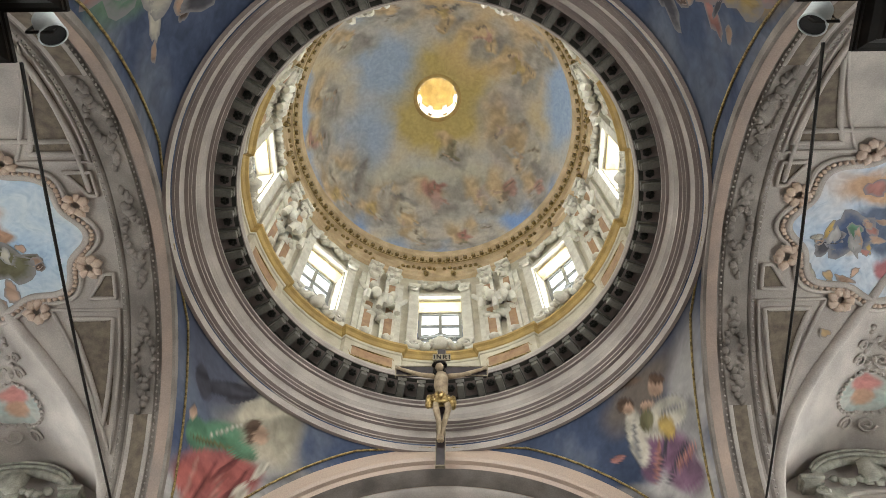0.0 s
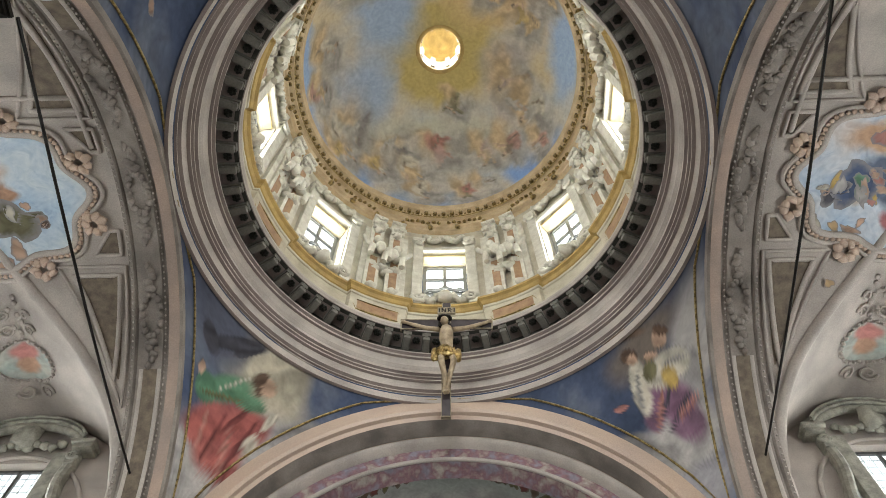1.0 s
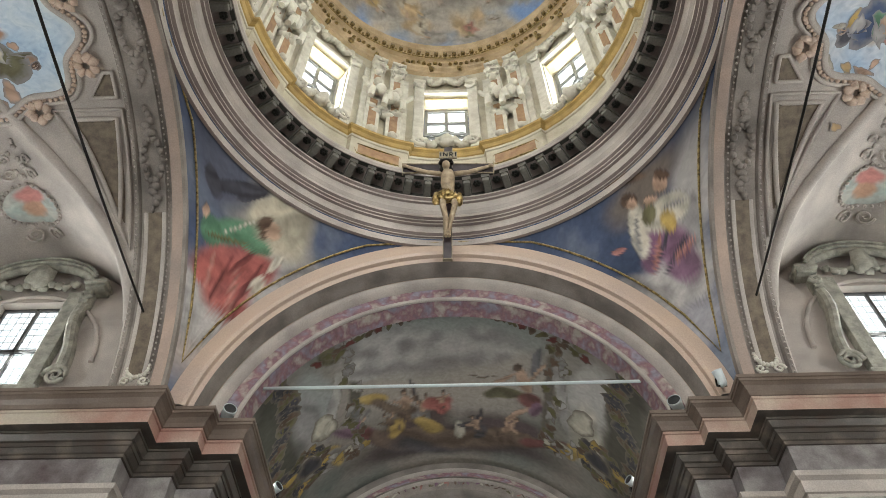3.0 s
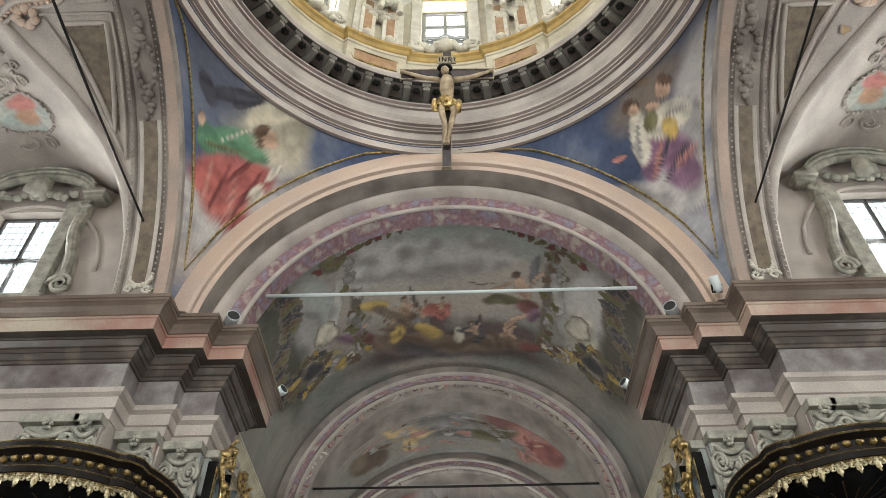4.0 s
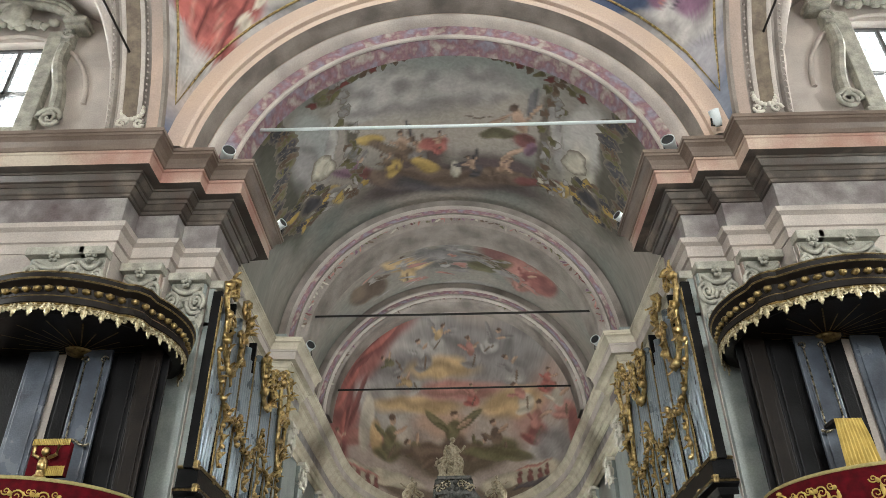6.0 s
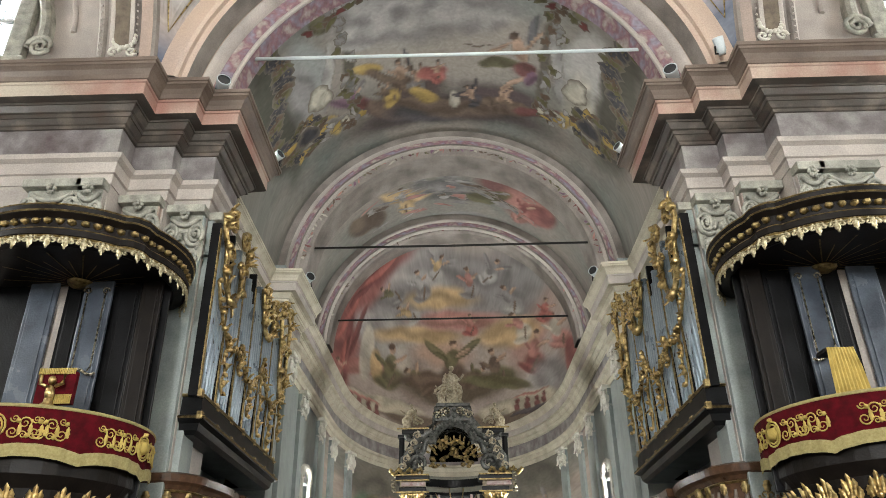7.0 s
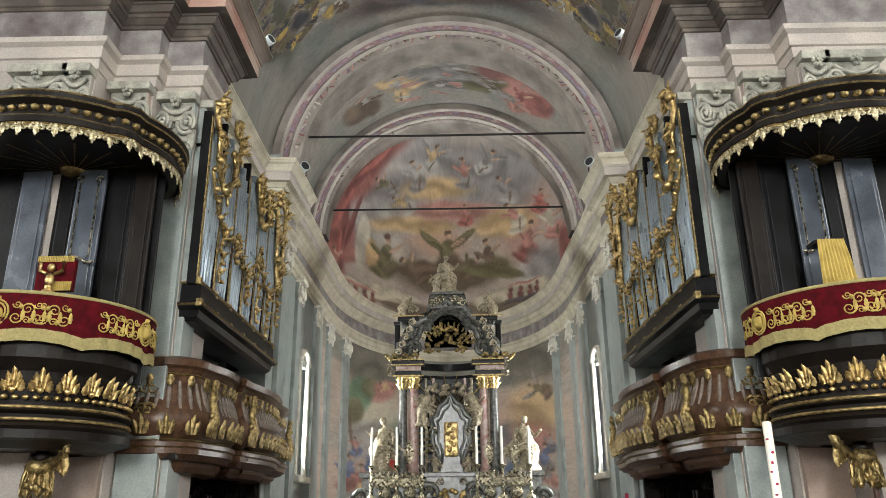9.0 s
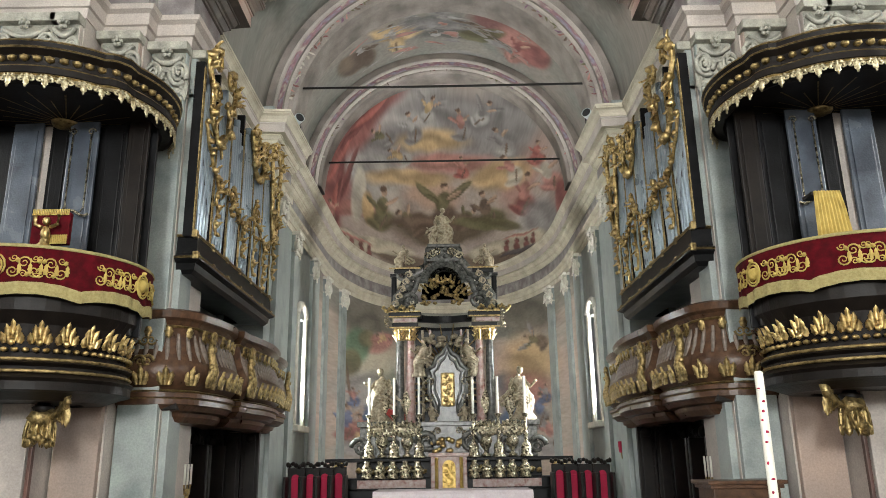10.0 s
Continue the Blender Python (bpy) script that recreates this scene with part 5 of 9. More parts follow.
    # window: panes, bars, stone surround with scrolls
    win = thing("window_" + side, "tall leaded window in a grey stone surround with scrolls", "window", kind="structure")
    bm = bmesh.new()
    box(bm, s * xc - wx, s * xc + wx, 10.46, 10.48, wz0, wz1)
    part("pane", bm, M["glass"], win)
    bm = bmesh.new()
    for k in range(1, 8):
        box(bm, s * xc - wx + k * wx / 4 - 0.006, s * xc - wx + k * wx / 4 + 0.006, 10.43, 10.455, wz0, wz1)
    for k in range(1, 13):
        box(bm, s * xc - wx, s * xc + wx, 10.43, 10.455, wz0 + k * 0.18 - 0.006, wz0 + k * 0.18 + 0.006)
    part("lead_lattice", bm, M["plastic"], win)
    bm = bmesh.new()
    box(bm, s * xc - 0.035, s * xc + 0.035, 10.38, 10.44, wz0, wz1, 0.008)
    box(bm, s * xc - wx, s * xc + wx, 10.38, 10.44, wz0 + 1.1, wz0 + 1.18, 0.008)
    for e in (-1, 1):
        box(bm, s * xc + e * (wx - 0.03) - 0.03, s * xc + e * (wx - 0.03) + 0.03, 10.38, 10.44, wz0, wz1, 0.008)
    box(bm, s * xc - wx, s * xc + wx, 10.38, 10.44, wz1 - 0.06, wz1, 0.008)
    part("window_bars", bm, M["lead"], win)
    bm = bmesh.new()
    for e in (-1, 1):
        xa = s * xc + e * (wx + 0.16)
        box(bm, xa - 0.16, xa + 0.16, 10.02, 10.22, wz0 - 0.15, wz1 + 0.1, 0.03)
        xo = s * xc + e * (wx + 0.42)
        # slender console: an S-shaped strip with a volute at its foot and a bracket under the hood
        rows = []
        for q in range(17):
            f = q / 16
            cxq = xo + e * (0.20 * (1 - f) ** 2 + 0.06 * math.sin(f * 6.2))
            zq = wz0 + 0.25 + f * 1.9
            rows.append([(cxq - 0.10, 10.2, zq), (cxq - 0.10, 10.02, zq), (cxq - 0.04, 9.97, zq), (cxq + 0.04, 9.97, zq), (cxq + 0.10, 10.02, zq), (cxq + 0.10, 10.2, zq)])
        quads(bm, rows, smooth=False)
        scroll(bm, (xo + e * 0.22, 10.0, wz0 + 0.12), (-e, 0, 0), (0, 0, 1), 0.24, 2.1, 0.045, 30, flip=1)
        scroll(bm, (xo + e * 0.02, 9.95, wz1 - 0.05), (e, 0, 0), (0, 0, -1), 0.13, 1.8, 0.04, 22, flip=1)
        box(bm, xo - 0.10, xo + 0.10, 9.95, 10.2, wz1 - 0.28, wz1 + 0.08, 0.02)
        box(bm, s * xc + e * (wx + 0.55) - 0.24, s * xc + e * (wx + 0.55) + 0.24, 9.82, 10.2, wz1 + 0.2, wz1 + 0.29, 0.015)
        box(bm, s * xc + e * (wx + 0.55) - 0.20, s * xc + e * (wx + 0.55) + 0.20, 9.88, 10.2, wz1 + 0.1, wz1 + 0.2, 0.015)
    pts = []
    for q in range(13):
        a = math.pi * (0.14 + 0.72 * q / 12)
        pts.append((s * xc + 1.35 * math.cos(a), 9.98, wz1 - 0.15 + 1.0 * math.sin(a)))
    tube(bm, pts, 0.09, 8)
    tube(bm, [(p[0], 9.9, p[2] + 0.11) for p in pts], 0.045, 6)
    tube(bm, [(p[0], 9.86, p[2] + 0.19) for p in pts], 0.03, 6)
    blob(bm, (s * xc, 9.92, wz1 + 0.5), (0.26, 0.16, 0.3), 2, rough=0.5)
    for q in range(10):
        blob(bm, (s * xc + (q - 4.5) * 0.17, 10.02, wz1 + 0.3 + 0.05 * math.cos(q * 2)), (0.12, 0.09, 0.1), 1, rough=0.6, seed=q)
    box(bm, s * xc - wx - 0.4, s * xc + wx + 0.4, 9.98, 10.2, wz0 - 0.25, wz0 - 0.08, 0.03)
    part("surround", bm, M["stone"], win, "carved grey stone surround", smooth=False)
    # niche line beside the window
    bm = bmesh.new()
    tube(bm, [(s * xc + 1.78 * math.cos(math.pi * q / 24), 10.17, 11.6 + 1.9 * math.sin(math.pi * q / 24)) for q in range(25)], 0.05, 6)
    part("blind_arch_moulding", bm, M["light"], v)

    # transverse band at the crossing with moulded edges
    bm = bmesh.new()
    arch(bm, [(5.02, 0.0), (4.86, 0.0), (4.84, s * 0.06), (4.84, s * 0.24), (4.92, s * 0.26), (4.92, s * 0.36), (4.86, s * 0.38), (4.86, s * 0.84), (4.9, s * 0.86), (4.84, s * 0.9), (4.84, s * 0.97), (5.0, s * 1.0)], (s * A, YC, ZC), "x", n=64, smooth=False)
    band = part("transverse_arch", bm, M["mauve"], v)
    bm = bmesh.new()
    arch(bm, [(4.83, s * 0.05), (4.82, s * 0.15), (4.83, s * 0.25)], (s * A, YC, ZC), "x", n=64)
    part("arch_edge", bm, M["pink"], band)
    bm = bmesh.new()
    for k in range(3, 62):
        a = math.pi * k / 64
        for d in (0.93, 0.31):
            for e in (0, 0.5):
                aa = math.pi * (k + e) / 64
                blob(bm, (s * (A + d), YC + 4.81 * math.cos(aa), ZC + 4.81 * math.sin(aa)), (0.02, 0.024, 0.024), 1)
    part("bead_row", bm, M["light"], band)

    def on(x, y_angle, lift=0.02):
        a = radians(y_angle)
        return Vector((s * x, YC + (5 - lift) * math.cos(a), ZC + (5 - lift) * math.sin(a)))
    bm = bmesh.new()
    for a0, a1 in ((12, 50), (130, 168)):
        arch(bm, [(4.856, s * 0.46), (4.852, s * 0.58), (4.856, s * 0.72)], (s * A, YC, ZC), "x", a0, a1, n=24)
    part("painted_strip", bm, M["panel"], band)
    bm = bmesh.new()
    for d in (0.42, 0.76):
        for a0, a1 in ((12, 50), (130, 168)):
            arch(bm, [(4.86, s * (d - 0.04)), (4.83, s * d), (4.86, s * (d + 0.04))], (s * A, YC, ZC), "x", a0, a1, n=24)
    part("strip_moulding", bm, M["light"], band)
    # stucco on the band: cartouches and panels
    bm = bmesh.new()
    for a in (62, 90, 118):
        for k in range(14):
            q = 6.2832 * k / 14
            blob(bm, on(5.58 + 0.18 * math.cos(q), a + 4.6 * math.sin(q), 0.17), (0.07, 0.08, 0.07), 1, rough=0.6, seed=k)
        for e in (-1, 1):
            for q in range(5):
                blob(bm, on(5.58 + 0.05 * math.sin(q * 2.0), a + e * (6 + q * 1.3), 0.16), (0.13 - 0.018 * q, 0.1, 0.07), 1, rough=0.6, seed=q + a)
    part("cartouches", bm, M["mauve"], band)
    # panels of the vault
    bm = bmesh.new()
    bm2 = bmesh.new()
    def outline(pts, r):
        out = []
        for (xa, aa), (xb, ab) in zip(pts, pts[1:] + pts[:1]):
            out += [on(xa + (xb - xa) * q / 8, aa + (ab - aa) * q / 8, 0.03) for q in range(8)]
        tube(bm, out, r, 6, closed=True)
    for flip in (1, -1):
        def fl(pts):
            return [(x, a if flip > 0 else 180 - a) for x, a in pts]
        tri = fl([(6.22, 71), (7.1, 71), (6.9, 66), (6.32, 48)])
        outline(tri, 0.05)
        outline(fl([(6.1, 73), (7.4, 73), (7.0, 64), (6.12, 42)]), 0.035)
        quads(bm2, [[on(tri[0][0] + (tri[1][0] - tri[0][0]) * i / 6 * (1 - (j / 8) ** 1.0 * 0.97), tri[0][1] + (tri[3][1] - tri[0][1]) * j / 8, 0.012) for j in range(9)] for i in range(7)])
        small = fl([(6.15, 75.5), (6.65, 75.5), (6.5, 78), (6.32, 81), (6.15, 81)])
        outline(small, 0.04)
        quads(bm2, [[on(6.15 + (0.5 - 0.36 * j / 6) * i / 4, small[0][1] + (small[3][1] - small[0][1]) * j / 6, 0.012) for j in range(7)] for i in range(5)])
    part("panel_frames", bm, M["light"], v)
    part("painted_panels", bm2, M["panel"], v, "dull brown painted panels")
    # long ribs along the vault's springing and round the oval
    bm = bmesh.new()
    for a in (112, 134):
        tube(bm, [on(6.3 + 6 * q / 10, a, 0.03) for q in range(11)], 0.05, 6)
    tube(bm, [on(6.28, a, 0.03) for a in range(100, 169, 4)], 0.05, 6)
    part("vault_ribs", bm, M["light"], v)
    # oval with a scalloped outline
    ox, rx, ra = 8.4, 1.75, 16.5
    bm = bmesh.new()
    def oval(q, k=1.0):
        w = 1 + 0.07 * math.cos(8 * q)
        return ox + rx * k * w * math.cos(q), 90 - ra * k * w * math.sin(q)
    rows = [[on(*oval(6.2832 * i / 64, k / 8), 0.04) for k in range(9)] for i in range(65)]
    quads(bm, rows, uv=lambda i, j: ((-s) * -1 * rx * j / 8 * math.cos(6.2832 * i / 64), 1.5 * j / 8 * math.sin(6.2832 * i / 64)))
    part("oval_painting", bm, F_OVAL if s < 0 else F_OVAR, v, "oval sky painting")
    bm = bmesh.new()
    tube(bm, [on(*oval(6.2832 * i / 96, 1.0), 0.05) for i in range(96)], 0.07, 6, closed=True)
    tube(bm, [on(*oval(6.2832 * i / 96, 1.12), 0.04) for i in range(96)], 0.045, 6, closed=True)
    part("oval_frame", bm, M["light"], v)
    bm = bmesh.new()
    for i in range(120):
        blob(bm, on(*oval(6.2832 * i / 120, 1.06), 0.06), (0.05, 0.05, 0.05), 1, rough=0.6, seed=i)
    for i in range(8):
        q = 6.2832 * (i + 0.5) / 8
        for k in range(7):
            qq = 0.9 * k
            p = oval(q, 1.22)
            blob(bm, on(p[0] + 0.16 * math.cos(qq), p[1] + 1.8 * math.sin(qq), 0.08), (0.1, 0.1, 0.09), 1, rough=0.7, seed=i + k)
    part("oval_garland", bm, M["peach"], v)
    # lunette medallion with stucco wreath
    bm = bmesh.new()
    def on_lu(a, y, lift=0.03):
        d = (90 - a) / 60
        return Vector((s * (xc - lr * d), y, lz - lift + 4.1 * (1 - abs(d)) ** 0.25))
    for k in range(28):
        q = 6.2832 * k / 28
        blob(bm, on_lu(90 + 13.5 * math.cos(q), 8.6 + 0.5 * math.sin(q), 0.07), (0.045, 0.045, 0.035), 1, rough=0.5, seed=k)
    for e in (-1, 1):
        for y0, r in ((9.35, 0.2), (7.85, 0.16), (7.5, 0.12)):
            c0, c1, c2 = on_lu(90 + e * 5, y0, 0.04), on_lu(90 + e * 7, y0, 0.04), on_lu(90 + e * 5, y0 + 0.05, 0.04)
            scroll(bm, c0, (c1 - c0).normalized(), (c2 - c0).normalized(), r, 1.5, 0.028, 16, e)
    for k in range(7):
        blob(bm, on_lu(90 + 2.5 * math.sin(k * 2.0), 7.95 - 0.14 * k, 0.04), (0.06, 0.07, 0.04), 1, rough=0.6, seed=k)
    part("lunette_stucco", bm, M["light"], v)
    bm = bmesh.new()
    rows = [[on_lu(90 + 12.5 * r / 4 * math.cos(6.2832 * i / 24), 8.6 + 0.46 * r / 4 * math.sin(6.2832 * i / 24), 0.05) for r in range(5)] for i in range(25)]
    quads(bm, rows, uv=lambda i, j: (0.4 * j / 4 * math.cos(6.2832 * i / 24), 0.4 * j / 4 * math.sin(6.2832 * i / 24)))
    part("medallion", bm, F_MEDAL, v, "small round painting")
    # ornamented pilaster foot above the cornice
    bm = bmesh.new()
    for k in range(18):
        q = 6.2832 * k / 18
        blob(bm, (s * (5.55 + 0.19 * math.cos(q)), 9.74, 10.98 + 0.19 * math.sin(q)), (0.05, 0.05, 0.05), 1, rough=0.4, seed=k)
    for z in (10.72, 11.28, 11.45, 11.62):
        for e in (-1, 1):
            scroll(bm, (s * (5.55 + e * 0.16), 9.76 - 0.25 * (z - 11) * 0, z), (1, 0, 0), (0, 0, 1), 0.11, 1.3, 0.03, 14, e)
    blob(bm, (s * 5.55, 9.74, 11.8), (0.1, 0.07, 0.18), 1, rough=0.5)
    part("pilaster_ornament", bm, M["white"], v)


F_MEDAL = fresco("medallion_painting", [(0.35, (0.30, 0.36, 0.34)), (0.65, (0.42, 0.40, 0.36))], [(0, 0.05, 0.16, 0.22, (0.42, 0.26, 0.18), 0.3), (0, -0.2, 0.22, 0.15, (0.45, 0.2, 0.18), 0.3)], 2.0, 0.2)
transept(-1)
transept(1)

# nave behind the camera: vault, walls, end wall; and choir roof, back wall
bm = bmesh.new()
arch(bm, [(5.0, -26), (5.0, 0.0)], (0, 0, ZC), n=32)
tagged(part("nave_vault", bm, M["light"]), "plain barrel vault of the nave", "vault", kind="structure")
for s in (-1, 1):
    bm = bmesh.new()
    for y0, y1 in ((-26, -21), (-19, -14), (-12, -7), (-5, 0.0)):
        box(bm, min(s * 5, s * 5.5), max(s * 5, s * 5.5), y0, y1, 0, 9.9)
    for y0 in (-21, -14, -7):
        box(bm, min(s * 5, s * 5.5), max(s * 5, s * 5.5), y0, y0 + 2, 0, 4.5)
        box(bm, min(s * 5, s * 5.5), max(s * 5, s * 5.5), y0, y0 + 2, 8.5, 9.9)
    tagged(part("wall_nave_" + ("1" if s < 0 else "2"), bm, M["light"]), "unseen nave wall with added window openings", "wall", kind="structure")
bm = bmesh.new()
box(bm, -5.5, 5.5, -26.5, -26, 0, 6)
box(bm, -5.5, -2, -26.5, -26, 6, 15)
box(bm, 2, 5.5, -26.5, -26, 6, 15)
box(bm, -2, 2, -26.5, -26, 11, 15)
tagged(part("wall_west", bm, M["plain"]), "unseen end wall of the nave with an added window opening", "wall", kind="structure")
bm = bmesh.new()
for x0, x1, y0, y1 in ((-13.2, -5.2, -27, 34), (5.2, 13.2, -27, 34), (-5.2, 5.2, -27, -0.2), (-5.2, 5.2, 10.2, 34)):
    box(bm, x0, x1, y0, y1, 16.4, 16.7)
tagged(part("ceiling", bm, M["plain"]), "attic floor over the vaults", "ceiling", kind="structure")

# the pendentives' tips stand on the cornices
for k in (1, 2, 3, 4):
    me = bpy.data.objects["pendentive_%d" % k].data
    for v in me.vertices:
        v.co.z = max(v.co.z, 10.362)
# ---- light in the window openings, and added fill ----
for k in range(8):
    a = radians(90 + 45 * k)
    window_light((4.66 * math.cos(a), YC + 4.66 * math.sin(a), 19.3), (0, YC, 19.6), 1.05, 2.3, 92)
window_light((0, YC, 28.6), (0, YC, 20), 0.9, 0.9, 90)
for s in (-1, 1):
    window_light((s * 8.55, 10.3, 12.2), (s * 6, 3, 9), 1.35, 2.2, 170)
    # fill added before the solid end wall, which has no window
    window_light((s * 12.5, 5.0, 9.0), (s * 5, 5.0, 11.5), 3.0, 5.0, 640 if s < 0 else 820)
    # added fill for the choir vault, hidden by the pier cornice
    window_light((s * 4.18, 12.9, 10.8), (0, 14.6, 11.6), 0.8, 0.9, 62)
    window_light((s * 4.5, 21.8, 4.2), (0, 22.6, 5.4), 1.1, 2.9, 520)
    # second added choir fill, hidden by the choir arch; no opening here
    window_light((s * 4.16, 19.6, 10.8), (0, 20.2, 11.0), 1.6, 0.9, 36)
    # unseen nave windows, added as fill from behind the camera
    for y in (-20, -13, -6):
        window_light((s * 5.2, y, 6.5), (0, y + 2, 5.5), 1.9, 3.8, 480)
# unseen west window, added to light the piers from the front
window_light((0, -26.2, 8.5), (0, 0, 8.5), 3.8, 4.8, 3900)

# glowing panes added behind the choir fill lights, out of sight
for s, y, w in ((-1, 12.9, 0.8), (1, 12.9, 0.8), (-1, 19.6, 1.6), (1, 19.6, 1.6)):
    low = thing("window_13", "glowing pane added above the choir cornice beside the fill light", "window", kind="structure")
    bm = bmesh.new()
    box(bm, min(s * 4.24, s * 4.26), max(s * 4.24, s * 4.26), y - w / 2, y + w / 2, 10.3, 11.3)
    part("pane", bm, M["glass"], low)
    bm = bmesh.new()
    for k in range(5):
        yy = y - w / 2 + w * k / 4
        box(bm, min(s * 4.2, s * 4.235), max(s * 4.2, s * 4.235), yy - 0.03, yy + 0.03, 10.3, 11.3)
    part("window_frame", bm, M["frame"], low)

# ---- painted figures: flat shapes of paint on the plaster ----
def paints(toward, f):
    """The tones, faded towards a wall's own colour."""
    return [paint_tone(k, tuple(a * (1 - f) + b * f for a, b in zip(c, toward)), toward) for k, c in TONES.items()]


def paint_tone(k, c, toward):
    """Fresco paint: drapery-like light and dark strokes, thinning out into the ground at the patch's rim."""
    m = bpy.data.materials.new("paint_" + k)
    m.use_nodes = True
    n, l = m.node_tree.nodes, m.node_tree.links
    p = n["Principled BSDF"]
    p.inputs["Roughness"].default_value, p.inputs["Specular IOR Level"].default_value = 0.75, 0.25
    co, uv = n.new("ShaderNodeTexCoord"), n.new("ShaderNodeUVMap")
    a, b = n.new("ShaderNodeTexNoise"), n.new("ShaderNodeTexNoise")
    for x, sc, d, w in ((a, 2.6, 3, 0.8), (b, 7.0, 4, 0.4)):
        x.inputs["Scale"].default_value, x.inputs["Detail"].default_value, x.inputs["Distortion"].default_value = sc, d, w
        l.new(co.outputs["Object"], x.inputs["Vector"])
    r = n.new("ShaderNodeValToRGB")
    for i, (pos, f) in enumerate(((0.32, 0.55), (0.66, 1.12), (0.48, 0.86))):
        e = r.color_ramp.elements[i] if i < 2 else r.color_ramp.elements.new(pos)
        e.position, e.color = pos, (*(min(x * f, 0.85) for x in c), 1)
    l.new(a.outputs[0], r.inputs[0])
    sx = n.new("ShaderNodeSeparateXYZ")
    l.new(uv.outputs[0], sx.inputs[0])
    ad = n.new("ShaderNodeMath")
    ad.operation = "MULTIPLY_ADD"
    ad.inputs[1].default_value = 0.45
    l.new(b.outputs[0], ad.inputs[0])
    l.new(sx.outputs[0], ad.inputs[2])
    mr = n.new("ShaderNodeMapRange")
    mr.interpolation_type = "SMOOTHSTEP"
    mr.inputs[1].default_value, mr.inputs[2].default_value, mr.inputs[4].default_value = 0.78, 1.26, 0.92
    l.new(ad.outputs[0], mr.inputs[0])
    mx = n.new("ShaderNodeMix")
    mx.data_type = "RGBA"
    l.new(mr.outputs[0], mx.inputs[0])
    l.new(r.outputs[0], mx.inputs[6])
    mx.inputs[7].default_value = (*toward, 1)
    l.new(mx.outputs[2], p.inputs["Base Color"])
    return m


PI = {k: i for i, k in enumerate(TONES)}


class Paint:
    """Patches of paint on a curved wall; each new layer lies a few millimetres before the last."""
    def __init__(self, surf):
        self.bm, self.surf, self.n, self.rng = bmesh.new(), surf, 0, random.Random(7)

    def patch(self, u, v, a, b, turn, tone, wob=0.25, rings=3, n=22, lobes=None):
        rng, t = self.rng, radians(turn)
        ph = [rng.uniform(0, 6.28) for _ in range(4)]
        lift = 0.0055 + 0.00004 * self.n
        self.n += 1
        rows = []
        for i in range(n):
            q = 6.2832 * i / n
            k = 1 + wob * (0.5 * math.sin(2 * q + ph[0]) + 0.4 * math.sin(3 * q + ph[1]) + 0.3 * math.sin(5 * q + ph[2]) + 0.22 * math.sin(9 * q + ph[3]))
            row = []
            for r in range(rings + 1):
                x, y = a * k * r / rings * math.cos(q), b * k * r / rings * math.sin(q)
                row.append(self.surf(u + x * math.cos(t) - y * math.sin(t), v + (x * math.sin(t) + y * math.cos(t)), lift))
            rows.append(row)
        quads(self.bm, rows, close_u=True, mi=PI[tone], uv=lambda i, j: (j / rings, i / n))

    def figure(self, u, v, s, turn=0, robe="red", cape="green", wing=None):
        """A plain robed shape of height s; turn tips it over."""
        t = radians(turn)
        def at(x, y):
            return u + s * (x * math.cos(t) - y * math.sin(t)), v + s * (x * math.sin(t) + y * math.cos(t))
        r = self.rng
        if wing:
            for e in (-1, 1):
                x, y = at(e * 0.32, 0.22)
                self.patch(x, y, s * 0.34, s * 0.10, turn + e * 38 + r.uniform(-10, 10) + (180 if e < 0 else 0), wing, 0.2)
        x, y = at(0.05, -0.28)
        self.patch(x, y, s * 0.30, s * 0.26, turn + r.uniform(-15, 15), robe, 0.35)
        x, y = at(r.uniform(-0.22, 0.22), -0.36)
        self.patch(x, y, s * 0.20, s * 0.12, turn + r.uniform(-30, 30), robe, 0.4)
        x, y = at(0.0, 0.02)
        self.patch(x, y, s * 0.17, s * 0.24, turn + r.uniform(-12, 12), cape, 0.3)
        for e in (-1, 1):
            x, y = at(e * 0.2, 0.10 + r.uniform(-0.05, 0.08))
            self.patch(x, y, s * 0.16, s * 0.055, turn + e * r.uniform(5, 45), cape, 0.3)
            x, y = at(e * 0.36, 0.16 + r.uniform(-0.1, 0.12))
            self.patch(x, y, s * 0.06, s * 0.035, turn + e * 30, "flesh", 0.2)
        for k in range(9):
            x, y = at(r.uniform(-0.2, 0.25), r.uniform(-0.45, 0.12))
            self.patch(x, y, s * 0.15, s * 0.022, turn + r.uniform(40, 130), r.choice([robe, "brown", cape, "dusk", robe]), 0.3)
        x, y = at(r.uniform(-0.05, 0.05), 0.33)
        self.patch(x, y, s * 0.075, s * 0.09, turn, "flesh", 0.08)
        x, y = at(-0.02, 0.385)
        self.patch(x, y, s * 0.085, s * 0.055, turn, "hair", 0.2)

    def small(self, u, v, s, tones, n=7, spread=0.5):
        """A loose group of small shapes."""
        r = self.rng
        for _ in range(n):
            self.patch(u + r.gauss(0, spread * s), v + r.gauss(0, spread * s), s * r.uniform(0.12, 0.34), s * r.uniform(0.06, 0.2), r.uniform(0, 180), r.choice(tones), 0.4, 2, 16)

    def done(self, parent, label, toward=(0.25, 0.24, 0.25), f=0.15):
        return tagged(part("painted_figures", self.bm, paints(toward, f), parent, label), kind="stuff")


def on_pendentive(x, z, lift):
    r = RS - lift
    rho2 = max(r * r - (z - ZS) ** 2, x * x + 0.01)
    y = YC + math.sqrt(rho2 - x * x)
    return Vector((x, y, z)) if y < 9.985 else Vector((x, 10.06, z))


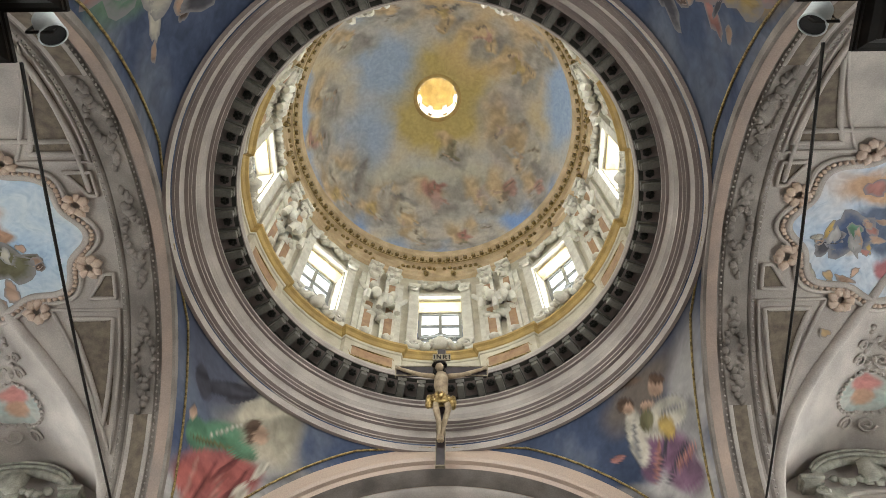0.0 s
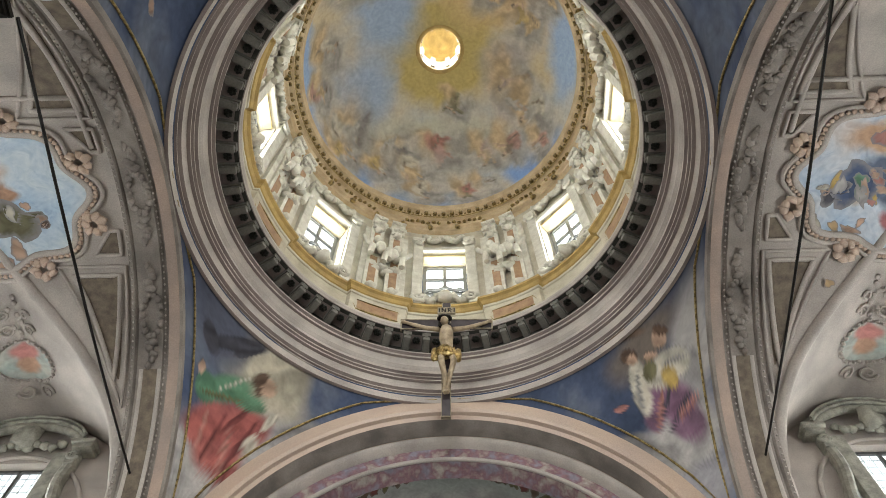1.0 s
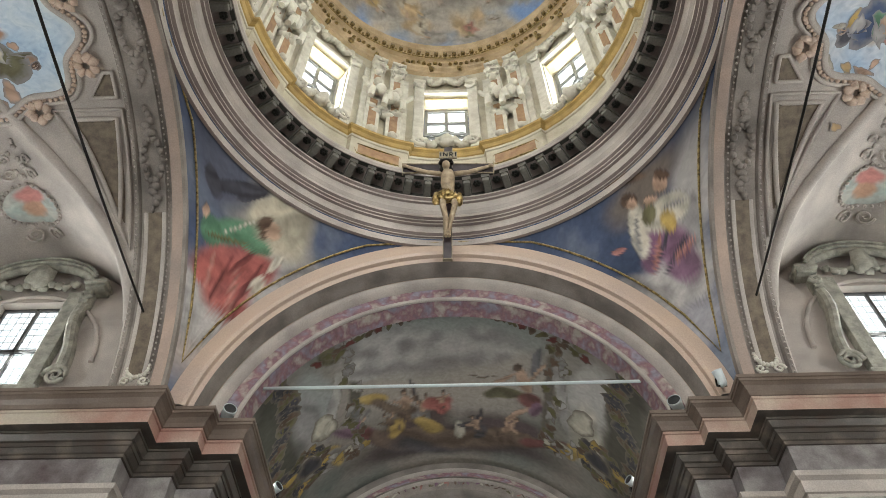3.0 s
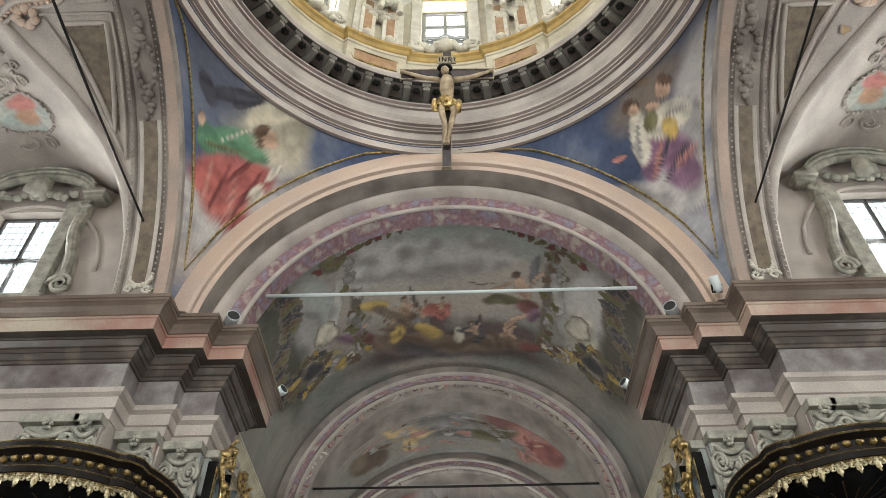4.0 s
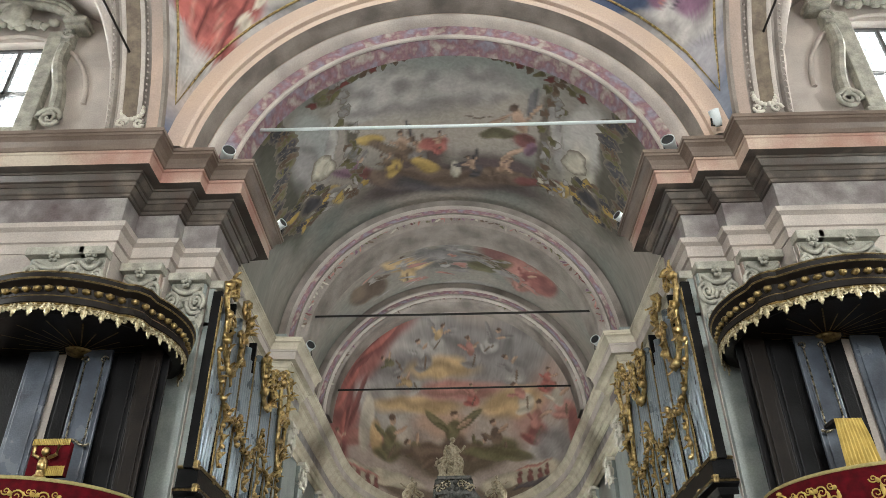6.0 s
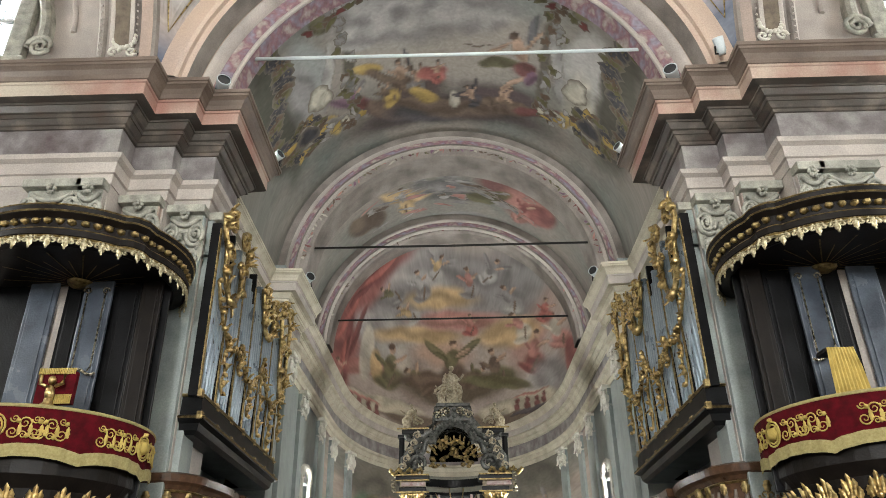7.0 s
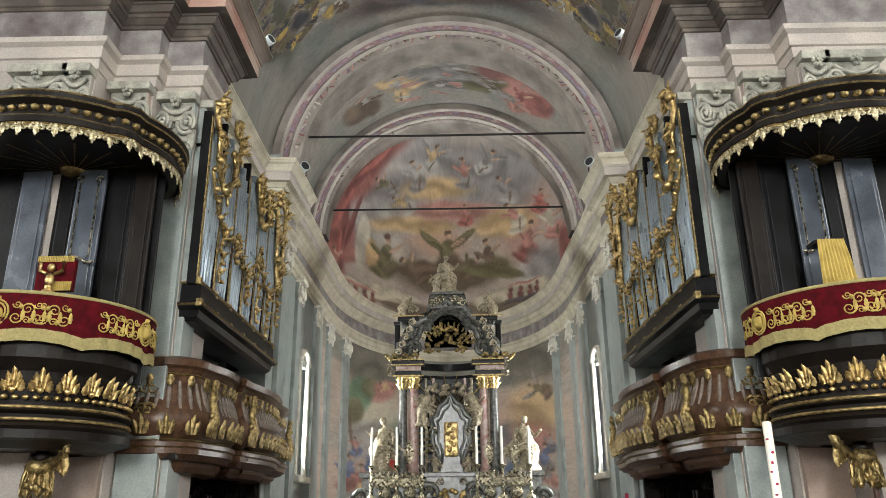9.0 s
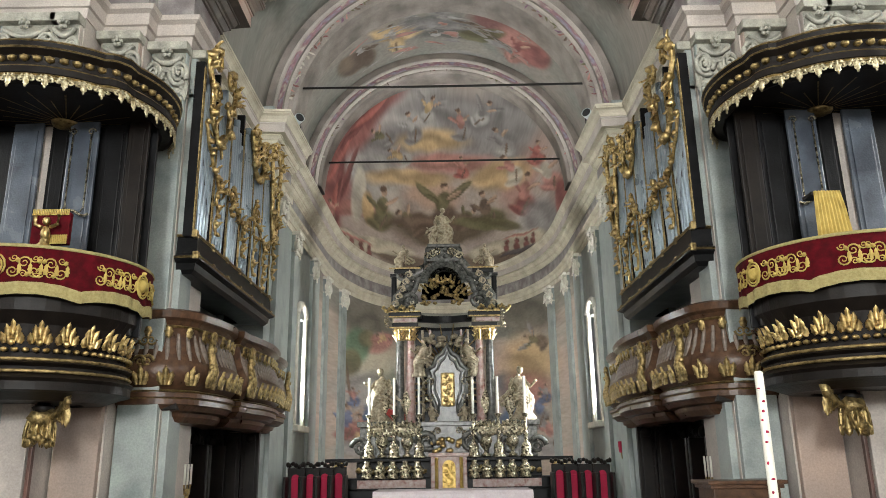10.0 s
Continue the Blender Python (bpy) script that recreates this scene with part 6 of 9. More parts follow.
def on_choir(x, y, lift):
    x = max(min(x, 4.2), -4.2)
    return Vector((x * (1 - lift / RC), y, ZC + math.sqrt(max((RC - lift) ** 2 - x * x, 0))))


for nm, col in (("pendentive_3", -1), ("pendentive_4", 1)):
    P = Paint(lambda x, z, lift: (lambda p: Vector((p.x, 2 * YC - p.y, p.z)))(on_pendentive(x, z, lift)))
    P.figure(col * 4.1, 13.5, 1.6, 20 * col, "green" if col < 0 else "ochre", "white" if col < 0 else "rose")
    P.patch(col * 4.5, 12.7, 0.4, 0.4, 0, "rose", 0.3)
    P.patch(col * 3.6, 14.2, 0.4, 0.14, 30, "dusk", 0.3)
    P.done(bpy.data.objects[nm], "robed shape on a dark blue sky")

rg = random.Random(3)
P = Paint(on_choir)
# painted frames and cartouches down both sides
for e in (-1, 1):
    for k in range(22):
        P.patch(e * (3.75 - 0.25 * math.sin(k * 0.3)), 11.6 + k * 0.16, 0.20, 0.17, 30 * k, ["brown", "olive", "dusk", "dusk"][k % 4], 0.4, 2, 14)
    for k in range(16):
        q = 6.2832 * k / 16
        P.patch(e * (3.45 + 0.35 * math.cos(q)), 14.9 + 0.5 * math.sin(q), 0.16, 0.13, 40 * k, ["brown", "olive", "dusk", "ochre"][k % 4], 0.4, 2, 14)
    P.patch(e * 3.4, 14.9, 0.24, 0.3, 0, "dusk", 0.2)
    for k in range(30):
        P.patch(e * rg.uniform(2.2, 2.6), rg.uniform(11.6, 15.6), 0.10, 0.16, rg.uniform(-40, 40), rg.choice(["cloud", "brown", "grey", "grey", "olive"]), 0.5, 2, 14)
    P.small(e * 2.75, 15.3, 0.6, ["ochre", "white", "brown", "cloud"], 10, 0.3)
    P.patch(e * 3.0, 14.0, 0.28, 0.4, 10, "white", 0.2)
    for k in range(12):
        P.patch(e * (0.5 + 0.22 * k), 11.45 + 0.045 * k, 0.13, 0.09, 20 * k, ["brown", "olive", "deep"][k % 3], 0.5, 2, 14)
P.done(bpy.data.objects["choir_vault"], "painted frames and scrollwork", (0.16, 0.14, 0.115), 0.15)

for s, nm in ((-1, "transept_vault_1"), (1, "transept_vault_2")):
    P = Paint(lambda x, y, lift, s=s: Vector((x, YC + y, ZC + math.sqrt(max((4.955 - lift) ** 2 - y * y, 0)))))
    if s < 0:
        P.patch(-8.15, 0.55, 0.5, 0.42, 20, "olive", 0.3)
        P.patch(-7.75, 0.5, 0.3, 0.15, 0, "olive", 0.3)
        P.patch(-7.55, 0.55, 0.12, 0.14, 0, "flesh", 0.1)
        P.patch(-7.5, 0.62, 0.10, 0.09, 0, "hair", 0.2)
        P.patch(-7.8, 0.25, 0.12, 0.07, 40, "flesh", 0.3)
        P.patch(-8.1, 1.1, 0.15, 0.22, 0, "flesh", 0.3)
        P.small(-8.5, 1.2, 0.9, ["cloud", "white", "flesh"], 8)
    else:
        P.patch(7.7, 0.2, 0.42, 0.5, 0, "navy", 0.3)
        P.patch(7.35, 0.35, 0.22, 0.3, 30, "dusk", 0.3)
        P.patch(7.15, 0.3, 0.10, 0.12, 0, "flesh", 0.1)
        P.patch(7.1, 0.25, 0.12, 0.06, 0, "white", 0.2)
        P.patch(8.0, -0.7, 0.25, 0.16, 20, "rose", 0.3)
        P.small(7.6, 1.1, 0.7, ["flesh", "apricot", "rose", "white"], 9)
        P.small(8.1, 0.5, 0.7, ["ochre", "green", "rose", "flesh"], 8)
        P.small(8.2, -0.2, 0.8, ["cloud", "white", "flesh"], 8)
    P.done(bpy.data.objects[nm], "painted sky with a dark robed shape")

# garlands painted on the choir's transverse arches and under the front arch
for nm, ob in [(o.name, o) for o in list(bpy.data.objects) if o.name.startswith("choir_arch")]:
    y, r = (17.0, 3.72) if nm == "choir_arch" else (21.6, 3.8)
    P = Paint(lambda a, d, lift, y=y, r=r: Vector(((r + 0.06 - lift) * math.cos(a / r), y + 0.12 + d - lift * 0.3, ZC + (r + 0.06 - lift) * math.sin(a / r))))
    P2 = Paint(lambda a, d, lift, y=y, r=r: Vector(((r + 0.05 + d) * math.cos(a / r), y + 0.115 - lift * 0.4, ZC + (r + 0.05 + d) * math.sin(a / r))))
    for k in range(90):
        a = math.pi * r * (0.04 + 0.92 * (k + rg.uniform(-0.3, 0.3)) / 90)
        P2.patch(a, 0.10 + rg.uniform(-0.06, 0.06), rg.uniform(0.05, 0.13), rg.uniform(0.02, 0.05), rg.uniform(0, 180), rg.choice(["rose", "violet", "brown", "olive", "deep", "white"]), 0.5, 2, 12)
    P2.done(ob, "painted garland of flowers", (0.3, 0.27, 0.25), 0.2)
    P.bm.free()
P = Paint(on_choir)
for k in range(120):
    u = rg.uniform(-3.9, 3.9)
    P.patch(u, 11.0 + rg.uniform(0.0, 0.35), rg.uniform(0.07, 0.2), rg.uniform(0.03, 0.09), rg.uniform(0, 180), rg.choice(["rose", "violet", "brown", "olive", "brown", "white"]), 0.5, 2, 12)
for k in range(60):
    u = rg.uniform(-1.6, 1.6)
    P.patch(u, 11.35 + rg.uniform(0.0, 0.22), rg.uniform(0.05, 0.16), rg.uniform(0.03, 0.07), rg.uniform(0, 180), rg.choice(["dusk", "brown", "olive", "brown"]), 0.5, 2, 12)
for k in range(50):
    P.patch(rg.uniform(-2.6, 2.6), rg.uniform(18.6, 21.3), rg.uniform(0.1, 0.5), rg.uniform(0.04, 0.14), rg.uniform(-30, 30), rg.choice(["grey", "brown", "rose", "cloud"]), 0.5, 2, 14)
P.done(bpy.data.objects["choir_vault"], "painted garlands along the arch", (0.26, 0.24, 0.22), 0.25)

# ---- orders and stucco that belong to the building ----
def ionic(bm, c, w, u, nrm, k0=1.0):
    """A carved capital w wide at c (middle of its foot); u across, nrm outward."""
    c, u, nrm = Vector(c), Vector(u), Vector(nrm)
    up = Vector((0, 0, k0))
    rv = min(0.19, 0.27 * w)
    for e in (-1, 1):
        eye_c = c + u * e * (w * 0.5 - rv * 0.55) + nrm * 0.17 + up * 0.16
        scroll(bm, eye_c, u * -e, up, rv, 2.3, 0.036, 34, -1)
        scroll(bm, eye_c - nrm * 0.06, u * -e, up, rv * 1.02, 1.0, 0.05, 20, -1)
        blob(bm, eye_c, (0.035, 0.035, 0.04), 1)
        # leaf under the volute and a drop of husks
        leaf(bm, eye_c + u * e * rv * 0.7 - up * 0.02, u, -up, 0.05, 0.2 * k0, 0.04, 0.03)
        for k in range(3):
            blob(bm, eye_c + u * e * rv * 0.3 - up * (0.16 + 0.07 * k) - nrm * 0.04, (0.05 - 0.008 * k, 0.045, 0.06), 1, rough=0.4, seed=k)
    # sagging channel between the volutes, eggs under it
    for dz, rt in ((0.36, 0.04), (0.27, 0.028)):
        tube(bm, [c + u * w * t + nrm * 0.16 + up * (dz - 0.09 * (1 - (t / 0.4) ** 2)) for t in (-0.4, -0.27, -0.13, 0, 0.13, 0.27, 0.4)], rt, 6)
    ne = max(int(w / 0.14), 2)
    for k in range(ne):
        blob(bm, c + u * w * 0.6 * ((k + 0.5) / ne - 0.5) + nrm * 0.14 + up * 0.12, (0.045, 0.045, 0.06), 1)
    for k in range(6):
        blob(bm, c + u * (0.055 * math.cos(k * 1.047)) + nrm * 0.22 + up * (0.40 + 0.05 * math.sin(k * 1.047)), (0.042, 0.04, 0.042), 1, rough=0.4, seed=k)
    blob(bm, c + nrm * 0.25 + up * 0.40, (0.03, 0.03, 0.03), 1)
    m = Matrix.Translation(c) @ Matrix(((u.x, -nrm.x, 0, 0), (u.y, -nrm.y, 0, 0), (0, 0, 1, 0), (0, 0, 0, 1)))
    box(bm, -w * 0.5, w * 0.5, -0.14, 0.02, -0.1, 0.0, 0.02, m)
    box(bm, -w * 0.46, w * 0.46, -0.12, 0.02, 0.05, 0.42 * k0, 0.02, m)
    box(bm, -w * 0.56, w * 0.56, -0.24, 0.02, 0.42 * k0, 0.52 * k0, 0.02, m)


def pilaster(name, c, w, z0, z1, u, nrm, shaft, cap, label):
    t = thing(name, label, "pilaster", kind="structure")
    c, uu, nn = Vector(c), Vector(u), Vector(nrm)
    m = Matrix.Translation((c.x, c.y, 0)) @ Matrix(((uu.x, -nn.x, 0, 0), (uu.y, -nn.y, 0, 0), (0, 0, 1, 0), (0, 0, 0, 1)))
    bm = bmesh.new()
    box(bm, -w / 2, w / 2, -0.1, 0.05, z0, z1 - 0.02, 0.015, m)
    part("shaft", bm, M[shaft], t)
    bm = bmesh.new()
    ionic(bm, (c.x, c.y, z1 - 0.53 * (1.5 if z1 > 8 else 1.0)), w, uu, nn, 1.5 if z1 > 8 else 1.0)
    part("capital", bm, M[cap], t)
    return t


Q = math.sqrt(0.5)
for s in (-1, 1):
    # group of capitals under the crossing entablature
    pilaster("pilaster_1", (s * 6.25, 10.14, 0), 0.85, 0, 8.28, (1, 0, 0), (0, -1, 0), "green", "stone", "grey-green marbled pilaster with scrolled capital")
    pilaster("pilaster_2", (s * 5.66, 10.14, 0), 0.40, 0, 8.28, (1, 0, 0), (0, -1, 0), "light", "stone", "narrow pink pilaster with scrolled capital")
    pilaster("pilaster_3", (s * 5.08, 10.68, 0), 0.62, 0, 8.28, (1, 0, 0), (0, -1, 0), "pink", "stone", "pink pilaster with scrolled capital")
    pilaster("pilaster_4", (s * 4.42, 11.02, 0), 0.58, 0, 8.28, (1, 0, 0), (0, -1, 0), "green", "stone", "grey-green marbled pilaster with scrolled capital")
    pilaster("pilaster_5", (s * 4.12, 11.35, 0), 0.5, 0, 8.28, (0, 1, 0), (-s, 0, 0), "green", "stone", "grey-green marbled pilaster with scrolled capital")
    for y in (17.3, 20.5, 23.4):
        pilaster("pilaster_6", (s * (4.02 if y < 18 else 4.3), y, 0), 0.6, 0, 7.9, (0, 1, 0), (-s, 0, 0), "green", "white", "grey-green choir pilaster with carved capital")
    for t in (0.12, 0.40):
        x, y = s * 4.33 * math.cos(t), A0 + 7.8 * math.sin(t)
        d = Vector((-s * math.sin(t) * 4.33, math.cos(t) * 7.8, 0)).normalized()
        nn = Vector((-s * d.y, s * d.x, 0)) * 1.0
        if nn.x * s > 0:
            nn = -nn
        pilaster("pilaster_7", (x, y, 0), 0.6, 0, 7.9, d, nn, "green", "white", "grey-green apse pilaster with carved capital")
    # pink and red fields on the pier behind the pulpit
    bm = bmesh.new()
    box(bm, min(s * 5.38, s * 5.43), max(s * 5.38, s * 5.43), 10.05, 10.12, 0, 6.4, 0.01)
    tagged(part("trim", bm, M["red"]), "thin red marbled strip on the pier", "trim", kind="structure")


# drum stucco: pilasters, window surrounds, cartouches and plain child shapes between the windows
def plain_child(bm, c, u, n, s, lean=0):
    """A stucco shape like a small seated child, without features."""
    c, u, n, up = Vector(c), Vector(u), Vector(n), Vector((0, 0, 1))
    blob(bm, c + up * 0.42 * s + n * 0.1 * s, (0.16 * s, 0.16 * s, 0.24 * s), 2, rough=0.15)
    blob(bm, c + up * 0.78 * s + n * 0.12 * s + u * lean * 0.1, (0.13 * s, 0.13 * s, 0.15 * s), 2)
    for e in (-1, 1):
        tube(bm, [c + up * 0.56 * s + u * e * 0.14 * s, c + up * 0.5 * s + u * e * 0.34 * s + n * 0.08 * s, c + up * (0.66 + 0.1 * e * lean) * s + u * e * 0.5 * s + n * 0.12 * s], 0.07 * s, 6)
        tube(bm, [c + up * 0.28 * s + u * e * 0.1 * s, c + up * 0.12 * s + u * e * 0.24 * s + n * 0.22 * s, c - up * 0.2 * s + u * e * 0.26 * s + n * 0.14 * s], 0.09 * s, 6)


def drum_bay(k):
    a = radians(90 + 45 * k)
    up = Vector((0, 0, 1))
    def at(deg, r, z):
        b = a + radians(deg)
        return Vector((r * math.cos(b), YC + r * math.sin(b), z))
    def frame_at(deg):
        b = a + radians(deg)
        return Vector((-math.sin(b), math.cos(b), 0)), Vector((-math.cos(b), -math.sin(b), 0))
    # surround
    u, n = frame_at(0)
    ws = bmesh.new()
    for e in (-1, 1):
        d = e * (hw + 2.1)
        uu, nn = frame_at(d)
        m = Matrix.Translation(at(d, RD - 0.06, 0)) @ Matrix(((uu.x, -nn.x, 0, 0), (uu.y, -nn.y, 0, 0), (0, 0, 1, 0), (0, 0, 0, 1)))
        box(ws, -0.13, 0.13, -0.08, 0.08, 17.5, 20.9, 0.015, m)
        box(ws, -0.17, 0.17, -0.14, 0.08, 20.9, 21.1, 0.02, m)
        scroll(ws, at(d, RD - 0.2, 20.75), uu, up, 0.15, 1.5, 0.05, 16, e)
        scroll(ws, at(e * (hw + 1), RD - 0.15, 17.75), uu, up, 0.2, 1.5, 0.06, 18, -e)
        for q in range(6):
            blob(ws, at(e * (1.2 + q * 1.2), RD - 0.14, 17.72 + 0.12 * math.sin(q * 1.4)), (0.13, 0.1, 0.12), 1, rough=0.7, seed=q + k)
        for q in range(6):
            blob(ws, at(e * (0.8 + q * 1.3), RD - 0.12, 21.15 + 0.12 * math.cos(q * 1.2)), (0.12, 0.1, 0.11), 1, rough=0.7, seed=q + k + 9)
    box(ws, -0.75, 0.75, -0.08, 0.06, 20.55, 20.72, 0.02, Matrix.Translation(at(0, RD - 0.03, 0)) @ Matrix(((u.x, -n.x, 0, 0), (u.y, -n.y, 0, 0), (0, 0, 1, 0), (0, 0, 0, 1))))
    blob(ws, at(0, RD - 0.16, 17.8), (0.22, 0.14, 0.25), 2, rough=0.4, seed=k)
    part("window_surround", ws, M["white"], drum)
    # paired pilasters with peach panels
    ps, pp, cp = bmesh.new(), bmesh.new(), bmesh.new()
    for d in (15.2, 18.6, 26.4, 29.8):
        uu, nn = frame_at(d)
        m = Matrix.Translation(at(d, RD - 0.06, 0)) @ Matrix(((uu.x, -nn.x, 0, 0), (uu.y, -nn.y, 0, 0), (0, 0, 1, 0), (0, 0, 0, 1)))
        wd = 0.19 if d in (18.6, 26.4) else 0.09
        dp = 0.14 if d in (18.6, 26.4) else 0.05
        box(ps, -wd, wd, -dp, 0.06, 17.42, 21.0, 0.012, m)
        if wd > 0.1:
            box(pp, -0.10, 0.10, -dp - 0.012, -dp + 0.02, 17.75, 19.2, 0.01, m)
            box(pp, -0.09, 0.09, -dp - 0.012, -dp + 0.02, 19.75, 20.6, 0.01, m)
            for z in (17.6, 19.5, 20.75):
                blob(cp, at(d, RD - 0.24, z), (0.12, 0.1, 0.13), 2, rough=0.5, seed=z)
            ionic(cp, at(d, RD - 0.14, 20.95), 0.36, uu, nn)
    part("pilaster_pair", ps, M["white"], drum)
    part("peach_panels", pp, M["amber"], drum)
    part("pilaster_carving", cp, M["white"], drum)
    # niche in shade between the pilasters, with two plain child shapes
    nb = bmesh.new()
    uu, nn = frame_at(22.5)
    for e in (-1, 1):
        plain_child(nb, at(22.5 + e * 2.6, RD - 0.3, 18.95 + 0.12 * e), uu, nn, 0.95, e)
    for q in range(12):
        blob(nb, at(22.5 + (q - 5.5) * 0.9, RD - 0.16, 18.75 + 0.14 * math.sin(q * 1.3)), (0.15, 0.12, 0.12), 1, rough=0.6, seed=q + 3 * k)
    part("stucco_children", nb, M["white"], drum, "white stucco child shapes on a cloud")


for k in range(8):
    drum_bay(k)
# gilt masks at the foot of the dome cornice
bm = bmesh.new()
for k in range(32):
    b = 6.2832 * (k + 0.5) / 32
    blob(bm, (4.1 * math.cos(b), YC + 4.1 * math.sin(b), 21.85), (0.09, 0.09, 0.12), 1, rough=0.5, seed=k)
part("gilt_knobs", bm, M["gilt"], ent)

# ---- tie rods ----
for y, z, r, x, mt, lb in ((11.0, 11.6, 0.035, 3.72, "plastic", "pale painted iron tie rod spanning the choir arch"), (17.4, 10.85, 0.03, 3.7, "iron", "dark iron tie rod spanning the choir"), (22.3, 10.8, 0.03, 3.9, "iron", "dark iron tie rod spanning the choir")):
    bm = bmesh.new()
    tube(bm, [(-x, y, z), (0, y, z - 0.01), (x, y, z)], r, 8)
    rod = tagged(part("tie_rod", bm, M[mt]), lb, "tie rod", "tie rods of the choir")
    for e in (-1, 1):
        bm = bmesh.new()
        box(bm, e * x - 0.02, e * x + 0.02, y - 0.08, y + 0.08, z - 0.08, z + 0.08, 0.01)
        part("anchor_plate", bm, M["iron"], rod)

# ---- steel cables with anchors and a spotlight on the nave pier ----
for s, p0, p1 in ((-1, (-4.72, 1.25, 10.5), (-5.72, 9.72, 12.12)), (1, (4.45, 1.15, 10.5), (5.72, 9.72, 12.2))):
    cb = thing("steel_cable", "black steel cable stretched across the crossing", "cable", group="cables of the crossing")
    bm = bmesh.new()
    p0, p1 = Vector(p0), Vector(p1)
    tube(bm, [p0.lerp(p1, t / 8) - Vector((0, 0, 0.10 * math.sin(math.pi * t / 8))) for t in range(9)], 0.022, 6)
    part("wire", bm, M["iron"], cb)
    bm = bmesh.new()
    box(bm, p1.x - 0.05, p1.x + 0.05, p1.y - 0.1, p1.y + 0.12, p1.z - 0.1, p1.z + 0.02, 0.015)
    tube(bm, [p1 + Vector((0, 0.1, -0.02)), p1 + Vector((0, 0.05, -0.15))], 0.03, 6)
    part("anchor", bm, M["iron"], cb)


def floodlight(name, label, c, aim_to, r=0.16, length=0.34):
    t = thing(name, label, "lamp", group="floodlights on the cornices")
    m = look(c, aim_to)
    bm = bmesh.new()
    revolve(bm, [(0.0, length * 0.5), (r * 0.6, length * 0.48), (r * 0.85, length * 0.3), (r, -length * 0.4), (r * 1.04, -length * 0.5), (r * 0.92, -length * 0.5)], n=20, m=m)
    part("housing", bm, M["plastic"], t)
    bm = bmesh.new()
    revolve(bm, [(0.0, -length * 0.47), (r * 0.93, -length * 0.46)], n=20, m=m)
    part("lens", bm, M["grey"], t)
    bm = bmesh.new()
    c = Vector(c)
    tube(bm, [c + Vector((r * 0.9, 0, 0)), c + Vector((r * 0.9, 0.05, -r * 1.3)), c + Vector((-r * 0.9, 0.05, -r * 1.3)), c + Vector((-r * 0.9, 0, 0))], 0.02, 6)
    part("yoke", bm, M["iron"], t)
    return t


for s in (-1, 1):
    floodlight("floodlight", "grey floodlight standing on the pier cornice", (s * 3.98, 10.4, 10.46), (s * 0.5, 4.0, 11.5), 0.12, 0.34)
    floodlight("floodlight", "small white floodlight on the arch impost", (s * 3.6, 10.75, 10.44), (s * 2.0, 5, 11), 0.075, 0.2)
    floodlight("floodlight", "white floodlight at the end of the cornice block", (s * 3.55, 12.7, 10.47), (s * 0.5, 10.6, 11.5), 0.1, 0.36)
    floodlight("floodlight", "white floodlight on the choir cornice", (s * 3.62, 17.0, 9.75), (s * 0.5, 13, 10.5), 0.12, 0.4)
    floodlight("spotlight", "white spotlight with dark lens on the nave pier cornice", (s * 4.36, 0.85, 10.55), (s * 1.0, 4.5, 7.0), 0.16, 0.34)
floodlight("spotlight", "small white spotlight on the cornice", (4.62, 9.75, 10.5), (2, 6, 20), 0.09, 0.3)

# ---- crucifix before the arch ----
cru = thing("crucifix", "carved crucifix with gilt loincloth and dark cross hung before the arch", "crucifix")
tilt = Matrix.Translation((-0.02, 8.95, 12.95)) @ Matrix.Rotation(radians(22), 4, "X") @ Matrix.Rotation(radians(1.2), 4, "Y") @ Matrix.Diagonal((0.93, 0.8, 0.78, 1))
bm = bmesh.new()
box(bm, -0.09, 0.09, 0, 0.09, 0, 3.45, 0.012, tilt)
box(bm, -1.0, 1.0, 0.005, 0.085, 2.60, 2.88, 0.012, tilt)
part("cross", bm, M["crosswood"], cru)
bm = bmesh.new()
for x0, x1, z0, z1 in ((-0.1, -0.085, 0, 3.45), (0.085, 0.1, 0, 3.45), (-0.1, 0.1, -0.02, 0.02), (-1.02, -0.99, 2.58, 2.90), (0.99, 1.02, 2.58, 2.90)):
    box(bm, x0, x1, -0.012, 0.1, z0, z1, 0, tilt)
for x0, x1 in ((-1.0, -0.1), (0.1, 1.0)):
    for z in (2.595, 2.885):
        box(bm, x0, x1, -0.012, 0.02, z - 0.012, z + 0.012, 0, tilt)
part("gilt_edge", bm, M["ivory"], cru)
bm = bmesh.new()
box(bm, -0.2, 0.2, -0.06, 0.0, 3.04, 3.25, 0.012, tilt)
plate = part("title_plate", bm, M["ivory"], cru, "cream plate with four letters")
bm = bmesh.new()
mm = tilt
# letters INRI in strokes
def bar(bm, x0, z0, x1, z1, w=0.012):
    a, b = Vector((x0, -0.066, z0)), Vector((x1, -0.066, z1))
    d = (b - a).normalized()
    p = Vector((-d.z, 0, d.x)) * w
    vs = [mm @ v for v in (a - p, b - p, b + p, a + p)]
    bm.faces.new([bm.verts.new(v) for v in vs])


zb, zt = 3.08, 3.21
bar(bm, -0.16, zb, -0.16, zt)
for seg in (((-0.10, zb), (-0.10, zt)), ((-0.10, zt), (-0.02, zb)), ((-0.02, zb), (-0.02, zt)), ((0.04, zb), (0.04, zt)), ((0.04, zt), (0.10, zt - 0.02)), ((0.10, zt - 0.02), (0.10, zt - 0.06)), ((0.10, zt - 0.06), (0.04, zt - 0.07)), ((0.06, zt - 0.07), (0.11, zb)), ((0.17, zb), (0.17, zt))):
    bar(bm, *seg[0], *seg[1])
part("lettering", bm, M["black"], plate)
fig = bmesh.new()
def lim(pts, r, taper=None):
    tube(fig, [mm @ Vector(p) for p in pts], r, 10, taper=taper)


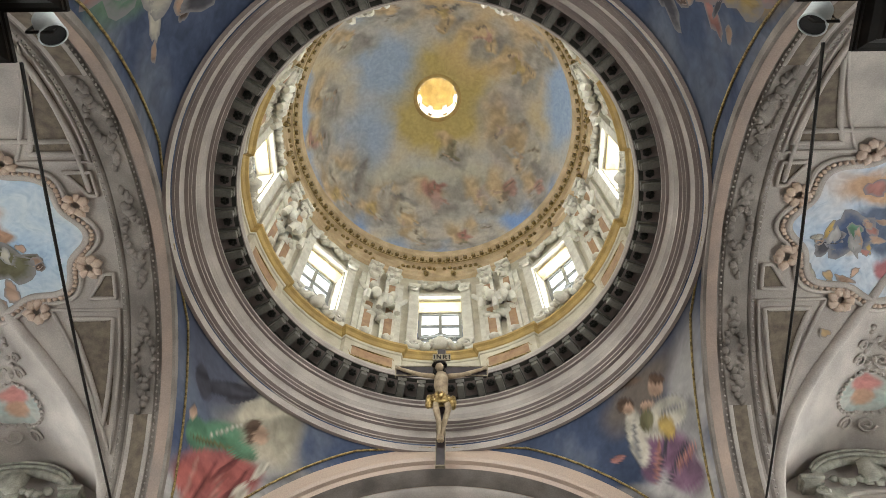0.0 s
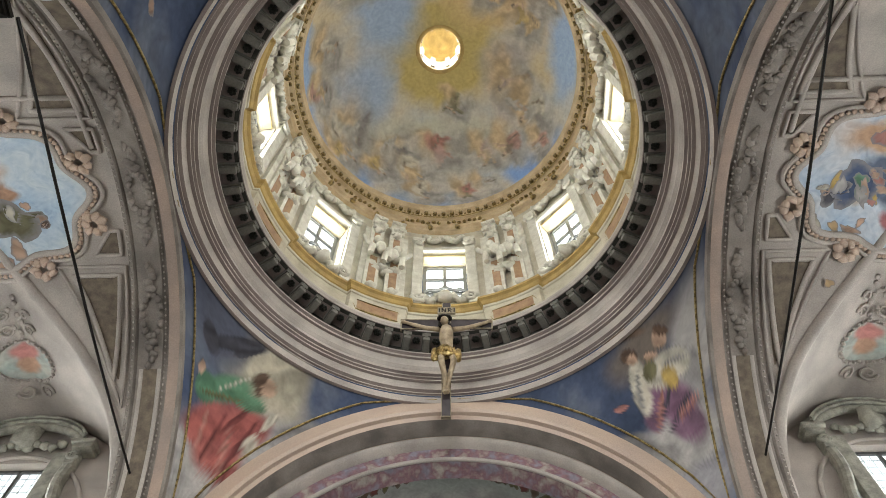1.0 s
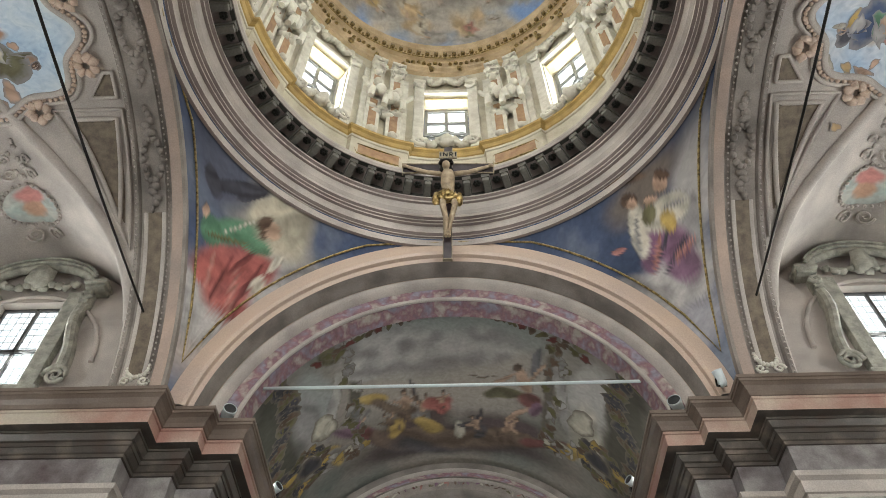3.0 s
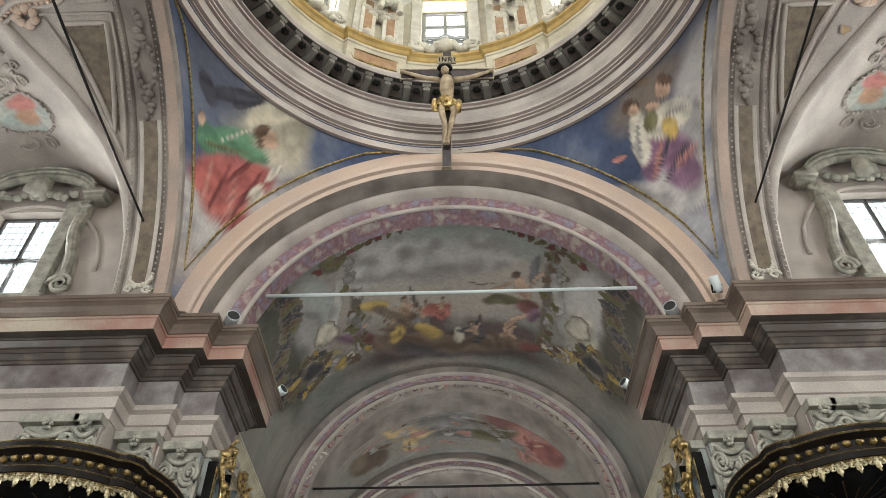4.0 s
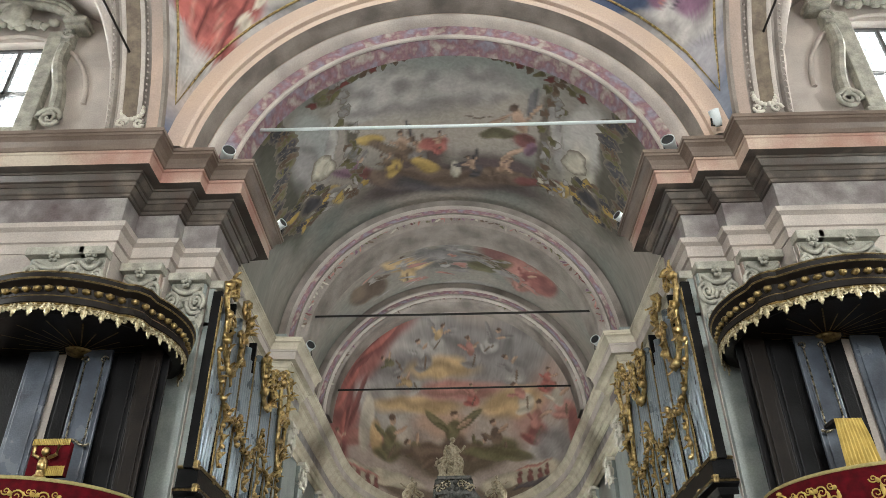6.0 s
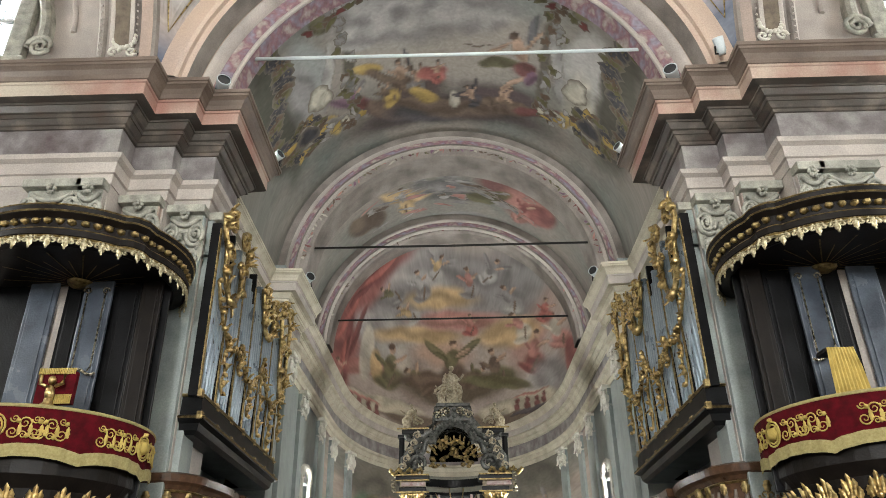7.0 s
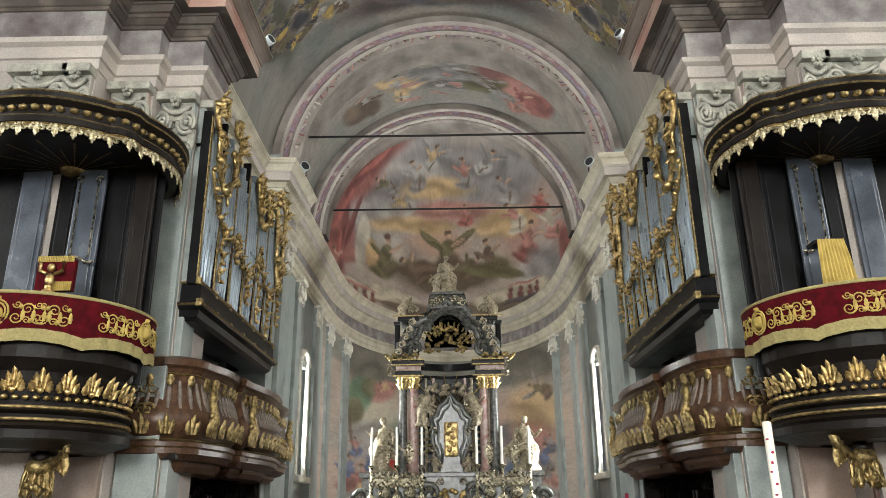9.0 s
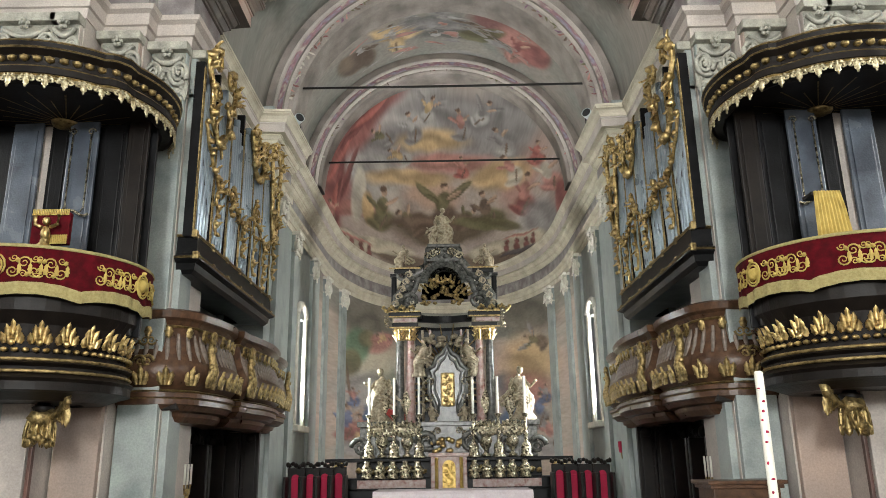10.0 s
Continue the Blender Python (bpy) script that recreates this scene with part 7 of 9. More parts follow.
lim([(0, -0.16, 1.72), (0.01, -0.20, 1.9), (0, -0.22, 2.1), (0, -0.20, 2.32), (0, -0.16, 2.46)], 0.125, lambda t: 0.82 + 0.35 * math.sin(t * 2.6))
blob(fig, mm @ Vector((-0.04, -0.28, 2.64)), (0.085, 0.10, 0.11), 2)
for e in (-1, 1):
    lim([(e * 0.14, -0.16, 2.44), (e * 0.45, -0.12, 2.52), (e * 0.72, -0.08, 2.66), (e * 0.9, -0.05, 2.76)], 0.048, lambda t: 1.15 - 0.45 * t)
    blob(fig, mm @ Vector((e * 0.95, -0.05, 2.78)), (0.07, 0.04, 0.05), 1)
    lim([(e * 0.09, -0.17, 1.72), (e * 0.13 + 0.03, -0.36, 1.35), (e * 0.05 + 0.02, -0.22, 1.0), (e * 0.03, -0.14, 0.68), (e * 0.03, -0.22, 0.52)], 0.068, lambda t: 1.1 - 0.55 * t)
cor_ob = part("carved_figure", fig, M["flesh"], cru, "pale painted carving")
hr = bmesh.new()
for k in range(16):
    q = 6.2832 * k / 16
    blob(hr, mm @ Vector((-0.04 + 0.12 * math.cos(q), -0.24 + 0.1 * math.sin(q), 2.74)), (0.05, 0.05, 0.045), 1, rough=0.5, seed=k)
blob(hr, mm @ Vector((-0.04, -0.2, 2.76)), (0.12, 0.12, 0.1), 2, rough=0.3)
for e in (-1, 1):
    blob(hr, mm @ Vector((-0.04 + e * 0.1, -0.2, 2.58)), (0.05, 0.06, 0.14), 1, rough=0.4)
part("hair_and_thorns", hr, M["wood"], cru)
lc = bmesh.new()
for k in range(12):
    q = 6.2832 * k / 12
    blob(lc, mm @ Vector((0.17 * math.cos(q), -0.2 + 0.12 * math.sin(q), 1.72 + 0.03 * math.sin(3 * q))), (0.075, 0.07, 0.13), 1, rough=0.6, seed=k)
for e in (-1, 1):
    blob(lc, mm @ Vector((e * 0.24, -0.2, 1.62)), (0.08, 0.07, 0.22), 2, rough=0.6, seed=e)
blob(lc, mm @ Vector((0.02, -0.3, 1.62)), (0.15, 0.06, 0.12), 2, rough=0.6)
part("loincloth", lc, M["gold"], cru)
bm = bmesh.new()
tube(bm, [(0, 8.45, 14.5), (0, 9.99, 14.62)], 0.025, 6)
part("stay", bm, M["iron"], cru)
bm = bmesh.new()
tube(bm, [(0, 8.1, 15.35), (0, 9.9, 15.0)], 0.012, 5)
part("stay_wire", bm, M["iron"], cru)

# ---- pulpits on the piers ----
PX, PY = 5.1, 9.95
def pulpit(s):
    t = thing("pulpit", "dark walnut pulpit with gilt leaves, crimson hanging and canopy", "pulpit", group="pulpits of the crossing")
    cx = s * PX
    def ringpt(a, r, z):
        return Vector((cx + r * math.cos(a), PY + r * math.sin(a), z))
    R = 1.28
    bm = bmesh.new()
    revolve(bm, [(0.01, 2.44), (0.62, 2.44), (0.64, 2.41), (0.9, 2.42), (1.12, 2.5), (1.2, 2.52), (1.2, 2.62), (1.24, 2.66), (1.16, 2.72), (1.14, 2.8), (1.2, 2.84), (1.12, 2.9), (1.1, 3.0), (1.16, 3.3), (R - 0.02, 3.45), (R - 0.02, 4.08), (R + 0.05, 4.12), (R + 0.05, 4.2), (R - 0.1, 4.22), (R - 0.12, 4.1), (R - 0.12, 3.3), (0, 3.25)], cx, PY, 0, n=48, smooth=False)
    body = part("body", bm, M["wood"], t)
    bm = bmesh.new()
    for z, r in ((2.74, 1.18), (2.88, 1.17)):
        revolve(bm, [(r, z - 0.02), (r + 0.025, z), (r, z + 0.02)], cx, PY, 0, n=48)
    part("gilt_moulding", bm, M["gilt"], body)
    bm = bmesh.new()
    for k in range(64):
        p = ringpt(6.2832 * k / 64, 1.15, 2.99)
        blob(bm, p, (0.05, 0.05, 0.035), 1)
    part("gilt_beading", bm, M["gold"], body)
    lf = bmesh.new()
    for q in (-1, -0.5, 0, 0.5, 1):
        leaf(lf, (q * 0.075, 0, 0.06 * (1 - abs(q))), (1, 0, -q * 0.3), Vector((q * 0.28, 0, 1)).normalized(), 0.045, 0.26 - 0.13 * abs(q), 0.035, 0.05)
    blob(lf, (0, -0.02, 0.02), (0.05, 0.04, 0.05), 1)
    src = part("acanthus_leaf", lf, M["gold"], body)
    for k in range(15):
        a = -math.pi + math.pi * 1.0 * (k + 0.5) / 15 * 1.25 - 0.4
        o = src if k == 0 else src.copy()
        if k:
            scene.collection.objects.link(o)
        o.matrix_basis = Matrix.Translation(ringpt(a, 1.13, 3.06)) @ Matrix.Rotation(a + math.pi / 2, 4, "Z") @ Matrix.Rotation(radians(-2), 4, "X")
    # hanging
    bm = bmesh.new()
    n = 90
    rows = []
    for k in range(n + 1):
        a = math.pi + (math.pi * 1.3) * k / n - 0.15 * math.pi
        sc = 0.08 * abs(math.sin(a * 4.0)) ** 0.6
        wv = 0.012 * math.sin(a * 38)
        rows.append([ringpt(a, R + 0.02, 4.23), ringpt(a, R + 0.085, 4.21), ringpt(a, R + 0.075 + wv * 0.4, 4.0), ringpt(a, R + 0.075 + wv, 3.72 + sc), ringpt(a, R + 0.07 + wv, 3.66 + sc)])
    quads(bm, rows)
    hang = part("hanging", bm, M["velvet"], t, "crimson velvet hanging")
    bm = bmesh.new()
    rows = []
    for k in range(n * 2 + 1):
        a = math.pi + (math.pi * 1.3) * k / (n * 2) - 0.15 * math.pi
        sc = 0.08 * abs(math.sin(a * 4.0)) ** 0.6
        w = 0.012 * math.sin(a * 38) + 0.006 * (k % 2)
        rows.append([ringpt(a, R + 0.085 + w, 3.69 + sc), ringpt(a, R + 0.092 + w, 3.62 + sc), ringpt(a, R + 0.088 + w, 3.54 + sc)])
    quads(bm, rows)
    rows = [[ringpt(math.pi + math.pi * 1.3 * k / n - 0.15 * math.pi, R + rr, z) for rr, z in ((0.088, 4.19), (0.1, 4.2), (0.09, 4.23), (0.06, 4.24))] for k in range(n + 1)]
    quads(bm, rows)
    part("fringe", bm, M["fringe"], hang, "straw-coloured fringe")
    em = bmesh.new()
    for j in range(8):
        a0 = -2.9 + j * 0.72 - 0.05
        w = 0.36
        c = ringpt(a0, R + 0.095, 3.95)
        tang, up = Vector((-math.sin(a0), math.cos(a0), 0)), Vector((0, 0, 1))
        if j % 2 == 0:
            for rr in (0.15, 0.115):
                tube(em, [c + tang * rr * math.cos(q * 0.4488) + up * rr * 1.05 * math.sin(q * 0.4488) for q in range(14)], 0.013, 5, closed=True)
            blob(em, c - Vector((math.cos(a0), math.sin(a0), 0)) * 0.02, (0.085, 0.085, 0.09), 2, rough=0.4)
            blob(em, c + up * 0.18, (0.05, 0.03, 0.03), 1)
        for e in (-1, 1):
            for q in range(3):
                b = a0 + e * (0.17 + 0.085 * q)
                tg = Vector((-math.sin(b), math.cos(b), 0))
                scroll(em, ringpt(b, R + 0.095, 3.95 + (0.05 if q % 2 else -0.06)), tg * e, up, 0.075, 1.5, 0.009, 18, 1 if q % 2 else -1)
                scroll(em, ringpt(b, R + 0.095, 3.95 + (-0.09 if q % 2 else 0.1)), -tg * e, up, 0.05, 1.4, 0.008, 14, 1 if q % 2 else -1)
                leaf(em, ringpt(b + 0.05, R + 0.09, 3.86), tg, up, 0.025, 0.14, 0.012, 0.0)
                blob(em, ringpt(b + 0.03, R + 0.09, 3.95 - (0.09 if q % 2 else -0.08)), (0.03, 0.03, 0.03), 1, rough=0.5)
    tagged(part("embroidery", em, M["cloth"], hang, "gold embroidery of scrolls and medallions"), kind="stuff")
    # canopy
    RC2 = 1.5

    def brk(a):
        """How far the rim stands out: two stepped corners to the nave."""
        return 1 + 0.05 * max(0.0, 1 - (min(abs(((a + math.pi) % (2 * math.pi)) - math.pi - q) for q in (-2.45, -0.69)) / 0.13) ** 4)

    def rim(bm, prof, n=120):
        rows = [[ringpt(2 * math.pi * i / n, r * (brk(2 * math.pi * i / n) if r > 1.28 else 1), z) for r, z in prof] for i in range(n)]
        quads(bm, rows, close_u=True, smooth=False)
    bm = bmesh.new()
    rim(bm, [(0.01, 6.42), (1.25, 6.40), (1.30, 6.36), (RC2 - 0.08, 6.38), (RC2, 6.44), (RC2, 6.52), (RC2 - 0.06, 6.56), (RC2 - 0.05, 6.70), (RC2 + 0.03, 6.76), (RC2 + 0.06, 6.84), (RC2 + 0.02, 6.86), (1.2, 6.95), (0.7, 7.0), (0.01, 7.02)])
    can = part("canopy", bm, M["wood"], t)
    bm = bmesh.new()
    for z, r in ((6.54, RC2 - 0.05), (6.78, RC2 + 0.02), (6.86, RC2 + 0.03), (6.42, RC2 - 0.03)):
        rim(bm, [(r, z - 0.026), (r + 0.03, z), (r, z + 0.026)])
    for k in range(60):
        a = 6.2832 * k / 60
        blob(bm, ringpt(a, (RC2 - 0.04) * brk(a), 6.65), (0.065, 0.065, 0.05), 1, rough=0.4, seed=k)
    part("gilt_moulding", bm, M["gilt"], can)
    bm = bmesh.new()
    for k in range(42):
        a = 6.2832 * (k + 0.5) / 42
        rr = (RC2 - 0.02) * brk(a)
        tg, out = Vector((-math.sin(a), math.cos(a), 0)), Vector((math.cos(a), math.sin(a), 0))
        dn = Vector((0, 0, -1))
        leaf(bm, ringpt(a, rr, 6.42), -tg, dn, 0.045, 0.17, 0.02, 0.0)
        for e in (-1, 1):
            scroll(bm, ringpt(a, rr, 6.36) + tg * e * 0.062, tg * e, dn, 0.04, 1.1, 0.012, 10)
            leaf(bm, ringpt(a, rr, 6.42) + tg * e * 0.05, -tg, (dn + tg * e * 0.5).normalized(), 0.028, 0.10, 0.015, 0.0)
        blob(bm, ringpt(a, rr + 0.01, 6.25), (0.018, 0.018, 0.025), 1)
    rim(bm, [(RC2 - 0.03, 6.36), (RC2 - 0.0, 6.385), (RC2 - 0.03, 6.41)])
    part("lambrequin", bm, M["palegilt"], can, "pale gilt filigree lambrequin")
    bm = bmesh.new()
    for k in range(28):
        a = 6.2832 * k / 28
        r1 = 1.05 if k % 2 else 0.8
        b = [ringpt(a - 0.035, 0.22, 6.41), ringpt(a + 0.035, 0.22, 6.41), ringpt(a + 0.012, r1, 6.385), ringpt(a - 0.012, r1, 6.385)]
        f = bm.faces.new([bm.verts.new(p) for p in b])
    bmesh.ops.solidify(bm, geom=list(bm.faces), thickness=0.015)
    blob(bm, (cx, PY, 6.4), (0.2, 0.2, 0.06), 2, rough=0.3)
    part("ray_glory", bm, M["gilt"], can)
    # back panels between canopy and rim
    bm = bmesh.new()
    box(bm, cx - 1.3, cx + 1.3, 10.06, 10.1, 3.3, 6.45, 0.01)
    part("back_board", bm, M["black"], t)
    for j, (dx, w, mt, yy) in enumerate(((-0.95, 0.62, "black", 10.0), (-0.52, 0.42, "slate", 9.92), (-0.08, 0.3, "black", 10.02), (0.3, 0.42, "slate", 9.9), (0.72, 0.34, "black", 10.0), (1.08, 0.3, "wood", 9.92))):
        bm = bmesh.new()
        x = cx - s * dx
        box(bm, x - w / 2, x + w / 2, yy, yy + 0.06, 3.3, 6.45, 0.015)
        box(bm, x - w / 2 + 0.06, x + w / 2 - 0.06, yy - 0.02, yy + 0.01, 4.3, 6.3, 0.012)
        bp = part("back_panel", bm, M[mt], t)
    bm = bmesh.new()
    for e in (-1, 1):
        xx = cx - s * 0.3 + e * 0.13
        tube(bm, [(xx, 9.86, 6.2), (xx, 9.86, 5.1), (xx, 9.8, 5.02)], 0.012, 5)
        scroll(bm, (xx, 9.86, 6.24), (e, 0, 0), (0, 0, 1), 0.06, 1.2, 0.012, 12)
    tube(bm, [(cx - s * 0.3 + x, 9.8, 5.0 + 0.04 * math.cos(x * 18)) for x in np.linspace(-0.24, 0.24, 13)], 0.02, 6)
    part("music_rail", bm, M["silver"], t)
    # brackets below
    for k, a in enumerate((-2.5, -0.65)):
        bm = bmesh.new()
        d = Vector((math.cos(a), math.sin(a), 0))
        base = Vector((cx, PY, 0))
        tube(bm, [base + d * 1.0 + Vector((0, 0, 2.5)), base + d * 0.95 + Vector((0, 0, 2.36)), base + d * 0.75 + Vector((0, 0, 2.26)), base + d * 0.5 + Vector((0, 0, 2.2))], 0.06, 8, taper=lambda q: 1.1 - 0.5 * q)
        scroll(bm, base + d * 0.92 + Vector((0, 0, 2.38)), d, (0, 0, 1), 0.1, 1.5, 0.03, 18)
        for q in range(5):
            leaf(bm, base + d * (0.98 - 0.05 * q) + Vector((0, 0, 2.36)), Vector((-d.y, d.x, 0)), (d * (0.25 - 0.12 * q) + Vector((0, 0, -1))).normalized(), 0.05, 0.26 - 0.03 * q, 0.03, 0.03)
        part("gilt_bracket", bm, M["gilt"], t)
    bm = bmesh.new()
    px = cx - s * 0.36
    blob(bm, (px, PY - 0.35, 2.22), (0.17, 0.16, 0.13), 2, rough=0.5)
    for k in range(18):
        q = 6.2832 * k / 18
        leaf(bm, (px + 0.15 * math.cos(q), PY - 0.35 + 0.13 * math.sin(q), 2.24 - 0.06 * (k % 2)), (-math.sin(q), math.cos(q), 0), Vector((0.3 * math.cos(q), 0.3 * math.sin(q), -1)).normalized(), 0.05, 0.3, 0.04, 0.05)
    for k in range(12):
        blob(bm, (px + 0.12 * math.cos(k * 2.4), PY - 0.38 + 0.1 * math.sin(k * 2.4), 1.92 + 0.03 * (k % 4)), (0.05, 0.05, 0.06), 1, rough=0.6, seed=k)
    part("carved_pendant", bm, M["gilt"], t, "gilt leafy pendant")
    bm = bmesh.new()
    revolve(bm, [(0.1, 2.3), (0.14, 2.36), (0.08, 2.4), (0.08, 2.46), (0.12, 2.5)], cx - s * 0.36, PY - 0.33, 0, n=16)
    part("pendant_neck", bm, M["wood"], t)
    t.matrix_basis = Matrix.Translation((s * 0.33, 0, 0.02))
    return t


pulpit(-1)
pulpit(1)
# reading desks on the pulpits' rims
ld = thing("lectern", "small crimson draped reading desk with a gilt carved support", "lectern", Matrix.Translation((0.0, 0.05, 0.05)))
bm = bmesh.new()
box(bm, -5.2, -4.72, 8.98, 9.06, 4.3, 4.72, 0.01)
part("cloth_panel", bm, M["velvet"], ld)
bm = bmesh.new()
for k in range(22):
    tube(bm, [(-5.19 + k * 0.0215, 8.97, 4.76), (-5.19 + k * 0.0215, 8.965, 4.68)], 0.009, 5)
for k in range(12):
    tube(bm, [(-5.0 + k * 0.024, 8.97, 4.42), (-5.0 + k * 0.024, 8.965, 4.3)], 0.011, 5)
part("fringe", bm, M["cloth"], ld)
bm = bmesh.new()
blob(bm, (-4.97, 8.9, 4.42), (0.06, 0.05, 0.1), 2, rough=0.2)
blob(bm, (-4.97, 8.9, 4.58), (0.05, 0.05, 0.06), 2)
for e in (-1, 1):
    tube(bm, [(-4.97 + e * 0.05, 8.9, 4.5), (-4.97 + e * 0.14, 8.9, 4.54), (-4.97 + e * 0.15, 8.9, 4.66)], 0.025, 6)
revolve(bm, [(0.09, 4.2), (0.1, 4.25), (0.05, 4.3), (0.05, 4.34)], -4.97, 8.9, 0, n=14)
part("carved_support", bm, M["gold"], ld)
ld2 = thing("lectern", "reading desk hung with a pleated gold cloth", "lectern", Matrix.Translation((-0.06, 0.05, 0.05)))
bm = bmesh.new()
rows = []
for k in range(61):
    x = 4.76 + 0.34 * k / 60
    w = 0.022 * math.sin(k * 0.95)
    f = (k / 60 - 0.5) * 0.1
    rows.append([(x, 8.98 + w * 0.4, 4.84), (x + f * 0.5, 8.95 + w, 4.6), (x + f, 8.92 + w * 1.3, 4.22)])
quads(bm, rows)
part("cloth", bm, M["cloth"], ld2)
bm = bmesh.new()
box(bm, 4.74, 5.12, 9.0, 9.25, 4.79, 4.84, 0.01)
box(bm, 4.88, 4.98, 9.05, 9.15, 4.1, 4.79, 0.01)
part("desk", bm, M["wood"], ld2)

# ---- organs on both sides of the choir ----
def organ(s):
    t = thing("organ", "dark organ case with tin pipes and gilt carved vines", "organ", group="choir organs")
    X = 3.9
    y0, y1, zb = 10.98, 15.9, 4.72
    def xs(a, b):
        return (min(s * a, s * b), max(s * a, s * b))
    bm = bmesh.new()
    box(bm, *xs(X + 0.25, X + 1.1), y0 + 0.4, y1, zb, 8.3, 0.02)
    part("case", bm, M["black"], t)
    bm = bmesh.new()
    path = [(-X - 0.2, y0 + 0.12), (-X + 0.08, y0 + 0.12), (-X + 0.08, y1), (-X - 0.9, y1)]
    path = path if s < 0 else mirrored(path)
    sweep(bm, path, [(-0.5, zb - 0.28), (-0.06, zb - 0.26), (0.0, zb - 0.2), (0.02, zb - 0.1), (0.1, zb - 0.06), (0.12, zb), (0.04, zb + 0.03), (0.03, zb + 0.3), (0.06, zb + 0.33), (0.0, zb + 0.36), (-0.5, zb + 0.36)])
    part("plinth", bm, M["black"], t)
    bm = bmesh.new()
    for z, o in ((zb - 0.02, 0.12), (zb + 0.33, 0.06)):
        sweep(bm, path, [(o - 0.02, z - 0.025), (o + 0.015, z), (o - 0.02, z + 0.025)])
    part("gilt_moulding", bm, M["gilt"], t)
    posts = [y0 + 0.04 + k * (y1 - y0 - 0.08) / 6 for k in range(7)]
    for k, y in enumerate(posts):
        bm = bmesh.new()
        box(bm, *xs(X - 0.05, X + 0.1), y - 0.035, y + 0.035, zb + 0.3, 8.0 + 0.2 * (k % 2), 0.008)
        p = part("post", bm, M["black"], t)
        for e in (-1, 1):
            bm = bmesh.new()
            box(bm, *xs(X - 0.064, X - 0.048), y + e * 0.03 - 0.008, y + e * 0.03 + 0.008, zb + 0.36, 7.9)
            part("gilt_fillet", bm, M["gilt"], p)
        bm = bmesh.new()
        box(bm, *xs(X - 0.13, X - 0.05), y - 0.06, y + 0.06, zb + 0.28, zb + 0.40, 0.015)
        part("gilt_block", bm, M["gilt"], p)
        bm = bmesh.new()
        box(bm, *xs(X - 0.17, X - 0.08), y - 0.055, y + 0.055, zb - 0.06, zb + 0.06, 0.015)
        part("gilt_foot", bm, M["gilt"], p)
    for b in range(6):
        ya, yb2 = posts[b] + 0.05, posts[b + 1] - 0.05
        nP = 5
        for k in range(nP):
            y = ya + (yb2 - ya) * (k + 0.5) / nP
            r = (yb2 - ya) / nP * 0.47
            mid = 1 - abs(k - (nP - 1) / 2) / nP
            top = 6.9 + 1.0 * mid + 0.2 * (b % 2)
            mz = zb + 0.85 + 0.28 * abs(k - 2)
            xp = s * (X - 0.01)
            bm = bmesh.new()
            revolve(bm, [(0.02, zb + 0.36), (r * 0.92, mz), (r, mz + 0.05), (r, top), (r * 0.85, top), (r * 0.85, top - 0.05), (0, top - 0.06)], xp, y, 0, n=14)
            pipe = part("pipe", bm, M["tin"], t)
            bm = bmesh.new()
            bx = xp - s * r * 0.97
            bm.faces.new([bm.verts.new(p) for p in ((bx - s * 0.012, y - r * 0.4, mz + 0.1), (bx - s * 0.012, y + r * 0.4, mz + 0.1), (bx - s * 0.012, y, mz + 0.26))])
            bmesh.ops.solidify(bm, geom=list(bm.faces), thickness=0.012)
            part("mouth", bm, M["grey"], pipe)
    # gilt garlands before the pipes: one swag over every two bays, drops below, a lyre-shaped crest and a dense far cluster
    rg2 = random.Random(5)
    xg = s * (X - 0.13)

    def sprig(bm, pts, r, big):
        tube(bm, pts, r, 7)
        for q, p in enumerate(pts):
            if q % 2:
                leaf(bm, p, (0, 1, 0.4 * math.sin(q)), Vector((-s * 0.35, 0.7 * math.sin(q * 2.3), math.cos(q * 1.7))).normalized(), big * 0.32, big, 0.035, 0.05)
            else:
                blob(bm, (p[0] - s * 0.03, p[1], p[2]), (r * 1.9, r * 1.9, r * 1.9), 1, rough=0.7, seed=q)
    for a, b, za, zm, zc in ((0, 2, 6.95, 6.2, 6.35), (2, 4, 6.35, 5.95, 6.6), (4, 6, 6.6, 6.0, 6.5)):
        bm = bmesh.new()
        pts = []
        for q in range(19):
            f = q / 18
            z = (za + (zc - za) * f) - 4 * (0.5 * (za + zc) - zm) * f * (1 - f) + 0.04 * math.sin(q * 1.9)
            pts.append((xg, posts[a] + (posts[b] - posts[a]) * f, z))
        sprig(bm, pts, 0.03, 0.15)
        part("gilt_swag", bm, M["gold"], t)
    for k, top, low in ((1, 6.25, 5.3), (2, 6.4, 5.9), (3, 6.0, 5.35), (4, 6.7, 5.2), (5, 6.05, 5.1), (6, 6.5, 5.5)):
        bm = bmesh.new()
        sprig(bm, [(xg, posts[k] + 0.06 * math.sin(q * 1.1), top - (top - low) * q / 12) for q in range(13)], 0.026, 0.15)
        part("gilt_drop", bm, M["gold"], t)
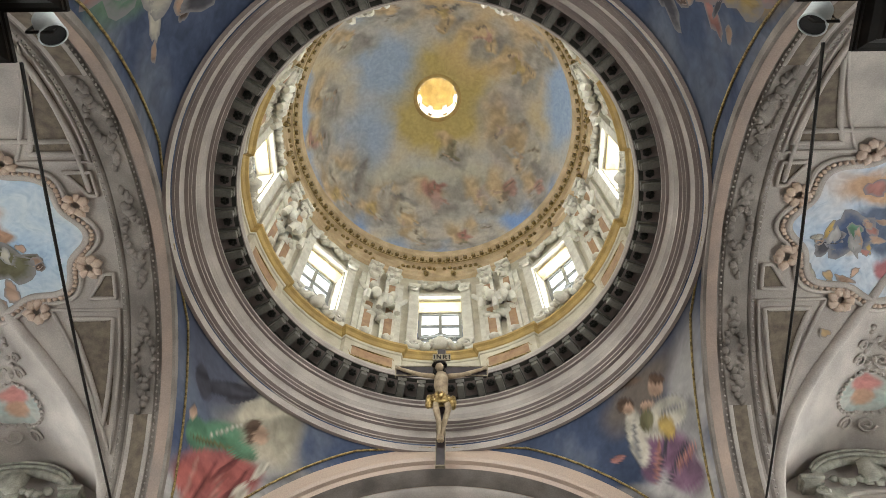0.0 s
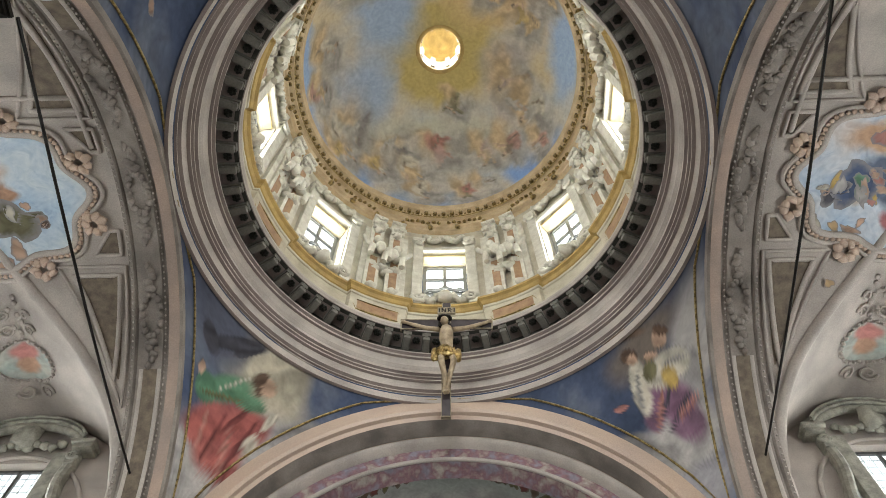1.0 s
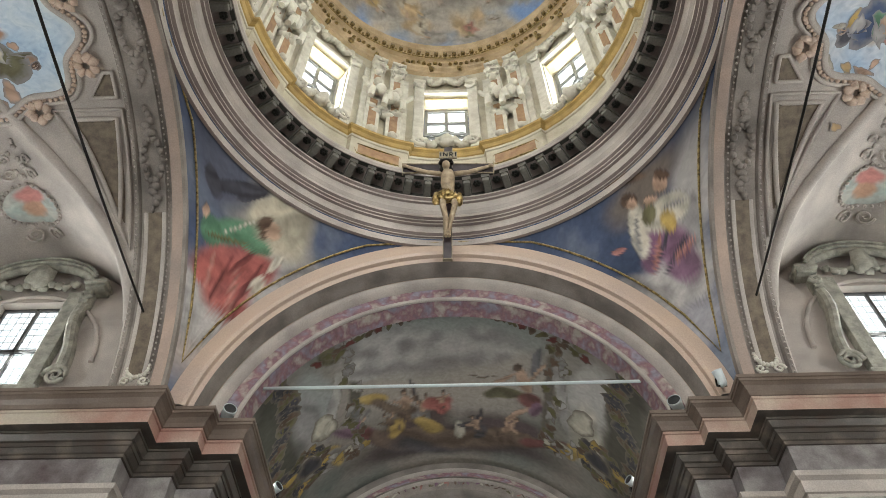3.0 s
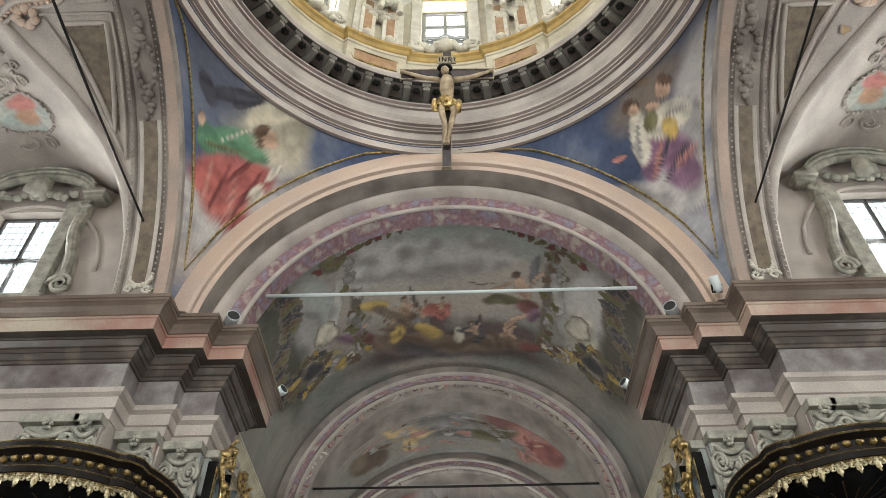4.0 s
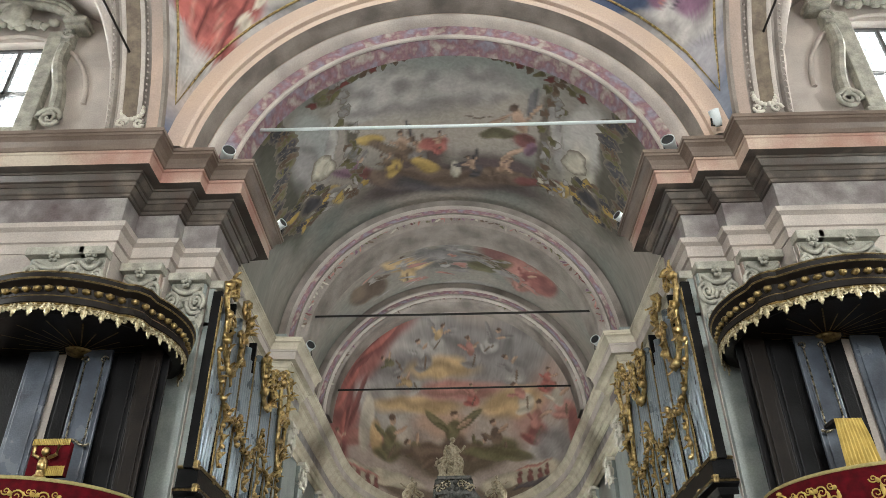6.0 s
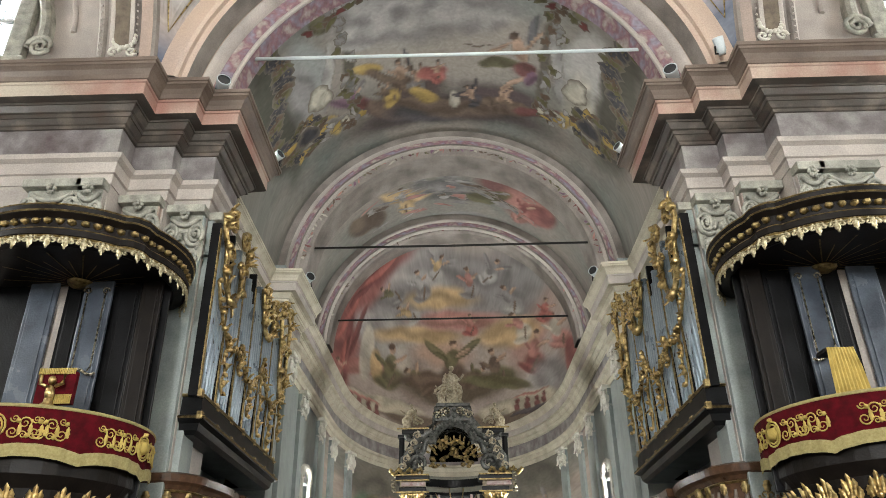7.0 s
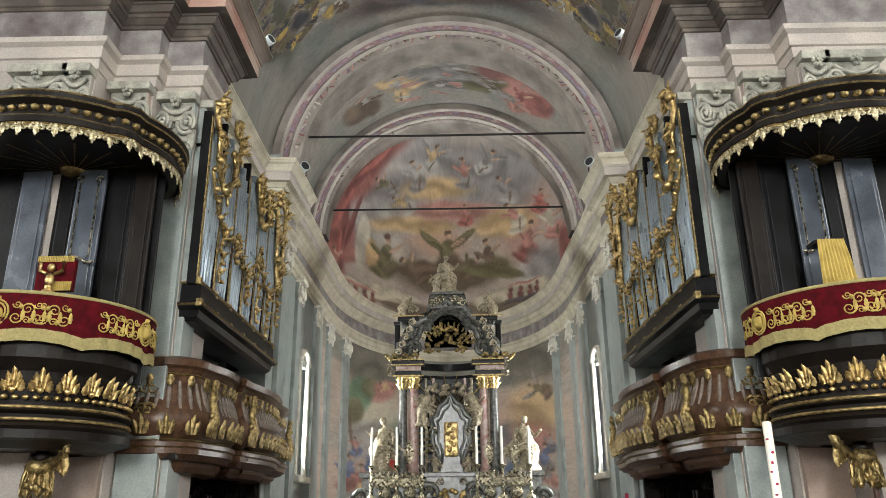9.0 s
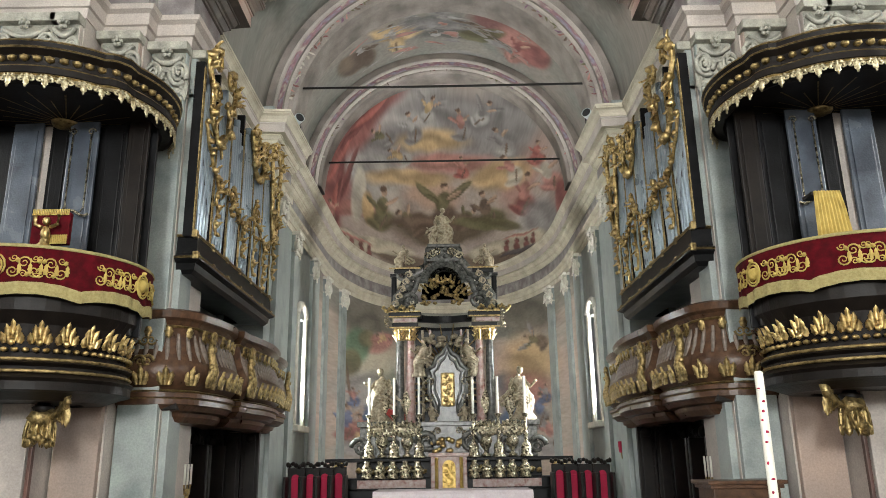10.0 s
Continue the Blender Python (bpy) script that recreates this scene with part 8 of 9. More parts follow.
    for yc, half, ztop, zlow in ((posts[1] - 0.1, 0.75, 8.35, 6.85), (posts[4] + 0.1, 0.6, 8.1, 7.2), (posts[6], 0.42, 8.5, 6.4)):
        for e in (-1, 1):
            bm = bmesh.new()
            S = [(xg, yc + e * half * w, ztop + (zlow - ztop) * f) for f, w in ((0, 0.55), (0.06, 0.8), (0.16, 1.0), (0.3, 0.95), (0.45, 0.7), (0.6, 0.62), (0.75, 0.6), (0.88, 0.4), (1.0, 0.08))]
            sprig(bm, S, 0.05, 0.22)
            scroll(bm, (xg - s * 0.03, yc + e * half * 0.5, ztop - 0.18), (0, e, 0), (0, 0, 1), 0.2, 1.6, 0.04, 22)
            scroll(bm, (xg - s * 0.03, yc + e * half * 0.45, ztop + (zlow - ztop) * 0.5), (0, -e, 0), (0, 0, 1), 0.17, 1.5, 0.036, 20)
            for q in range(9):
                leaf(bm, rg2.choice(S), (0, 1, 0.2), Vector((-s * 0.4, rg2.uniform(-0.8, 0.8), rg2.choice([1, 0.5, -1]))).normalized(), 0.055, 0.22, 0.04, 0.06)
            part("gilt_crest", bm, M["gold"], t)
    return t


organ(-1)
organ(1)


def gallery(s):
    t = thing("organ_gallery", "carved brown wooden gallery with bulging parapet and gilt ornament", "balcony", group="organ galleries")
    path = []
    segs = ((11.5, 13.1, 3.78, 0.12), (13.1, 13.45, 3.62, 0.0), (13.45, 15.6, 3.6, 0.10), (15.6, 15.9, 3.72, 0.0), (15.9, 17.3, 3.8, 0.05))
    path.append((-5.05, 11.0))
    path += [(-4.28 + 0.5 * math.sin(q * math.pi / 16), 11.5 - 0.5 * math.cos(q * math.pi / 16)) for q in range(8)]
    for y0, y1, x, bl in segs:
        for k in range(9):
            f = k / 8
            path.append((-x + bl * math.sin(math.pi * f), y0 + (y1 - y0) * f + 0.004 * k))
    path.append((-5.05, 17.35))
    pth = path if s < 0 else mirrored(path)
    bm = bmesh.new()
    sweep(bm, pth, [(-0.45, 2.24), (-0.2, 2.26), (-0.12, 2.34), (-0.10, 2.4), (0.0, 2.42), (0.06, 2.48), (0.10, 2.5), (0.10, 2.58), (0.14, 2.6), (0.14, 2.66), (0.0, 2.7)])
    part("base", bm, M["brown"], t)
    bm = bmesh.new()
    sweep(bm, pth, [(0.04, 2.7), (0.15, 2.80), (0.20, 2.93), (0.18, 3.08), (0.09, 3.26), (0.03, 3.44), (0.01, 3.66), (-0.1, 3.68), (-0.1, 2.7)], smooth=True)
    par = part("parapet", bm, M["brown"], t)
    bm = bmesh.new()
    sweep(bm, pth, [(-0.12, 3.66), (0.02, 3.66), (0.06, 3.72), (0.12, 3.76), (0.14, 3.86), (0.05, 3.9), (-0.16, 3.9)])
    part("handrail", bm, M["brown"], t)
    bm = bmesh.new()
    for z, o in ((2.69, 0.09), (3.64, 0.04), (2.59, 0.11)):
        sweep(bm, pth, [(o - 0.02, z - 0.02), (o + 0.012, z), (o - 0.02, z + 0.02)])
    part("gilt_moulding", bm, M["gilt"], t)
    bm = bmesh.new()
    for x0, y0, y1 in ((4.9, 11.0, 17.35),):
        box(bm, min(s * 5.1, s * 3.9), max(s * 5.1, s * 3.9), 11.02, 17.3, 2.42, 2.52, 0.01)
    part("deck", bm, M["wood"], t)
    lf = bmesh.new()
    for q in (-0.6, 0, 0.6):
        leaf(lf, (q * 0.08, 0, 0), (1, 0, -q * 0.3), Vector((q * 0.4, 0, 1)).normalized(), 0.05, 0.2 if q else 0.28, 0.04, 0.02)
    src = part("gilt_leaf", lf, M["gilt"], par)
    sl = bmesh.new()
    tube(sl, [(0, -0.02, 0.0), (0, 0.03, 0.2), (0, 0.06, 0.42)], 0.03, 6, taper=lambda q: 0.7 + 0.6 * math.sin(q * 3))
    slat = part("baluster", sl, M["slat"], par)
    dp = bmesh.new()
    leaf(dp, (0, 0, 0), (-1, 0, 0), (0, 0, -1), 0.06, 0.17, 0.03, 0.0)
    drop = part("gilt_drop", dp, M["gilt"], par)
    k = 0
    for y in np.arange(11.5, 17.2, 0.135):
        x = 3.78
        for a, b, xx, bl in segs:
            if a <= y <= b:
                x = xx - bl * math.sin(math.pi * (y - a) / (b - a))
        rot = Matrix.Rotation(-s * math.pi / 2, 4, "Z") if s > 0 else Matrix.Rotation(math.pi / 2, 4, "Z")
        for srcob, off, z, tilt2, every in ((src, 0.20, 2.76, 6, 2), (slat, 0.13, 3.12, -8, 1), (drop, 0.09, 3.62, 6, 2)):
            if k % every:
                continue
            o = srcob if k == 0 else srcob.copy()
            if k:
                scene.collection.objects.link(o)
            o.matrix_basis = Matrix.Translation((s * (x - off), y, z)) @ rot @ Matrix.Rotation(radians(tilt2), 4, "X")
        k += 1
    ends = [(4.9 - 0.135 * q, 11.0, 0.0) for q in range(5)] + [(4.28 - 0.5 * math.sin(q), 11.5 - 0.5 * math.cos(q), q) for q in (0.1, 0.37, 0.64, 0.91, 1.18, 1.45)]
    for k, (ex, ey, th) in enumerate(ends):
        for srcob, off, z, tilt2, every in ((src, 0.20, 2.76, 6, 2), (slat, 0.13, 3.12, -8, 1), (drop, 0.09, 3.62, 6, 2)):
            if k % every:
                continue
            o = srcob.copy()
            scene.collection.objects.link(o)
            o.matrix_basis = Matrix.Translation((s * (ex - off * math.sin(th)), ey - off * math.cos(th), z)) @ Matrix.Rotation(-s * th, 4, "Z") @ Matrix.Rotation(radians(tilt2), 4, "X")
    # carving on the end face and along the bulging parapet
    for k, xx in enumerate((4.85, 4.6, 4.35)):
        bm = bmesh.new()
        for e in (-1, 1):
            scroll(bm, (s * xx + e * 0.05, 10.86 - 0.02 * k, 3.1), (e, 0, 0), (0, 0, 1), 0.1, 1.4, 0.022, 14)
            scroll(bm, (s * xx + e * 0.05, 10.92, 3.42), (e, 0, 0), (0, 0, -1), 0.08, 1.3, 0.018, 14)
        leaf(bm, (s * xx, 10.88, 2.78), (1, 0, 0), (0, 0, 1), 0.06, 0.3, 0.03, 0.0)
        part("carved_scroll", bm, M["brown"] if k < 2 else M["gilt"], par)
    for k, y in enumerate(np.arange(11.6, 17.1, 0.55)):
        x = 3.78
        for a, b, xx, bl in segs:
            if a <= y <= b:
                x = xx - bl * math.sin(math.pi * (y - a) / (b - a))
        for e in (-1, 1):
            for off, dy, z, up, r, th in ((0.2, 0.09, 2.86, 1, 0.1, 0.02), (0.06, 0.08, 3.5, -1, 0.07, 0.016)):
                bm = bmesh.new()
                scroll(bm, (s * (x - off), y + e * dy, z), (0, e, 0), (0, 0, up), r, 1.4, th, 14)
                part("carved_scroll", bm, M["gilt"], par)
    for y in (11.55, 13.28, 15.75, 17.1):
        bm = bmesh.new()
        x = s * (3.78 - 0.2) if y != 13.28 else s * 3.42
        tube(bm, [(x - s * 0.0, y, 3.6), (x + s * 0.03, y, 3.3), (x - s * 0.04, y, 3.0), (x + s * 0.02, y, 2.75)], 0.07, 8, taper=lambda q: 0.7 + 0.5 * q)
        scroll(bm, (x, y, 3.5), (0, 1, 0), (0, 0, 1), 0.12, 1.4, 0.03, 16)
        scroll(bm, (x, y, 2.9), (0, -1, 0), (0, 0, 1), 0.14, 1.4, 0.035, 16)
        for q in range(6):
            blob(bm, (x, y + 0.08 * math.sin(q * 2), 2.8 + q * 0.14), (0.05, 0.06, 0.06), 1, rough=0.6, seed=q)
        part("carved_console", bm, M["gilt"], t)
    return t


gallery(-1)
gallery(1)

# ---- high altar ----
AYc = 22.0
def statue(name, label, c, h, material, lean=0.0, mirror=1, group=""):
    """A plain draped standing shape, one mesh."""
    bm = bmesh.new()
    c = Vector(c)
    prof = [(r * 1.22 if z < 0.8 else r, z) for r, z in ((0.15, 0), (0.16, 0.04), (0.12, 0.14), (0.11, 0.26), (0.135, 0.36), (0.145, 0.44), (0.115, 0.52), (0.10, 0.58), (0.125, 0.68), (0.12, 0.75), (0.075, 0.80), (0.04, 0.83), (0.038, 0.87))]
    rows = []
    for i in range(32):
        a = 6.2832 * i / 32
        row = []
        for r, z in prof:
            low = max(0.0, 1 - z / 0.62)
            k = 1 + 0.30 * low * math.sin(4 * a + z * 9 * mirror) + 0.16 * math.sin(7 * a - z * 14) * (1 - z) + 0.10 * math.sin(11 * a + z * 5) * low
            sway = lean * z * z + 0.07 * mirror * math.sin(z * 5.2)
            row.append(c + Vector((h * (r * k * math.cos(a) + sway), h * 0.8 * r * k * math.sin(a), h * z)))
        rows.append(row)
    quads(bm, rows, close_u=True)
    sw = h * (lean * 0.8 + 0.07 * mirror * math.sin(4.4))
    top = c + Vector((sw + 0.03 * h * mirror, -0.04 * h, h * 0.92))
    blob(bm, top, (0.055 * h, 0.06 * h, 0.07 * h), 2)
    blob(bm, top + Vector((0, 0.02 * h, 0.025 * h)), (0.066 * h, 0.066 * h, 0.06 * h), 2, rough=0.5)
    for e, p in ((-1, (0.22, 0.52)), (1, (0.27, 0.72))):
        e *= mirror
        tube(bm, [c + Vector((sw + h * e * 0.10, -0.02 * h, h * 0.76)), c + Vector((sw * 0.6 + h * e * 0.20, -0.08 * h, h * 0.62)), c + Vector((h * e * p[0], -0.15 * h, h * p[1]))], 0.036 * h, 7, taper=lambda q: 1.15 - 0.4 * q)
        blob(bm, c + Vector((h * e * p[0], -0.15 * h, h * p[1])), (0.035 * h, 0.03 * h, 0.035 * h), 1)
    # a cloak blown to one side, in folds
    for f in range(4):
        tube(bm, [c + Vector((sw + h * (-mirror * (0.06 + 0.05 * f + 0.035 * q) * (0.6 + 0.4 * math.sin(q * 0.9 + f))), (0.07 - 0.03 * f) * h, h * (0.74 - q * 0.085 + 0.02 * f))) for q in range(7)], 0.034 * h, 6, taper=lambda q: 0.7 + 0.6 * q)
    for f in range(3):
        tube(bm, [c + Vector((h * (mirror * (0.12 - 0.07 * q)), -0.12 * h, h * (0.40 + 0.05 * math.sin(q) - 0.05 * f + 0.02 * q))) for q in range(5)], 0.028 * h, 6)
    ob = part(name, bm, material)
    return tagged(ob, label, "statue", group)


alt = thing("high_altar", "tall dark marble and gilt high altar with columns and scrolled crown", "altar", Matrix.Translation((0, 0, 0)))
bm = bmesh.new()
box(bm, -2.9, 2.9, 21.6, 22.9, 0, 0.85, 0.03)
box(bm, -3.35, 3.35, 21.75, 22.9, 0.85, 1.16, 0.02)
box(bm, -3.45, 3.45, 21.7, 22.9, 1.60, 1.70, 0.02)
box(bm, -2.6, 2.6, 21.95, 22.9, 1.16, 1.60, 0.02)
part("stage", bm, M["black"], alt)
for s in (-1, 1):
    bm = bmesh.new()
    box(bm, s * 1.6 - 0.95, s * 1.6 + 0.95, 21.715, 21.76, 0.9, 1.12, 0.01)
    part("inlay_panel", bm, M["marble"], alt)
    bm = bmesh.new()
    for k in range(3):
        scroll(bm, (s * (3.0 + 0.1 * k), 21.66, 1.4 - 0.35 * k), (s, 0, 0), (0, 0, 1), 0.18, 1.5, 0.05, 18)
    part("gilt_scroll", bm, M["gold"], alt)
bm = bmesh.new()
box(bm, -0.5, 0.5, 21.5, 22.0, 0.85, 1.75, 0.02)
box(bm, -0.56, 0.56, 21.46, 22.0, 1.72, 1.82, 0.02)
part("tabernacle", bm, M["marble"], alt)
bm = bmesh.new()
box(bm, -0.18, 0.18, 21.46, 21.52, 0.9, 1.45, 0.01)
arch(bm, [(0.18, 0), (0.0, 0)], (0, 21.465, 1.45), n=16)
for k in range(12):
    blob(bm, (0.1 * math.sin(k * 2.4), 21.45, 0.98 + 0.05 * k), (0.06, 0.03, 0.05), 1, rough=0.6, seed=k)
for e in (-1, 1):
    tube(bm, [(e * 0.34, 21.46, 0.88), (e * 0.34, 21.46, 1.7)], 0.05, 10)
part("tabernacle_door", bm, M["brightgold"], alt, "gilt tabernacle door")
bm = bmesh.new()
box(bm, -0.75, 0.75, 21.75, 22.6, 1.7, 2.6, 0.03)
for e in (-1, 1):
    scroll(bm, (e * 0.62, 21.7, 2.1), (e, 0, 0), (0, 0, 1), 0.3, 1.6, 0.08, 22)
box(bm, -0.9, 0.9, 21.7, 22.6, 2.55, 2.68, 0.02)
part("middle_stage", bm, M["greym"], alt)
bm = bmesh.new()
for k in range(16):
    blob(bm, (rg.uniform(-0.45, 0.45), 21.68, rg.uniform(1.85, 2.2)), (0.1, 0.05, 0.07), 1, rough=0.6, seed=k)
part("gilt_relief", bm, M["gold"], alt)
# throne with gilt panel
bm = bmesh.new()
pts = [(-0.38, 2.68), (-0.34, 3.1), (-0.52, 3.5), (-0.5, 3.95), (-0.56, 4.15), (-0.4, 4.25), (-0.3, 4.5), (-0.12, 4.62), (0, 4.85)]
pts = pts + [(-x, z) for x, z in pts[-2::-1]]
f = bm.faces.new([bm.verts.new((x, 21.85, z)) for x, z in pts])
r = bmesh.ops.extrude_face_region(bm, geom=[f])
bmesh.ops.translate(bm, vec=(0, 0.45, 0), verts=[v for v in r["geom"] if isinstance(v, bmesh.types.BMVert)])
tube(bm, [(x * 1.02, 21.82, z) for x, z in pts], 0.07, 7)
tube(bm, [(x * 0.72, 21.82, 2.9 + (z - 2.68) * 0.8) for x, z in pts], 0.04, 6)
part("throne", bm, M["greym"], alt)
bm = bmesh.new()
box(bm, -0.2, 0.2, 21.80, 21.86, 3.1, 4.05, 0.05)
for k in range(14):
    blob(bm, (0.08 * math.sin(k * 1.9), 21.8, 3.15 + 0.065 * k), (0.08, 0.03, 0.06), 1, rough=0.6, seed=k)
part("gilt_panel", bm, M["gold"], alt)
bm = bmesh.new()
for k in range(17):
    a = radians(20 + 140 * k / 16)
    L = 1.35 if k % 2 else 1.0
    tube(bm, [(0.4 * math.cos(a), 22.2, 4.2 + 0.4 * math.sin(a)), (L * math.cos(a), 22.2, 4.2 + L * math.sin(a))], 0.035, 5, taper=lambda q: 1 - 0.6 * q)
for e in (-1, 1):
    for k in range(4):
        tube(bm, [(e * 0.5, 22.0, 3.3 + 0.16 * k), (e * 0.95, 22.0, 3.2 + 0.19 * k)], 0.03, 5)
part("ray_glory", bm, M["gold"], alt)
for x, mt in ((-1.38, "greym"), (-1.07, "marble"), (0.95, "marble"), (1.24, "greym")):
    bm = bmesh.new()
    revolve(bm, [(0.17, 2.62), (0.17, 2.7), (0.14, 2.76), (0.14, 2.84), (0.125, 2.88), (0.13, 3.6), (0.11, 5.0)], x, 21.95, 0, n=18)
    col = part("column", bm, M[mt], alt)
    bm = bmesh.new()
    for k in range(16):
        a = k * 0.785
        z = 5.02 + 0.14 * (k // 8)
        leaf(bm, (x + 0.11 * math.cos(a), 21.95 + 0.11 * math.sin(a), z), (-math.sin(a), math.cos(a), 0), (0.2 * math.cos(a), 0.2 * math.sin(a), 1), 0.05, 0.18, 0.03, 0.06)
    box(bm, x - 0.17, x + 0.17, 21.78, 22.12, 5.3, 5.36, 0.01)
    part("capital", bm, M["gold"], col)
    bm = bmesh.new()
    box(bm, x - 0.2, x + 0.2, 21.75, 22.3, 1.7, 2.62, 0.03)
    part("pedestal", bm, M["greym"], col)
bm = bmesh.new()
box(bm, -0.95, 0.85, 22.4, 22.6, 1.7, 5.4, 0.02)
part("back_plate", bm, M["black"], alt)
for s, xc2 in ((-1, -1.22), (1, 1.1)):
    bm = bmesh.new()
    box(bm, xc2 - 0.38, xc2 + 0.38, 21.68, 22.4, 5.36, 5.5, 0.02)
    box(bm, xc2 - 0.48, xc2 + 0.48, 21.58, 22.4, 5.66, 5.8, 0.03)
    part("entablature", bm, M["black"], alt)
    bm = bmesh.new()
    box(bm, xc2 - 0.36, xc2 + 0.36, 21.7, 22.4, 5.5, 5.66, 0.01)
    part("frieze", bm, M["ivory"], alt)
    bm = bmesh.new()
    pts = [(xc2 + s * 0.2, 21.9, 5.85), (xc2 + s * 0.22, 21.88, 6.3), (xc2 - s * 0.02, 21.86, 6.65), (xc2 - s * 0.1, 21.85, 6.9), (xc2 - s * 0.45, 21.85, 7.1), (xc2 - s * 0.7, 21.85, 7.45), (xc2 - s * 0.75, 21.9, 7.8)]
    tube(bm, pts, 0.17, 8, taper=lambda q: 1.2 - 0.4 * q)
    tube(bm, [(p[0] - s * 0.26, p[1] - 0.02, p[2] - 0.12) for p in pts[:5]], 0.1, 8)
    scroll(bm, (xc2 - s * 0.15, 21.78, 6.15), (s, 0, 0), (0, 0, 1), 0.26, 1.6, 0.07, 22)
    scroll(bm, (xc2 + s * 0.05, 21.75, 6.95), (-s, 0, 0), (0, 0, 1), 0.22, 1.6, 0.06, 22)
    for k in range(7):
        blob(bm, (xc2 - s * 0.05 * k, 21.75, 6.0 + 0.17 * k), (0.08, 0.06, 0.08), 1, rough=0.5, seed=k)
    part("crown_scroll", bm, M["greym"], alt)
    bm = bmesh.new()
    box(bm, xc2 - 0.32, xc2 + 0.32, 21.66, 22.3, 6.98, 7.12, 0.03)
    part("crown_cornice", bm, M["black"], alt)
bm = bmesh.new()
arch(bm, [(0.72, -0.25), (0.6, -0.3), (0.5, -0.22), (0.48, 0.3)], (-0.05, 22.0, 6.68), n=24, smooth=False)
box(bm, -0.6, 0.5, 21.7, 22.3, 7.35, 7.5, 0.03)
box(bm, -0.45, 0.35, 21.75, 22.3, 7.5, 7.78, 0.03)
box(bm, -0.55, 0.45, 21.68, 22.3, 7.78, 7.88, 0.03)
for k in range(10):
    blob(bm, (-0.05 + 0.3 * math.cos(k * 0.7), 21.7, 7.6 + 0.1 * math.sin(k * 0.7)), (0.08, 0.06, 0.08), 1, rough=0.5, seed=k)
part("crown", bm, M["greym"], alt)
bm = bmesh.new()
for k in range(46):
    a = radians(rg.uniform(0, 180))
    rr = rg.uniform(0.25, 0.68)
    blob(bm, (-0.05 + rr * math.cos(a), 22.0, 6.1 + rr * math.sin(a)), (0.08, 0.05, 0.06), 1, rough=0.7, seed=k)
part("gilt_glory", bm, M["gilt"], alt)
bm = bmesh.new()
for k in range(10):
    blob(bm, (-0.05 + 0.06 * (k - 5), 21.75, 6.75 + 0.05 * math.cos(k)), (0.07, 0.05, 0.05), 1, rough=0.6, seed=k)
part("gilt_garland", bm, M["gold"], alt)
# gilt and ivory trimmings of the altar
for s in (-1, 1):
    bm = bmesh.new()
    for k in range(16):
        blob(bm, (s * (0.95 + 0.06 * k), 21.6, 5.9 + 0.07 * math.sin(k * 1.3)), (0.06, 0.05, 0.07), 1, rough=0.6, seed=k)
    part("cresting", bm, M["gilt"], alt)
    bm = bmesh.new()
    for k in range(12):
        tube(bm, [(s * (0.62 + 0.03 * math.sin(k * 1.7)) + (0.0 if s > 0 else -0.05), 21.7, 2.75 + 0.12 * k), (s * (0.7 + 0.05 * math.cos(k * 2.1)), 21.66, 2.85 + 0.12 * k)], 0.035, 6)
    part("ivory_garland", bm, M["ivory"], alt)
    bm = bmesh.new()
    for k in range(10):
        blob(bm, (s * 1.6 + 0.2 * (k - 4.5), 21.7, 1.38 + 0.05 * math.sin(k * 2)), (0.1, 0.04, 0.08), 1, rough=0.5, seed=k)
    part("gilt_step_ornament", bm, M["gilt"], alt)
    bm = bmesh.new()
    box(bm, s * 1.2 - 0.34, s * 1.2 + 0.34, 21.67, 21.72, 5.52, 5.64, 0.01)
    part("red_inlay", bm, M["marble"], alt)
bm = bmesh.new()
for k in range(30):
    a = radians(rg.uniform(20, 160))
    rr = rg.uniform(0.5, 0.95)
    blob(bm, (-0.05 + rr * math.cos(a), 22.0, 4.35 + rr * math.sin(a)), (0.1, 0.07, 0.08), 1, rough=0.6, seed=k)
part("cloud_of_stucco", bm, M["ivory"], alt)

# carved scrolls, fillets and drops over the marble stages
for s in (-1, 1):
    xc2 = -1.22 if s < 0 else 1.1
    bm = bmesh.new()
    for z, y in ((5.36, 21.66), (5.66, 21.56), (5.81, 21.56), (7.13, 21.64)):
        box(bm, xc2 - 0.46, xc2 + 0.46, y - 0.015, y + 0.02, z - 0.018, z + 0.018)
    part("gilt_fillet", bm, M["gilt"], alt)
    bm = bmesh.new()
    for k in range(5):
        scroll(bm, (xc2 + s * (0.28 - 0.1 * k), 21.66, 6.05 + 0.22 * k), (s * (-1) ** k, 0, 0), (0, 0, 1), 0.11, 1.3, 0.025, 14)
        leaf(bm, (xc2 + s * (0.2 - 0.1 * k), 21.66, 6.0 + 0.22 * k), (1, 0, 0.2), (0.3 * s, 0, 1), 0.05, 0.2, 0.04, 0.0)
    part("ivory_scroll", bm, M["ivory"], alt)
    bm = bmesh.new()
    for z, w in ((5.86, 0.13), (6.9, 0.11)):
        box(bm, xc2 + s * 0.33 - w, xc2 + s * 0.33 + w, 21.72, 22.0, z, z + 0.08, 0.01)
    revolve(bm, [(0.1, 5.94), (0.085, 6.1), (0.08, 6.9)], xc2 + s * 0.33, 21.86, 0, n=14)
    part("crown_column", bm, M["black"], alt, "slender black marble column")
    bm = bmesh.new()
    for k in range(8):
        leaf(bm, (xc2 + s * 0.48, 21.62, 5.82 - 0.07 * k), (0, 1, 0), (s * 0.7, 0, 0.4 * math.cos(k)), 0.04, 0.16, 0.03, 0.02)
    part("silver_tuft", bm, M["silver"], alt)
bm = bmesh.new()
